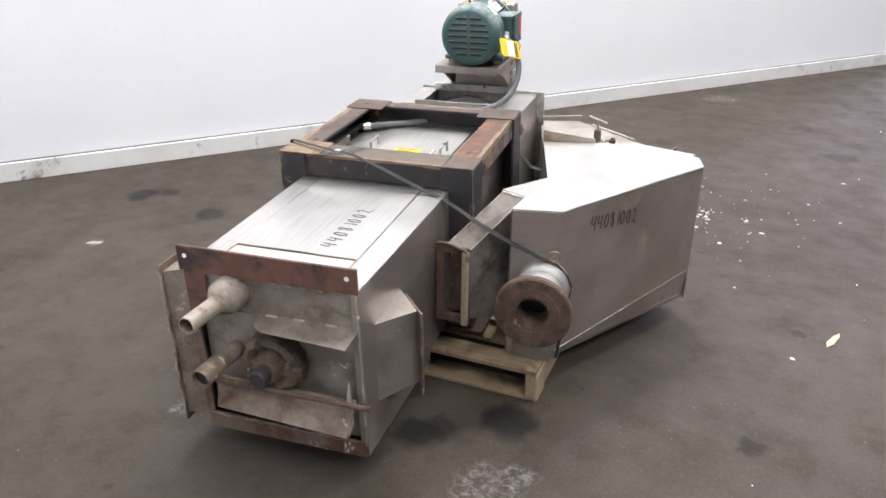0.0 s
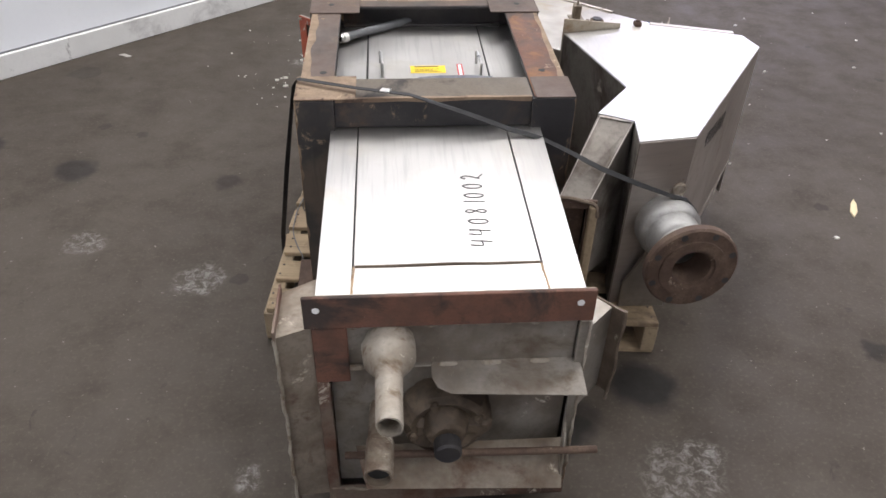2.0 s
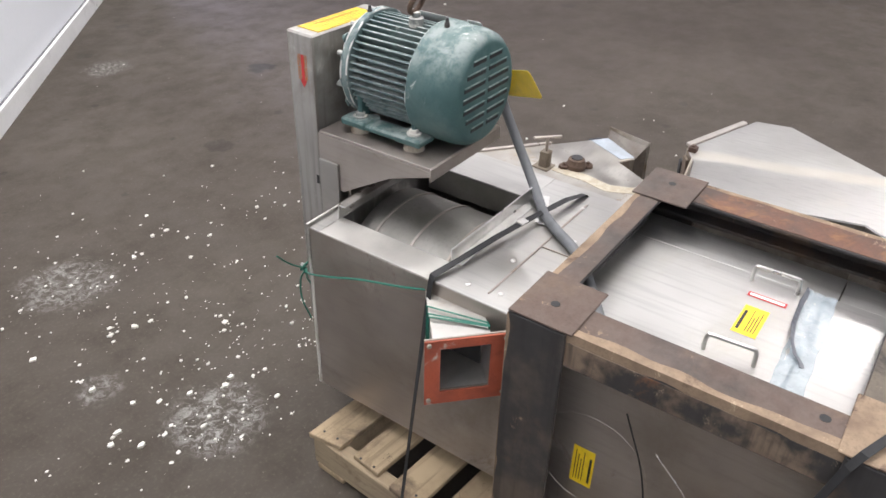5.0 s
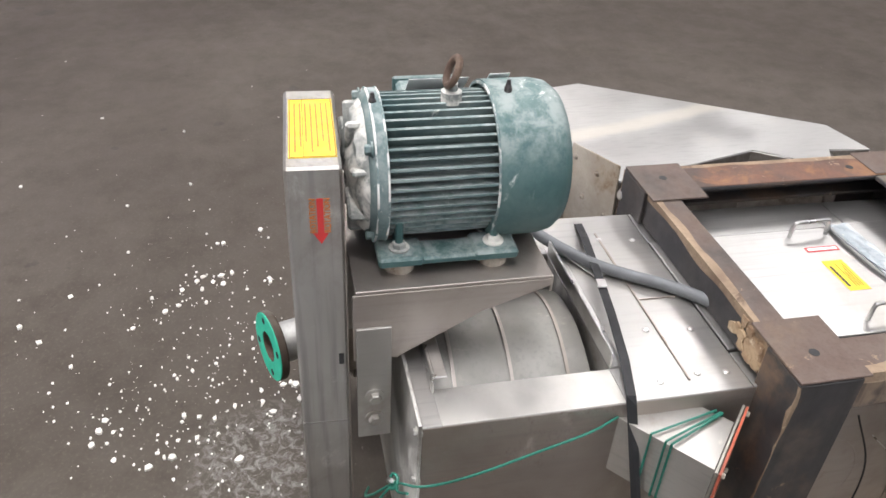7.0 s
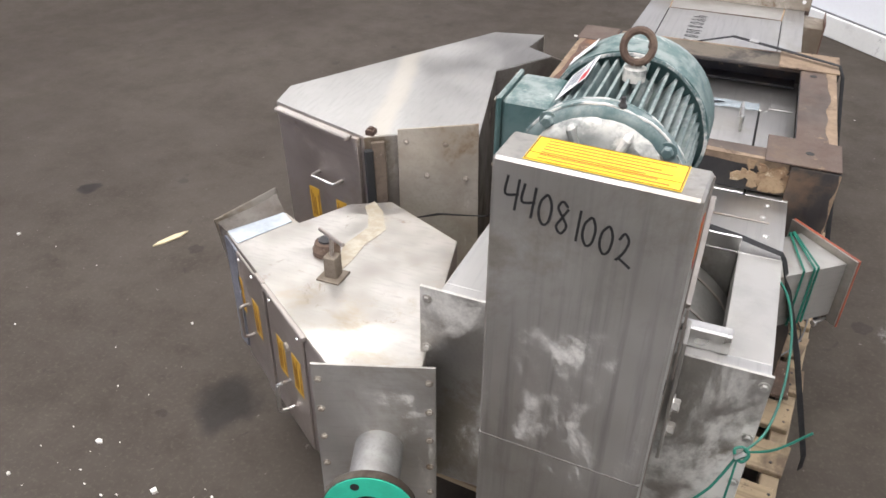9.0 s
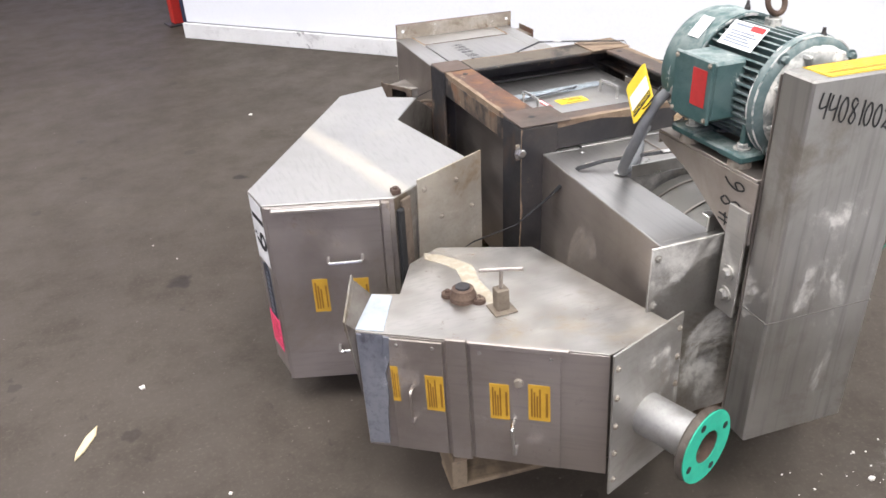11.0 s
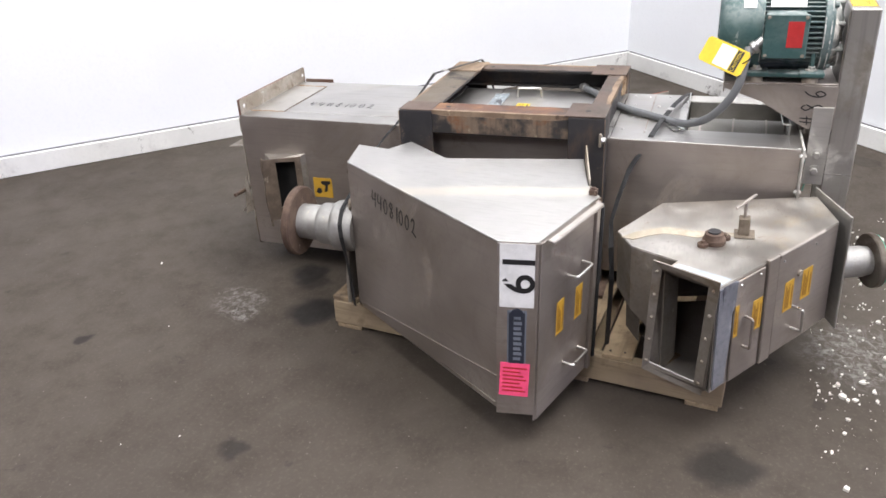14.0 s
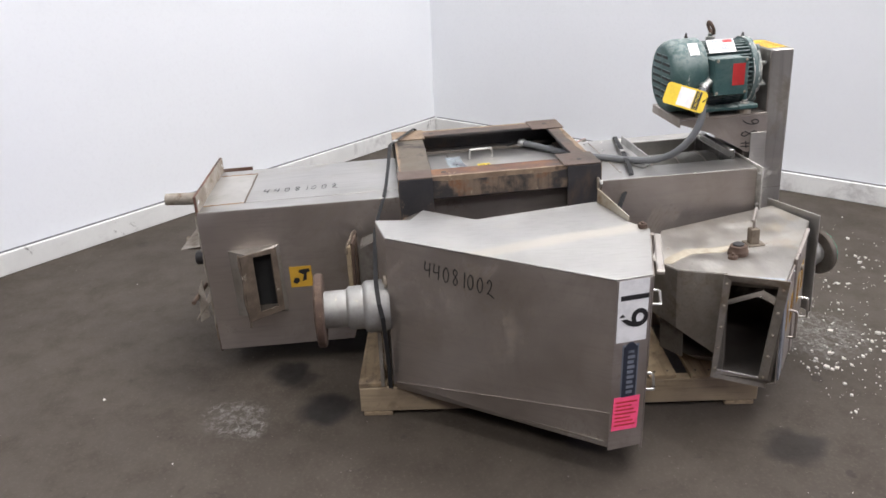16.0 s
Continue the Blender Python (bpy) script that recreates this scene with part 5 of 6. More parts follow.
for hx in (GX0 - 0.002, GX1 - 0.006):
    part("hem", box((hx, GY0 - 0.002, 0.165), (hx + 0.008, GY0, 0.95), 0.0005), steel_side, guard)
part("slot", boxes(((GX0 - 0.0008, 2.008, 0.60), (GX0, 2.016, 0.622)), bevel=0), black_void, guard)

# ---------------------------------------------------------------- electric motor
MX, MZ, MY0 = 0.094, 0.876, 1.660
motor = thing("electric_motor", LEAN, "dusty teal finned electric motor on the shelf", "motor")
fins = bmesh.new()
prof, NF = [], 46
for i in range(NF):
    a = 2 * math.pi * i / NF
    for da, r in ((-0.36, 0.087), (-0.22, 0.089), (-0.13, 0.1125), (0.13, 0.1125), (0.22, 0.089)):
        t = a + da * 2 * math.pi / NF
        prof.append((r * math.cos(t), r * math.sin(t)))
prism(prof, 0, 0.185, 0, fins, Matrix.Translation((MX, MY0 + 0.290, MZ)) @ pose(0, 0, 0, 90, 0, 0))
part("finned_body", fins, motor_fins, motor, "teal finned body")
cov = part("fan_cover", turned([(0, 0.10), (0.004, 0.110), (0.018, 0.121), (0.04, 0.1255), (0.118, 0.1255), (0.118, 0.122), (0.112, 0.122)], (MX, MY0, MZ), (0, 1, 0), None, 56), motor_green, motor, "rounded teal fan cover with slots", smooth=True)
for row in range(7):
    dz = 0.072 - row * 0.024
    half = math.sqrt(max(0.0, 0.094**2 - dz**2))
    cols = 2
    for c in range(cols):
        xa = -half + c * half + 0.006
        xb = xa + half - 0.012
        if half > 0.03:
            part("grille_slot", box((MX + xa, MY0 - 0.0012, MZ + dz - 0.0045), (MX + xb, MY0 + 0.002, MZ + dz + 0.0045), 0.0012), black_void, cov)
            part("slot_rib", box((MX + xa, MY0 - 0.003, MZ + dz + 0.0048), (MX + xb, MY0 + 0.001, MZ + dz + 0.0075), 0.0008), motor_green, cov)
cover_rim = turned([(0, 0.1205), (0, 0.1252), (0.0022, 0.1250), (0.0022, 0.1207)], (MX, MY0 + 0.1182, MZ), (0, 1, 0), None, 72, True)
for vert in cover_rim.verts:
    out = Vector((vert.co.x - MX, 0, vert.co.z - MZ)).normalized()
    vert.co -= out * 0.0045 * max(0.0, noise.noise(vert.co * 30) + 0.2)
part("dusted_rim", cover_rim, flour_rim, cov, "white flour along the cover's edge")
sticker("white_label",  on((MX + 0.0975, MY0 + 0.062, MZ + 0.081), (0, 1, 0), (-0.70, 0, 0.71)), 0.034, 0.05, white_vinyl, cov, "white sticker on the fan cover")
part("end_frame", turned([(0, 0.100), (0.001, 0.1165), (0.003, 0.119), (0.017, 0.119), (0.021, 0.1165), (0.027, 0.111), (0.030, 0.100)], (MX, MY0 + 0.280, MZ), (0, 1, 0), None, 56), motor_fins, motor, "teal end frame dusted with flour", smooth=True)
for ry in (0.2815, 0.2975):
    rim_ring = turned([(0, 0.1180), (0.0005, 0.1203), (0.0030, 0.1203), (0.0035, 0.1180)], (MX, MY0 + ry, MZ), (0, 1, 0), None, 72, True)
    for vert in rim_ring.verts:
        out = Vector((vert.co.x - MX, 0, vert.co.z - MZ)).normalized()
        vert.co -= out * 0.0042 * max(0.0, noise.noise(vert.co * 34) + 0.12)
    part("dusted_rim", rim_ring, flour_rim, motor, "white flour line along the rim")
bell = turned([(0, 0.100), (0.004, 0.104), (0.012, 0.100), (0.020, 0.090), (0.024, 0.072), (0.030, 0.058), (0.034, 0.040), (0.036, 0.028)], (MX, MY0 + 0.304, MZ), (0, 1, 0), None, 48)
bmesh.ops.subdivide_edges(bell, edges=bell.edges[:], cuts=1)
for vert in bell.verts:
    if vert.co.y > MY0 + 0.308:
        vert.co.y += 0.005 * noise.noise(vert.co * 50) + 0.003 * noise.noise(vert.co * 110)
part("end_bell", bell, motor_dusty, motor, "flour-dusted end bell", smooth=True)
for i in range(8):
    a = radians(45 * i + 22)
    part("bell_rib", box((-0.006, 0.304, 0.040), (0.006, 0.334 + 0.003 * (i % 3), 0.101), 0.004, m=Matrix.Translation((MX, MY0, MZ)) @ Matrix.Rotation(a, 4, "Y")), motor_dusty, motor)
for a in (50, 140, 220, 310):
    part("frame_bolt", bolt((MX + 0.112 * math.cos(radians(a)), MY0 + 0.303, MZ + 0.112 * math.sin(radians(a))), (0, 1, 0), 0.008, 0.012), motor_fins, motor)
part("shaft", rod((MX, MY0 + 0.32, MZ), (MX, GY0 - 0.001, MZ), 0.016), steel_side, motor)
eye = part("eyebolt", turned([(0, 0.016), (0.018, 0.016), (0.02, 0.009), (0.03, 0.009)], (MX - 0.012, MY0 + 0.175, MZ + 0.106), (0, 0, 1), None, 16), motor_dusty, motor, "rusty lifting eyebolt")
ringb = bmesh.new()
cable([(MX - 0.012 + 0.020 * math.cos(a), MY0 + 0.175 - 0.008 * math.sin(a), MZ + 0.154 + 0.020 * math.sin(a)) for a in (2 * math.pi * k / 16 - 1.57 for k in range(17))], 0.0058, ringb, 8, 2)
part("eye_ring", ringb, rust_brown, eye, "rust-brown eye ring", smooth=True)
for fy in (1.775, 1.925):
    for fx, o in ((MX - 0.098, -1), (MX + 0.098, 1)):
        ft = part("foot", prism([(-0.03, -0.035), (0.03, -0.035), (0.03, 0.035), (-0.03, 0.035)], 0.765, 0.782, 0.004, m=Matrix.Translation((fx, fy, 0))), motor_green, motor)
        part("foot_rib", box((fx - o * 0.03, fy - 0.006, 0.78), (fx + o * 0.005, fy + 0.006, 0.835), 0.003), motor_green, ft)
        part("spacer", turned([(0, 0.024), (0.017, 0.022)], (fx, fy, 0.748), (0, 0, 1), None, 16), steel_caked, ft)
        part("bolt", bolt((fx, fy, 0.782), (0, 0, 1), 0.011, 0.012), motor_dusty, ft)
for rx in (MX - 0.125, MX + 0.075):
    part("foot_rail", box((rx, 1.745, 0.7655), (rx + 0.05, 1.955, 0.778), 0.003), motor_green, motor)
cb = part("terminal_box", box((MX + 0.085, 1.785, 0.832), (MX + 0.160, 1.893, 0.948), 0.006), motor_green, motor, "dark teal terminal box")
part("box_lid", box((MX + 0.160, 1.781, 0.828), (MX + 0.168, 1.897, 0.952), 0.003), motor_green, cb)
part("caution_patch", box((0, 0, 0.0003), (0.042, 0.072, 0.0012), 0.0003, m=on((MX + 0.168, 1.842, 0.860), (0, 1, 0), (0, 0, 1))), red_ink, cb, "faded red label")
for by, bz in ((1.79, 0.837), (1.888, 0.837), (1.79, 0.943), (1.888, 0.943)):
    part("bolt", bolt((MX + 0.168, by, bz), (1, 0, 0), 0.0035, 0.004), steel_caked, cb)
npm = on((MX + 0.082, 1.795, MZ + 0.081), (0, 1, 0), (-0.70, 0, 0.71))
npl = sticker("nameplate", npm, 0.095, 0.055, white_vinyl, motor, "bright metal motor nameplate", 5, badge_grey, True, 0.1, 0.25)
part("nameplate_band", box((0.055, 0.040, 0.0012), (0.09, 0.052, 0.0016), 0, m=npm), red_ink, npl)
part("connector", turned([(0, 0.016), (0.02, 0.016), (0.022, 0.020), (0.035, 0.020), (0.04, 0.014), (0.055, 0.014)], (MX + 0.13, 1.785, 0.872), (0.1, -0.75, -0.65), None, 16), steel_bright, motor, "bright conduit connector")
for yy in (MY0 + 0.09, MY0 + 0.295):
    part("grease_fitting", turned([(0, 0.006), (0.008, 0.006), (0.012, 0.004), (0.02, 0.003)], (MX - 0.02, yy, MZ + 0.122 if yy < 1.8 else MZ + 0.110), (0, 0, 1), None, 10), bar_black, motor)

# ---------------------------------------------------------------- conduit and tag
conduit = thing("flexible_conduit", Matrix(), "grey flexible conduit hanging from the motor to the trough", "cable")
part("hose", cable([(0.232, 1.722, 0.905), (0.262, 1.716, 0.868), (0.282, 1.706, 0.807), (0.281, 1.672, 0.743), (0.258, 1.626, 0.692), (0.209, 1.570, 0.660), (0.140, 1.507, 0.647), (0.095, 1.452, 0.644), (0.050, 1.388, 0.642), (0.0, 1.338, 0.641), (-0.08, 1.278, 0.640), (-0.15, 1.228, 0.640), (-0.186, 1.198, 0.640)], 0.0118, None, 12, 8), conduit_grey, conduit, smooth=True)
ed = Vector((-0.74, -0.67, 0)).normalized()
fit_end = part("end_fitting", turned([(0, 0.0150), (0.016, 0.0150), (0.016, 0.0125), (0.026, 0.0125), (0.026, 0.009), (0.010, 0.009)], Vector((-0.184, 1.200, 0.640)), ed, None, 20), steel_bright, conduit, "bright conduit end fitting", smooth=True)
for k in (-1, 1):
    part("wire_tail", cable([Vector((-0.200, 1.186, 0.640)), Vector((-0.215, 1.168 + 0.004 * k, 0.636)), Vector((-0.222, 1.150 + 0.006 * k, 0.628)), Vector((-0.224 + 0.004 * k, 1.135, 0.622))], 0.0024, None, 6), ink, fit_end)
tag = thing("caution_tag", Matrix(), "creased yellow caution tag wired to the motor", "tag")
tm = on((0.238, 1.583, 0.870), (0.054, 0.121, -0.036), (-0.023, 0.026, 0.065)) @ Matrix.Diagonal((0.90, 0.95, 1, 1))
part("card", prism([(0.008, 0), (0.145, 0), (0.152, 0.01), (0.152, 0.065), (0.142, 0.078), (0.008, 0.078), (0, 0.07), (0, 0.008)], 0, 0.0012, 0.0003, m=tm), yellow, tag, "yellow card")
part("white_panel", box((0.05, 0.006, 0.0013), (0.105, 0.072, 0.0017), 0, m=tm), white_vinyl, tag)
part("black_band", box((0.108, 0.006, 0.0013), (0.130, 0.072, 0.0017), 0, m=tm), ink, tag)
lettering("CAUTION", tm @ Matrix.Translation((0.119, 0.039, 0.002)) @ pose(0, 0, 0, 0, 0, 90), 0.0155, tag, yellow, squeeze=0.9)
part("tie_wire", cable([tm @ Vector((0.14, 0.04, 0.002)), (0.278, 1.728, 0.89), (0.252, 1.725, 0.92)], 0.0015, None, 6), ink, tag)

# ---------------------------------------------------------------- large discharge hopper
ZA, ZA0 = 0.617, 0.103
PA = [(0.673, 0.627), (1.059, 1.194), (1.042, 1.291), (0.738, 1.388), (0.672, 1.345), (0.478, 1.302), (0.573, 0.905), (0.457, 0.752), (0.542, 0.708), (0.523, 0.600)]
hop = thing("discharge_hopper", Matrix(), "large angular stainless discharge hopper with inspection doors and pipe stub", "hopper")
part("top_plate", prism(PA, ZA - 0.004, ZA, 0.0012), steel_run, hop, "pale stained top plate with a brown run mark")


def folded(p, q, z0, fold_p, fold_q, z1, d, th=0.003):
    """A sheet from p to q that bends inwards by d below a sloping crease."""
    bm = bmesh.new()
    p, q = Vector((*p, 0)), Vector((*q, 0))
    u = (q - p).normalized()
    n = Vector((-u.y, u.x, 0))
    rows = []
    for o in (0, th):
        rows.append([bm.verts.new(v + n * (o + k) + Vector((0, 0, z))) for v, z, k in ((p, z1, 0), (p, fold_p, 0), (p, z0, d), (q, z0, d), (q, fold_q, 0), (q, z1, 0))])
    a, b = rows
    for f in ((0, 1, 4, 5), (1, 2, 3, 4)):
        bm.faces.new([a[i] for i in f])
        bm.faces.new([b[i] for i in reversed(f)])
    for i in range(6):
        j = (i + 1) % 6
        bm.faces.new((a[i], b[i], b[j], a[j]))
    return bm


sp = part("side_plate", folded(PA[0], PA[1], ZA0, 0.135, 0.225, ZA - 0.005, 0.015), steel_side, hop, "large grey side plate with a handwritten number")
crease = [Vector((*PA[0], 0.135)).lerp(Vector((*PA[1], 0.225)), k / 8) + Vector((0.0005, -0.0005, 0)) for k in range(9)]
part("worn_crease", cable(crease, 0.0009, None, 6, 1), steel_side, sp, "bare bright line along the crease")
mA = on((*(Vector(PA[0]).lerp(Vector(PA[1]), 0.19)), 0.520), (PA[1][0] - PA[0][0], PA[1][1] - PA[0][1], 0), (0, 0, 1))
handwriting("44081002", mA, 0.048, 0.0295, sp, slope=-0.10, pen=0.0032)
bev = part("bevel_plate", panel(PA[1], PA[2], ZA0, ZA - 0.005), steel_side, hop)
mB = on((*(Vector(PA[1])), 0), (PA[2][0] - PA[1][0], PA[2][1] - PA[1][1], 0), (0, 0, 1))
sticker("number_plate_label", mB @ Matrix.Translation((0.006, 0.435, 0)), 0.085, 0.176, white_vinyl, bev, "white stencil label with number nineteen")
for digit, dz in (("1", 0.562), ("9", 0.502)):
    lettering(digit, mB @ Matrix.Translation((0.0475, dz, 0.0014)) @ pose(0, 0, 0, 0, 0, -90), 0.112, bev, ink, squeeze=1.05, weight=0.0009)
for bx, bz in ((0.047, 0.505),):
    part("stencil_gap", box((bx - 0.036, bz - 0.003, 0.0019), (bx - 0.012, bz + 0.003, 0.0022), 0, m=mB), white_vinyl, bev)
part("badge_border", box((0.026, 0.262, 0.0002), (0.074, 0.426, 0.0008), 0.0002, m=mB), badge_grey, bev, "silver badge border")
sticker("maker_badge", mB @ Matrix.Translation((0.030, 0.268, 0.0006)), 0.040, 0.152, navy, bev, "dark blue enamel maker badge")
for k in range(9):
    part("badge_mark", box((0.012, 0.010 + 0.0152 * k, 0.0012), (0.030 + 0.003 * (k % 2), 0.0195 + 0.0152 * k, 0.0016), 0.0003, m=mB @ Matrix.Translation((0.030, 0.268, 0.0006))), badge_grey, bev)
part("badge_crest", turned([(0.0, 0.017), (0.0022, 0.016)], mB @ Vector((0.05, 0.415, 0)), mB.to_3x3() @ Vector((0, 0, 1)), None, 18), navy, bev)
sticker("pink_tag", mB @ Matrix.Translation((0.006, 0.165, 0.0005)) @ pose(0, 0, 0, 0, 0, -2), 0.076, 0.105, pink, bev, "fluorescent pink paper tag", 7, red_ink, True, 0.1)
part("door_side", panel(PA[2], PA[3], ZA0 - 0.02, ZA - 0.005), steel_side, hop)
dv = Vector((PA[3][0] - PA[2][0], PA[3][1] - PA[2][1], 0))
dl = dv.length
mD = on((PA[2][0], PA[2][1], 0), dv, (0, 0, 1))
dn = mD.to_3x3() @ Vector((0, 0, 1))
door = part("door_panel", box((0.006, ZA0 - 0.018, 0.0005), (dl - 0.035, ZA - 0.006, 0.0045), 0.0015, m=mD), steel_side, hop, "flat stainless inspection door")
for hz in (0.463, 0.190):
    part("pull_handle", handle(mD @ Vector((0.145, hz, 0.0045)), mD @ Vector((0.230, hz + 0.002, 0.0045)), dn, 0.0042, 0.03), steel_bright, door, "bent bright steel pull handle")
for lx, lz in ((0.095, 0.302), (0.199, 0.298)):
    sticker("warning_label", mD @ Matrix.Translation((lx, lz, 0.0043)), 0.039, 0.100, amber, door, "small amber warning label", 3, print_brown, False, 0.1, 0.3)
part("door_post", box((dl - 0.032, ZA0 - 0.02, 0.0005), (dl - 0.012, ZA - 0.006, 0.012), 0.0015, m=mD), steel_side, hop)
part("rail", box((0.0, 0, 0), (0.262, 0.02, 0.012), 0.003, m=on((1.022, 1.308, ZA), (-0.94, 0.30, 0), (0.3, 0.94, 0))), steel_hopper, hop, "worn edge bar along the top")
# joint side: black gasket gap and the upstanding bolted plate
part("joint_plate", panel(PA[3], PA[4], ZA0, ZA - 0.005), steel_dirty, hop)
jp = part("bolted_plate", prism([(0, 0.16), (0.205, 0.16), (0.205, 0.66), (0.01, 0.632)], 0, 0.004, 0.001, m=on((0.676, 1.350, 0), (-0.976, -0.216, 0), (0, 0, 1))), cream_plate, hop, "cream-stained upstanding bolted plate")
for k in range(4):
    part("bolt", bolt(on((0.676, 1.350, 0), (-0.976, -0.216, 0), (0, 0, 1)) @ Vector((0.03 + 0.048 * k, 0.60 - 0.09 * (k % 2), 0.004)), (-0.216, 0.976, 0), 0.005, 0.006), steel_caked, jp)
part("clamp_block", boxes(((0.716, 1.358, ZA), (0.738, 1.380, ZA + 0.014)), ((0.721, 1.363, ZA + 0.014), (0.733, 1.375, ZA + 0.019))), rust_brown, hop, "rusty square clamp block")
part("rusty_post", box((0.006, ZA0, 0.004), (0.040, ZA - 0.012, 0.012), 0.002, m=on((PA[3][0] - 0.008, PA[3][1] - 0.004, 0), (PA[4][0] - PA[3][0], PA[4][1] - PA[3][1], 0), (0, 0, 1))), rust_crust, hop, "rusty joint strip")
part("gasket_post", box((-0.012, ZA0, 0.004), (0.010, ZA - 0.03, 0.016), 0.003, m=on((PA[3][0] - 0.008, PA[3][1] - 0.004, 0), (PA[4][0] - PA[3][0], PA[4][1] - PA[3][1], 0), (0, 0, 1))), black_void, hop, "black joint gasket")
part("back_plate", panel(PA[4], PA[5], PAL_Z + 0.002, ZA - 0.005), steel_dirty, hop)
# inner plates take the darkened colour for the shade behind the hopper
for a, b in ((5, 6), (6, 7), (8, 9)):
    part("inner_plate", panel(PA[a], PA[b], PAL_Z + 0.002, ZA - 0.005), steel_grime_shade, hop)
front = part("front_plate", panel(PA[9], PA[0], PAL_Z + 0.002, ZA - 0.005), steel_side, hop)
part("bottom_plate", prism([tuple(Vector(p).lerp(Vector((0.75, 1.0)), 0.06)) for p in PA], PAL_Z + 0.002, PAL_Z + 0.006, 0), steel_dirty, hop)
part("drain_plug", turned([(0, 0.019), (0.007, 0.019), (0.009, 0.016), (0.006, 0.013), (0.006, 0.004)], (0.656, 0.623, 0.470), (0.18, -0.98, 0), None, 16), steel_caked, front)
# pipe stub and rusty bolted flange
ax = Vector((0.03, -1, 0))
p0 = Vector((0.632, 0.628, 0.382))
part("pipe_stub", turned([(0, 0.074), (0.012, 0.079), (0.062, 0.080), (0.072, 0.076), (0.078, 0.067), (0.118, 0.066), (0.124, 0.062), (0.128, 0.057), (0.205, 0.056), (0.205, 0.050), (0.11, 0.050)], p0, ax, None, 40), galvanised, hop, "galvanised grey reducer stub", smooth=True)
fl = part("pipe_flange", turned([(0.194, 0.053), (0.194, 0.107), (0.198, 0.112), (0.215, 0.112), (0.220, 0.107), (0.220, 0.054)], p0, ax, None, 48, True), rust_brown, hop, "rust-brown bolted pipe flange", smooth=True)
part("raised_face", turned([(0.2195, 0.056), (0.2195, 0.080), (0.2235, 0.079), (0.2235, 0.056)], p0, ax, None, 40, True), rust_brown, fl)
part("liner_ring", turned([(0.142, 0.0495), (0.218, 0.0555), (0.218, 0.047), (0.142, 0.042)], p0, ax, None, 36, True), rust_brown, fl)
# black disc for the shade deep in the pipe
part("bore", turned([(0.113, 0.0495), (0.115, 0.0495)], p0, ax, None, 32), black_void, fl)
fq = ax.to_track_quat("Z", "Y").to_matrix()
for i in range(8):
    a = radians(45 * i + 22.5)
    part("bolt_hole", turned([(0.2205, 0.0085), (0.2212, 0.0085)], p0 + fq @ Vector((0.097 * math.cos(a), 0.097 * math.sin(a), 0)), ax, None, 14), bar_black, fl)
part("saddle", prism([(0.548, PAL_Z + 0.001), (0.674, PAL_Z + 0.001), (0.674, 0.200), (0.664, 0.235), (0.660, 0.31), (0.600, 0.31), (0.570, 0.235), (0.548, 0.200)], 0, 0.012, 0.002, m=Matrix.Translation((0, 0.598, 0)) @ pose(0, 0, 0, 90, 0, 0)), steel_dirty, hop, "grimy foot plate under the pipe flange")
# sloping side chute with its rectangular flange; wall shade is in the colour
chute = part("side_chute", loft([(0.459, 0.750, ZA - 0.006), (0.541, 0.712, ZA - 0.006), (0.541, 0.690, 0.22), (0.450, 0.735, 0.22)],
                                [(0.332, 0.548, 0.486), (0.408, 0.542, 0.478), (0.414, 0.537, 0.255), (0.332, 0.545, 0.255)]), steel_grime_shade, hop, "sloping rectangular side chute, walls grimy and darkened for shade")
# separate pale sheet keeps the chute top lighter than its darkened walls
part("upper_sheet", loft([(0.462, 0.746, ZA - 0.0045), (0.539, 0.711, ZA - 0.0045), (0.410, 0.546, 0.4815), (0.334, 0.552, 0.4895)], [(0.462, 0.746, ZA - 0.003), (0.539, 0.711, ZA - 0.003), (0.410, 0.546, 0.483), (0.334, 0.552, 0.491)]), steel_hopper, chute, "pale upper sheet of the chute")
part("chute_flange", frame_plate([(0.316, 0.534, 0.246), (0.424, 0.524, 0.246), (0.420, 0.524, 0.504), (0.316, 0.534, 0.506)], [(0.334, 0.532, 0.268), (0.398, 0.526, 0.268), (0.398, 0.526, 0.482), (0.334, 0.532, 0.482)], 0.008), rust_brown, chute, "rusty rectangular chute flange")
# dark brown sheet filling the flange opening from behind
part("backing_plate", box((0.334, 0.560, 0.262), (0.404, 0.564, 0.486), 0.001), rust_brown, chute, "dark brown plate set back behind the chute flange")
part("flange_board", box((0.400, 0.500, 0.248), (0.421, 0.5165, 0.496), 0.003), wood_y, chute, "wooden strip on the flange")
part("bent_lip", cable([(0.318, 0.528, 0.508), (0.35, 0.520, 0.512), (0.385, 0.514, 0.506), (0.412, 0.506, 0.499), (0.420, 0.500, 0.47)], 0.005, None, 6), rust_crust, chute)

# ---------------------------------------------------------------- small hopper with window
ZH, ZH0 = 0.516, 0.210
TILT_X, TILT_Y = 3.4, 0.2
PB = [(0.935, 1.702), (0.508, 2.006), (0.340, 1.965), (0.440, 1.538), (0.650, 1.432), (0.738, 1.480), (0.803, 1.606), (0.858, 1.574)]
small = thing("transition_hopper", Matrix.Translation((0.62, 1.76, 0.499)) @ pose(0, 0, 0, TILT_X, TILT_Y, 0) @ Matrix.Translation((-0.62, -1.76, -0.516)), "smaller stainless transition hopper with an open window and green pipe flange", "hopper")
part("top_plate", prism(PB, ZH - 0.004, ZH, 0.0012), steel_worn, small, "worn stainless top plate with a cream stain")
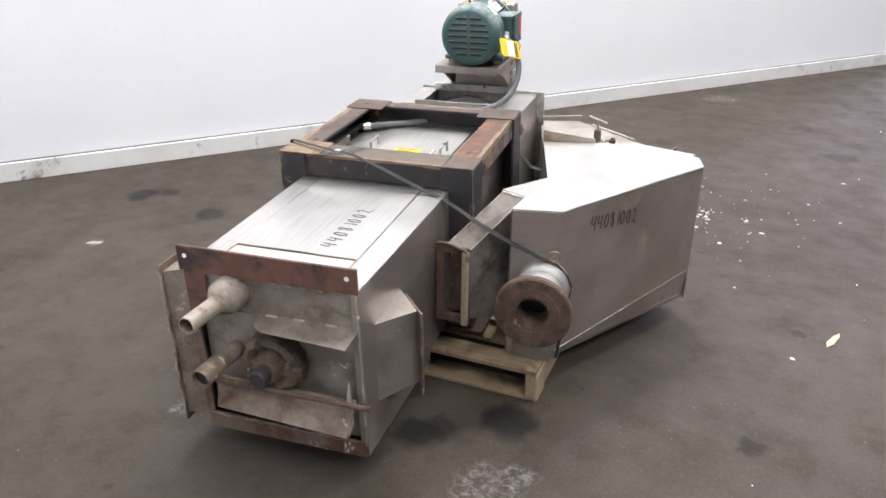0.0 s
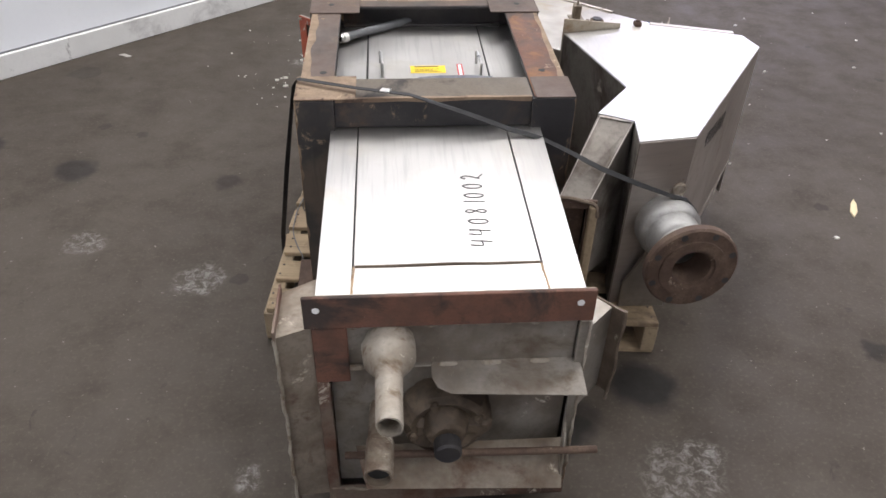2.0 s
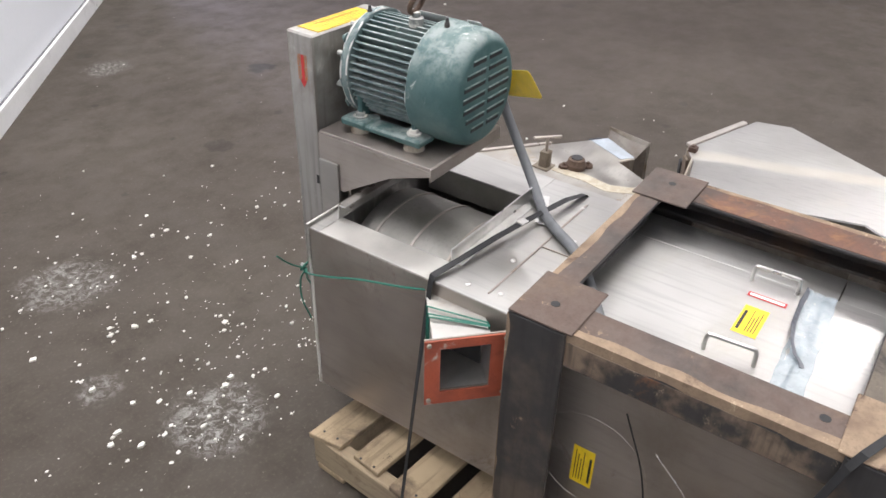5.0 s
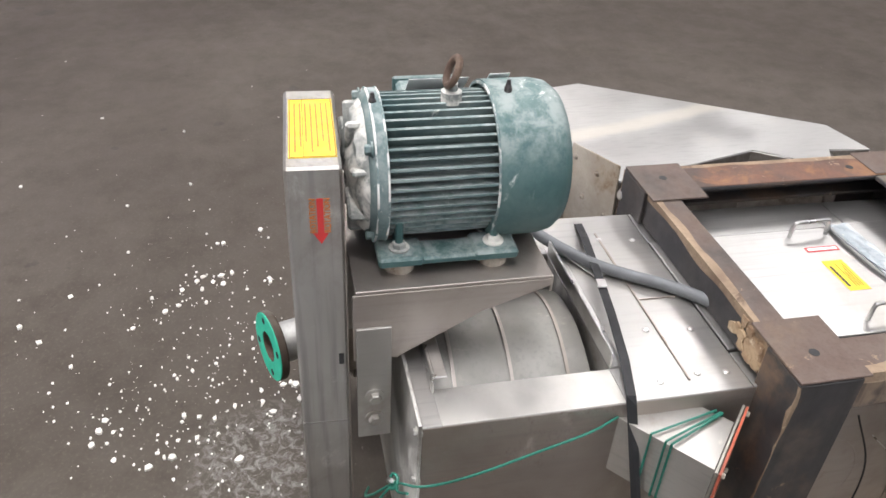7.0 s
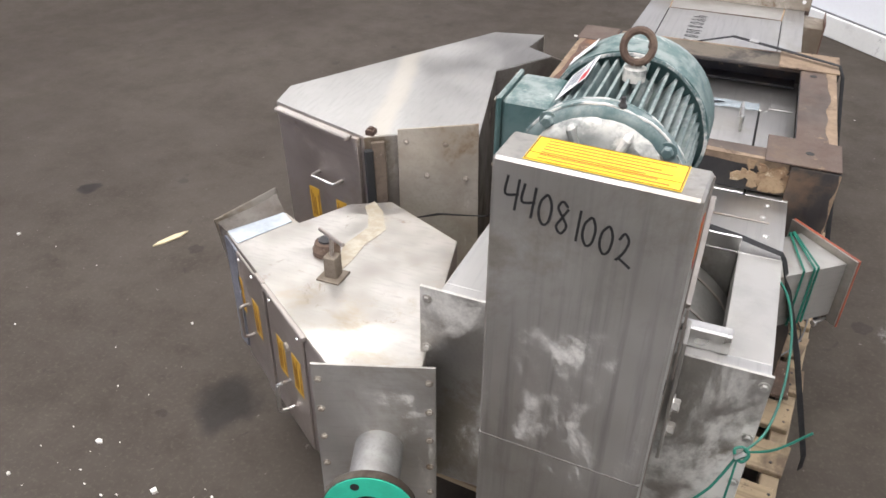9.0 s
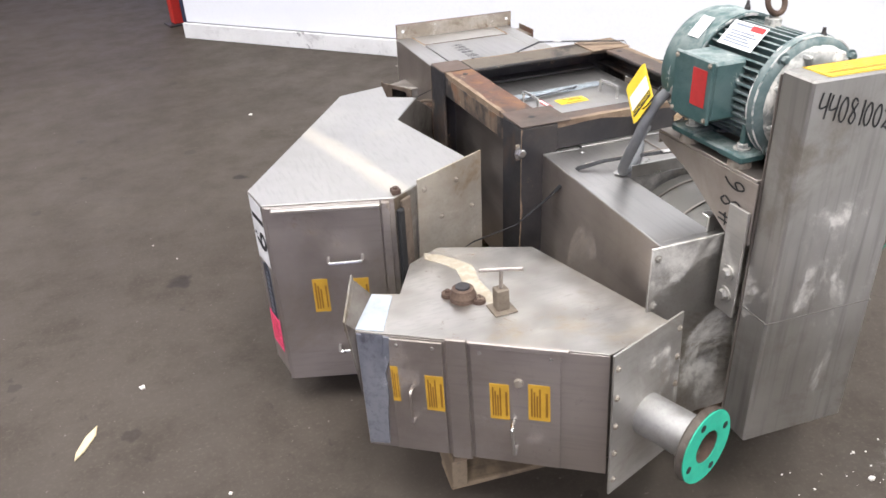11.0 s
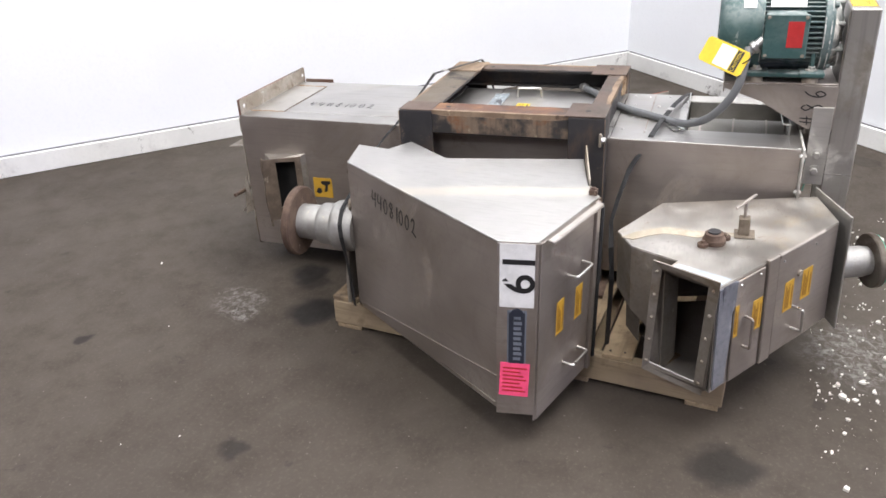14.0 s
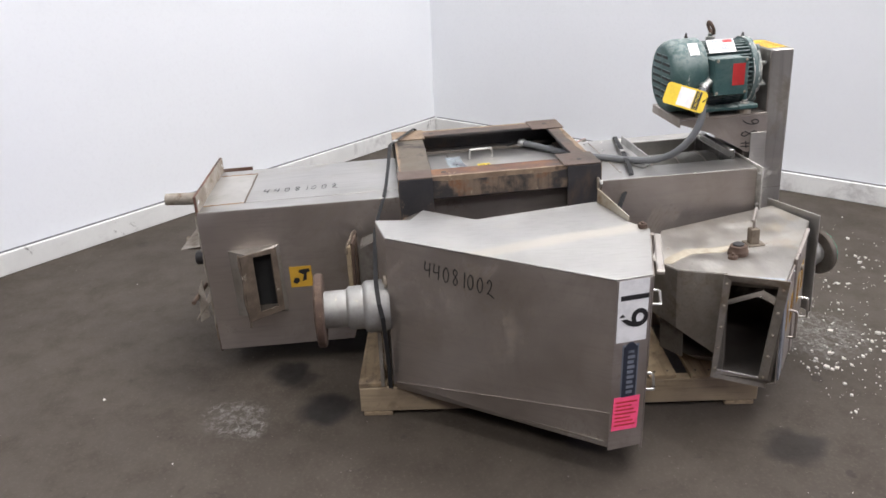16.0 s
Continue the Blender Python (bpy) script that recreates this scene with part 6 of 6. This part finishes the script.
part("stain_run", prism([(0.690, 1.446), (0.650, 1.482), (0.607, 1.556), (0.612, 1.590), (0.622, 1.628), (0.618, 1.690), (0.621, 1.742), (0.640, 1.748), (0.650, 1.700), (0.664, 1.645), (0.655, 1.600), (0.650, 1.560), (0.672, 1.515), (0.700, 1.480)], ZH + 0.0003, ZH + 0.0012, 0), surface("cream_residue", (0.46, 0.42, 0.34), (0.36, 0.31, 0.23), 30, lo=0.35, hi=0.6, rough=0.6, metal=0.35, grain=100, bump_strength=0.2), small, "dried cream residue")
fv = Vector((PB[1][0] - PB[0][0], PB[1][1] - PB[0][1], 0))
mF = on((PB[0][0], PB[0][1], 0), fv, (0, 0, 1))
fn = mF.to_3x3() @ Vector((0, 0, 1))
part("front_side", panel(PB[0], PB[1], ZH0, ZH - 0.005), steel_side, small)
for x0, x1, lab in ((0.070, 0.188, "steel door with grey tape beside it"), (0.246, 0.430, "steel door with two amber labels")):
    dr = part("door_panel", box((x0, ZH0 + 0.004, 0.0005), (x1, ZH - 0.008, 0.006), 0.0015, m=mF), steel_side, small, lab)
    xm = (x0 + x1) / 2
    if x0 < 0.1:
        part("pull_handle", handle(mF @ Vector((0.116, 0.305, 0.006)), mF @ Vector((0.118, 0.392, 0.006)), fn, 0.004, 0.022), steel_side, dr)
        cells = ((0.072, 0.016, 0.348), (0.146, 0.040, 0.333))
    else:
        part("pull_handle", handle(mF @ Vector((0.338, 0.262, 0.006)), mF @ Vector((0.334, 0.332, 0.006)), fn, 0.004, 0.03), steel_bright, dr)
        cells = ((0.284, 0.041, 0.331), (0.364, 0.045, 0.338))
        part("latch_boss", turned([(0, 0.010), (0.006, 0.009)], mF @ Vector((0.345, 0.430, 0.006)), fn, None, 14), steel_caked, dr)
    for lx, lw, lz in cells:
        sticker("warning_label", mF @ Matrix.Translation((lx, lz, 0.0058)), lw, 0.091, amber, dr, "amber warning label", 4 if lw > 0.03 else 2, print_brown, False, 0.1, 0.3)
    for hx in (x0 + 0.02, x1 - 0.02):
        part("screw", turned([(0, 0.004), (0.003, 0.003)], mF @ Vector((hx, ZH - 0.022, 0.006)), fn, None, 10), steel_bright, dr)
part("door_edge", box((0.196, ZH0, 0.0005), (0.240, ZH + 0.006, 0.010), 0.002, m=mF), steel_side, small)
part("top_edge", box((0.242, ZH - 0.006, 0.0005), (0.446, ZH + 0.006, 0.012), 0.002, m=mF), steel_side, small)
part("tape_patch", prism([(0.004, ZH0 + 0.01), (0.050, ZH0 + 0.014), (0.054, 0.300), (0.061, 0.360), (0.059, 0.420), (0.072, 0.452), (0.076, ZH - 0.006), (0.004, ZH - 0.004)], 0.001, 0.0064, 0.0005, m=mF), tape_dark, small, "blue-grey tape over the corner")
part("tape_top", prism([(0.934, 1.699), (0.862, 1.578), (0.822, 1.606), (0.882, 1.734)], ZH + 0.0005, ZH + 0.0022, 0.0004), tape_grey, small, "silver tape along the window edge")
part("tape_flap", prism([(0.018, ZH - 0.052), (0.040, ZH - 0.064), (0.060, ZH - 0.040), (0.064, ZH + 0.001), (0.016, ZH + 0.001)], 0.0066, 0.0078, 0.0003, m=mF), tape_dark, small)
for a, b, mat in ((2, 3, steel_side), (3, 4, steel_side), (4, 5, steel_dirty), (5, 6, steel_dirty), (6, 7, steel_dirty)):
    low = {2: (0.26, 0.30), 3: (0.30, 0.34), 4: (0.34, 0.32), 5: (0.32, 0.225), 6: (0.225, ZH0 - 0.005)}[a]
    u2 = Vector((PB[b][0] - PB[a][0], PB[b][1] - PB[a][1], 0))
    part("side_sheet", prism([(0, low[0]), (u2.length, low[1]), (u2.length, ZH - 0.005), (0, ZH - 0.005)], -0.003, 0, 0.0006, m=on((*PB[a], 0), u2, (0, 0, 1))), mat, small)
# window neck and its flat bolted frame, leaning out at the top
RIM = [Vector(p) for p in ((0.883, 1.530, 0.230), (0.912, 1.684, 0.186), (0.955, 1.709, 0.547), (0.895, 1.551, 0.563))]
HOLE = [Vector(p) for p in ((0.8825, 1.549, 0.252), (0.9045, 1.664, 0.221), (0.944, 1.683, 0.530), (0.8945, 1.572, 0.540))]
# neck coloured dark for the shade inside the window
part("window_neck", loft([p.lerp((RIM[0] + RIM[2]) / 2, 0.05) for p in RIM], [(0.862, 1.572, ZH0), (0.925, 1.694, ZH0), (0.930, 1.700, ZH - 0.002), (0.860, 1.574, ZH - 0.002)]), steel_grime_shade, small, "short sheet neck behind the window frame, darkened for inner shade")
wf = part("window_frame", frame_plate(RIM, HOLE, 0.004), steel_dirty, small, "flat bolted window frame")
wn = (RIM[1] - RIM[0]).cross(RIM[2] - RIM[1]).normalized()
for lo, hi in ((RIM[0].lerp(HOLE[0], 0.5), RIM[3].lerp(HOLE[3], 0.5)), (RIM[1].lerp(HOLE[1], 0.5), RIM[2].lerp(HOLE[2], 0.5))):
    for k in range(5):
        part("bolt", bolt(lo.lerp(hi, 0.06 + 0.22 * k) + wn * 0.003, wn, 0.0038, 0.005), steel_caked, wf)
part("worn_lip", rod(HOLE[0] + wn * 0.003, HOLE[1] + wn * 0.003, 0.0025), steel_bright, wf, "bright worn lower lip")
# liner sheets added to close the inside, coloured dark for its shade
CENTRE = Vector((0.68, 1.72))
for a in (1, 2, 3, 4):
    p, q = (Vector(PB[k]).lerp(CENTRE, 0.10) for k in (a, a + 1))
    part("inner_sheet", panel(tuple(p), tuple(q), ZH0, ZH - 0.006), steel_grime_shade, small)
part("inner_floor", prism([tuple(Vector(p).lerp(Vector((0.74, 1.68)), 0.04)) for p in (PB[0], PB[1], PB[6], PB[7])], ZH0 - 0.003, ZH0, 0), steel_hopper, small)
cone = bmesh.new()
top_r = [bm_v for bm_v in (cone.verts.new((*Vector(p).lerp(Vector((0.66, 1.70)), 0.22), ZH0 - 0.003)) for p in PB)]
bot_r = [cone.verts.new((*Vector(p).lerp(Vector((0.60, 1.66)), 0.62), PAL_Z + 0.024)) for p in PB]
for i in range(len(PB)):
    j = (i + 1) % len(PB)
    cone.faces.new((bot_r[i], bot_r[j], top_r[j], top_r[i]))
cone.faces.new(top_r)
cone.faces.new(bot_r[::-1])
part("lower_cone", cone, steel_side, small, "tapered lower body")
# end plate, pipe and green flange
ev = Vector((0.172, 0.060, 0)).normalized()
en = Vector((-ev.y, ev.x, 0))
mE = on((0.502, 2.026, 0), -ev, (0, 0, 1))
part("end_plate", prism([(-0.02, 0.185), (0.20, 0.185), (0.20, 0.535), (-0.02, 0.535)], 0, 0.005, 0.001, m=mE), steel_dusty, small, "dusty bolted end plate")
for k in range(5):
    for sx in (-0.008, 0.188):
        part("bolt", bolt(mE @ Vector((sx, 0.22 + 0.07 * k, 0.005)), en, 0.005, 0.005), steel_caked, small)
pc = Vector((0.412, 2.0, 0.335))
part("pipe_stub", turned([(0, 0.046), (0.10, 0.046), (0.12, 0.042), (0.123, 0.042), (0.123, 0.0362), (0.05, 0.0362)], pc, en, None, 32), galvanised, small, smooth=True)
gf = part("pipe_flange", turned([(0.122, 0.036), (0.122, 0.078), (0.126, 0.081), (0.140, 0.081), (0.140, 0.036)], pc, en, None, 44, True), steel_grime_shade, small, "dark pipe flange with a sea-green painted face", smooth=True)
part("green_face", turned([(0.1405, 0.036), (0.1405, 0.0795), (0.1425, 0.0795), (0.1425, 0.036)], pc, en, None, 44, True), flange_green, gf, "sea-green flange face")
part("bore", tube(pc + en * 0.08, pc + en * 0.141, 0.0359, 0.002), rust_brown, gf)
eq = en.to_track_quat("Z", "Y").to_matrix()
for i in range(4):
    a = radians(90 * i + 20)
    part("bolt_hole", turned([(0.143, 0.008), (0.1437, 0.008)], pc + eq @ Vector((0.062 * math.cos(a), 0.062 * math.sin(a), 0)), en, None, 14), black_void, gf)
# T-handle valve and bearing on top
block_brown = surface("browned_valve_steel", (0.20, 0.165, 0.125), (0.12, 0.092, 0.066), 30, rough=0.6, metal=0.3, grain=160, grain_amount=0.4, bump_strength=0.4)
th = part("valve_stem", box((0.612, 1.748, ZH), (0.640, 1.776, ZH + 0.052), 0.002), block_brown, small, "square valve stem block")
part("stem_foot", box((0.600, 1.738, ZH), (0.652, 1.790, ZH + 0.004), 0.001), block_brown, th)
part("stem_rod", rod((0.626, 1.762, ZH + 0.052), (0.624, 1.762, ZH + 0.095), 0.0045), steel_side, th)
part("cross_bar", rod((0.664, 1.738, ZH + 0.092), (0.584, 1.786, ZH + 0.100), 0.0045), steel_side, th, "T-shaped cross bar")
fb = part("flange_bearing", turned([(0, 0.030), (0.012, 0.030), (0.016, 0.027), (0.028, 0.024), (0.030, 0.017)], (0.684, 1.688, ZH), (0, 0, 1), None, 28), rust_brown, small, "rusty two-bolt flange bearing", smooth=True)
part("bearing_insert", turned([(0, 0.017), (0.006, 0.016)], (0.684, 1.688, ZH + 0.028), (0, 0, 1), None, 24), bar_black, fb)
for dx, dy in ((0.026, -0.027), (-0.026, 0.027)):
    part("ear", turned([(0, 0.015), (0.009, 0.014)], (0.684 + dx, 1.688 + dy, ZH), (0, 0, 1), None, 16), rust_brown, fb)
    part("bolt", bolt((0.684 + dx, 1.688 + dy, ZH + 0.009), (0, 0, 1), 0.006, 0.008), rust_brown, fb)

# ---------------------------------------------------------------- straps and loose wires
UP = (0, 0, 1)
strap = thing("packing_strap", Matrix(), "black plastic packing strap over the stand and hopper", "strap", "packing straps")
part("band", ribbon([(-0.392, 0.957, 0.03), (-0.388, 0.950, 0.119), (-0.345, 0.865, 0.40), (-0.298, 0.785, 0.675), (-0.286, 0.772, 0.699), (-0.15, 0.715, 0.702), (-0.02, 0.668, 0.706), (0.12, 0.655, 0.662), (0.22, 0.643, 0.628), (0.294, 0.632, 0.610), (0.362, 0.615, 0.582), (0.437, 0.597, 0.548), (0.53, 0.594, 0.507), (0.632, 0.592, 0.468), (0.672, 0.594, 0.456), (0.706, 0.598, 0.420), (0.718, 0.606, 0.382), (0.702, 0.612, 0.28), (0.686, 0.616, 0.119)],
                    [(-0.45, 0.9, 0), (-0.45, 0.9, 0), (-0.5, 0.85, 0.1), (-0.8, 0.5, 0.4), (-0.4, 0.1, 1), UP, UP, (0, -0.5, 1), (0.1, -0.5, 0.9), (0.3, -0.4, 0.9), (0.3, -0.5, 0.8), (0.3, -0.6, 0.8), (0.3, -0.6, 0.8), (0.3, -0.3, 1), (0.5, -0.1, 1), (1, 0, 0.5), (1, 0, 0), (1, -0.6, 0), (1, -0.6, 0)], 0.0135), strap_black, strap)
part("buckle", box((-0.012, -0.009, -0.001), (0.012, 0.009, 0.003), 0.001, m=on((-0.075, 0.688, 0.706), (0.94, -0.33, 0.03), (0.33, 0.94, 0))), steel_bright, strap, "bright strap seal")
strap = thing("packing_strap", Matrix(), "black plastic packing strap over the rear of the trough", "strap", "packing straps")
part("band", ribbon([(-0.364, 1.54, 0.08), (-0.362, 1.54, 0.122), (-0.285, 1.553, 0.40), (-0.212, 1.568, 0.625), (-0.204, 1.568, 0.640), (-0.13, 1.55, 0.648), (-0.02, 1.53, 0.655), (0.10, 1.51, 0.655), (0.22, 1.49, 0.652), (0.286, 1.478, 0.640), (0.300, 1.468, 0.62), (0.34, 1.425, 0.545), (0.42, 1.405, 0.475), (0.54, 1.402, 0.452), (0.64, 1.418, 0.42), (0.676, 1.430, 0.34), (0.682, 1.432, 0.119)],
                    [(-0.81, 0.58, 0), (-0.81, 0.58, 0), (-0.81, 0.58, 0), (-0.9, 0.3, 0), (-0.5, 0, 1), UP, UP, UP, UP, (0.6, 0, 1), (1, 0, 0.3), (0.8, -0.45, 0.3), (0.8, -0.45, 0.3), (0.8, -0.45, 0.3), (0.8, -0.1, 0), (0.8, 0.8, 0), (0.8, 0.8, 0)], 0.016, 0.0014), strap_black, strap)
part("buckle", box((-0.012, -0.009, -0.001), (0.012, 0.009, 0.003), 0.001, m=on((0.06, 1.517, 0.657), (0.98, -0.17, 0), (0.17, 0.98, 0))), steel_bright, strap, "bright strap seal")
gw = thing("green_wire", Matrix(), "loose green wire trailing from the spout over the trough end", "wire")
part("strand", cable([(-0.207, 1.585, 0.600), (-0.228, 1.64, 0.598), (-0.240, 1.73, 0.585), (-0.238, 1.83, 0.552), (-0.222, 1.90, 0.524), (-0.195, 1.938, 0.509)], 0.0022, None, 6), wire_green, gw)
part("strand", cable([(-0.193, 1.938, 0.508), (-0.235, 1.945, 0.540), (-0.278, 1.936, 0.586)], 0.0020, None, 6), wire_green, gw)
part("strand", cable([(-0.190, 1.941, 0.506), (-0.172, 1.962, 0.470), (-0.155, 1.975, 0.440), (-0.120, 1.985, 0.395), (-0.075, 1.975, 0.360)], 0.0024, None, 6), wire_green, gw)
part("strand", cable([(-0.190, 1.941, 0.506), (-0.186, 1.968, 0.462), (-0.182, 1.975, 0.400), (-0.170, 1.962, 0.340)], 0.0020, None, 6), wire_green, gw)
part("knot", cable([(-0.200, 1.938, 0.500), (-0.188, 1.949, 0.506), (-0.182, 1.944, 0.517), (-0.194, 1.938, 0.520), (-0.204, 1.943, 0.511), (-0.196, 1.951, 0.501), (-0.184, 1.945, 0.502)], 0.0026, None, 6), wire_green, gw, "tight knot of green wire")
part("crimp", box((-0.009, -0.004, -0.004), (0.009, 0.004, 0.004), 0.0015, m=on((-0.190, 1.949, 0.512), (0.7, 0.2, -0.6), (0.2, 0.9, 0.3))), steel_bright, gw, "bright crimped wire end")
bw = thing("black_wire", Matrix(), "thin black wire loop hanging beside the stand", "wire")
part("strand", cable([(-0.215, 1.13, 0.52), (-0.225, 1.08, 0.40), (-0.225, 1.07, 0.28), (-0.25, 1.12, 0.18), (-0.33, 1.16, 0.128), (-0.34, 1.10, 0.120), (-0.31, 1.03, 0.120)], 0.0018, None, 6), ink, bw)
gy = thing("grey_wire", Matrix(), "thin grey wire lying over the pallet boards", "wire")
part("strand", cable([(-0.262, 1.28, 0.122), (-0.33, 1.18, 0.121), (-0.352, 1.10, 0.121), (-0.358, 1.03, 0.123), (-0.358, 0.955, 0.122), (-0.338, 0.885, 0.115), (-0.320, 0.83, 0.121), (-0.322, 0.78, 0.121)], 0.0018, None, 6), conduit_grey, gy)

# ---------------------------------------------------------------- chips on the floor
chips = bmesh.new()
rng = random.Random(11)
CLUSTERS = ((-0.32, 2.22, 0.12, 150), (-0.20, 3.08, 0.18, 150), (-0.12, 2.45, 0.22, 150), (0.30, 2.30, 0.30, 190), (0.70, 2.30, 0.28, 230), (1.05, 2.30, 0.28, 150), (0.55, 2.45, 0.10, 90), (0.75, 2.25, 0.08, 70), (0.45, 2.75, 0.5, 110), (-0.4, 2.75, 0.35, 70), (0.2, 2.12, 0.2, 80),
            (1.02, 2.43, 0.045, 26), (1.12, 2.34, 0.035, 20), (1.32, 2.34, 0.02, 8), (1.00, 2.22, 0.03, 9), (1.07, 2.14, 0.02, 8), (0.51, 2.59, 0.03, 22), (0.50, 2.20, 0.05, 24), (0.39, 2.37, 0.06, 24), (0.20, 2.76, 0.03, 8), (-0.05, 2.48, 0.03, 14), (-0.46, 2.60, 0.02, 8), (-0.53, 2.30, 0.03, 12), (0.62, 2.95, 0.06, 16),
            (0.05, 3.06, 0.02, 6), (-0.28, 2.78, 0.03, 10), (0.24, 3.09, 0.06, 10), (0.74, 1.99, 0.08, 30), (0.55, 2.10, 0.06, 30),
            (1.6, 1.8, 0.8, 40), (0.9, 0.2, 0.6, 18), (1.7, 3.2, 1.2, 60), (-0.9, 1.0, 0.7, 14), (0.62, 0.12, 0.12, 25), (-0.3, 4.0, 1.0, 30))
for cx, cy, sd, n in CLUSTERS:
    for _ in range(int(n * 0.7)):
        x, y = rng.gauss(cx, sd), rng.gauss(cy, sd)
        if y - x > 3.9 or (-0.5 < x < 1.12 and 0.0 < y < 2.02):
            continue
        s = min(0.0125, (0.0021 if sd > 0.075 else 0.0042) * math.exp(rng.gauss(0.2, 0.72)))
        k, a0 = rng.randint(4, 6), rng.random() * 6.3
        el = rng.uniform(0.5, 1.0)
        poly = []
        for i in range(k):
            a = a0 + 2 * math.pi * i / k
            r = s * rng.uniform(0.6, 1.1)
            poly.append((x + r * math.cos(a), y + r * el * math.sin(a)))
        prism(poly, 0.0, s * rng.uniform(0.25, 0.7), 0, chips)
tagged(part("floor_chips", chips, flake_white), "scattered white chips and crumbs on the concrete", "debris", kind="stuff")
sl = thing("wood_splinter", pose(1.592, 1.232, 0, 0, 0, 62), "pale yellowish wood splinter lying on the floor", "debris")
part("sliver", prism([(-0.065, -0.004), (-0.02, -0.014), (0.04, -0.009), (0.066, 0.002), (0.03, 0.010), (-0.03, 0.011)], 0, 0.007, 0.002), splinter, sl)
for x, y, a, s in ((-1.51, 1.08, 20, 0.036), (-1.30, 2.62, -30, 0.032)):
    sc = thing("paper_scrap", pose(x, y, 0, 0, 0, a), "small grey paper scrap on the floor", "debris", "paper scraps")
    part("scrap", prism([(-s, -0.01), (s * 0.7, -0.014), (s, 0.008), (-s * 0.6, 0.012)], 0, 0.003, 0.0008), paper_grey, sc)
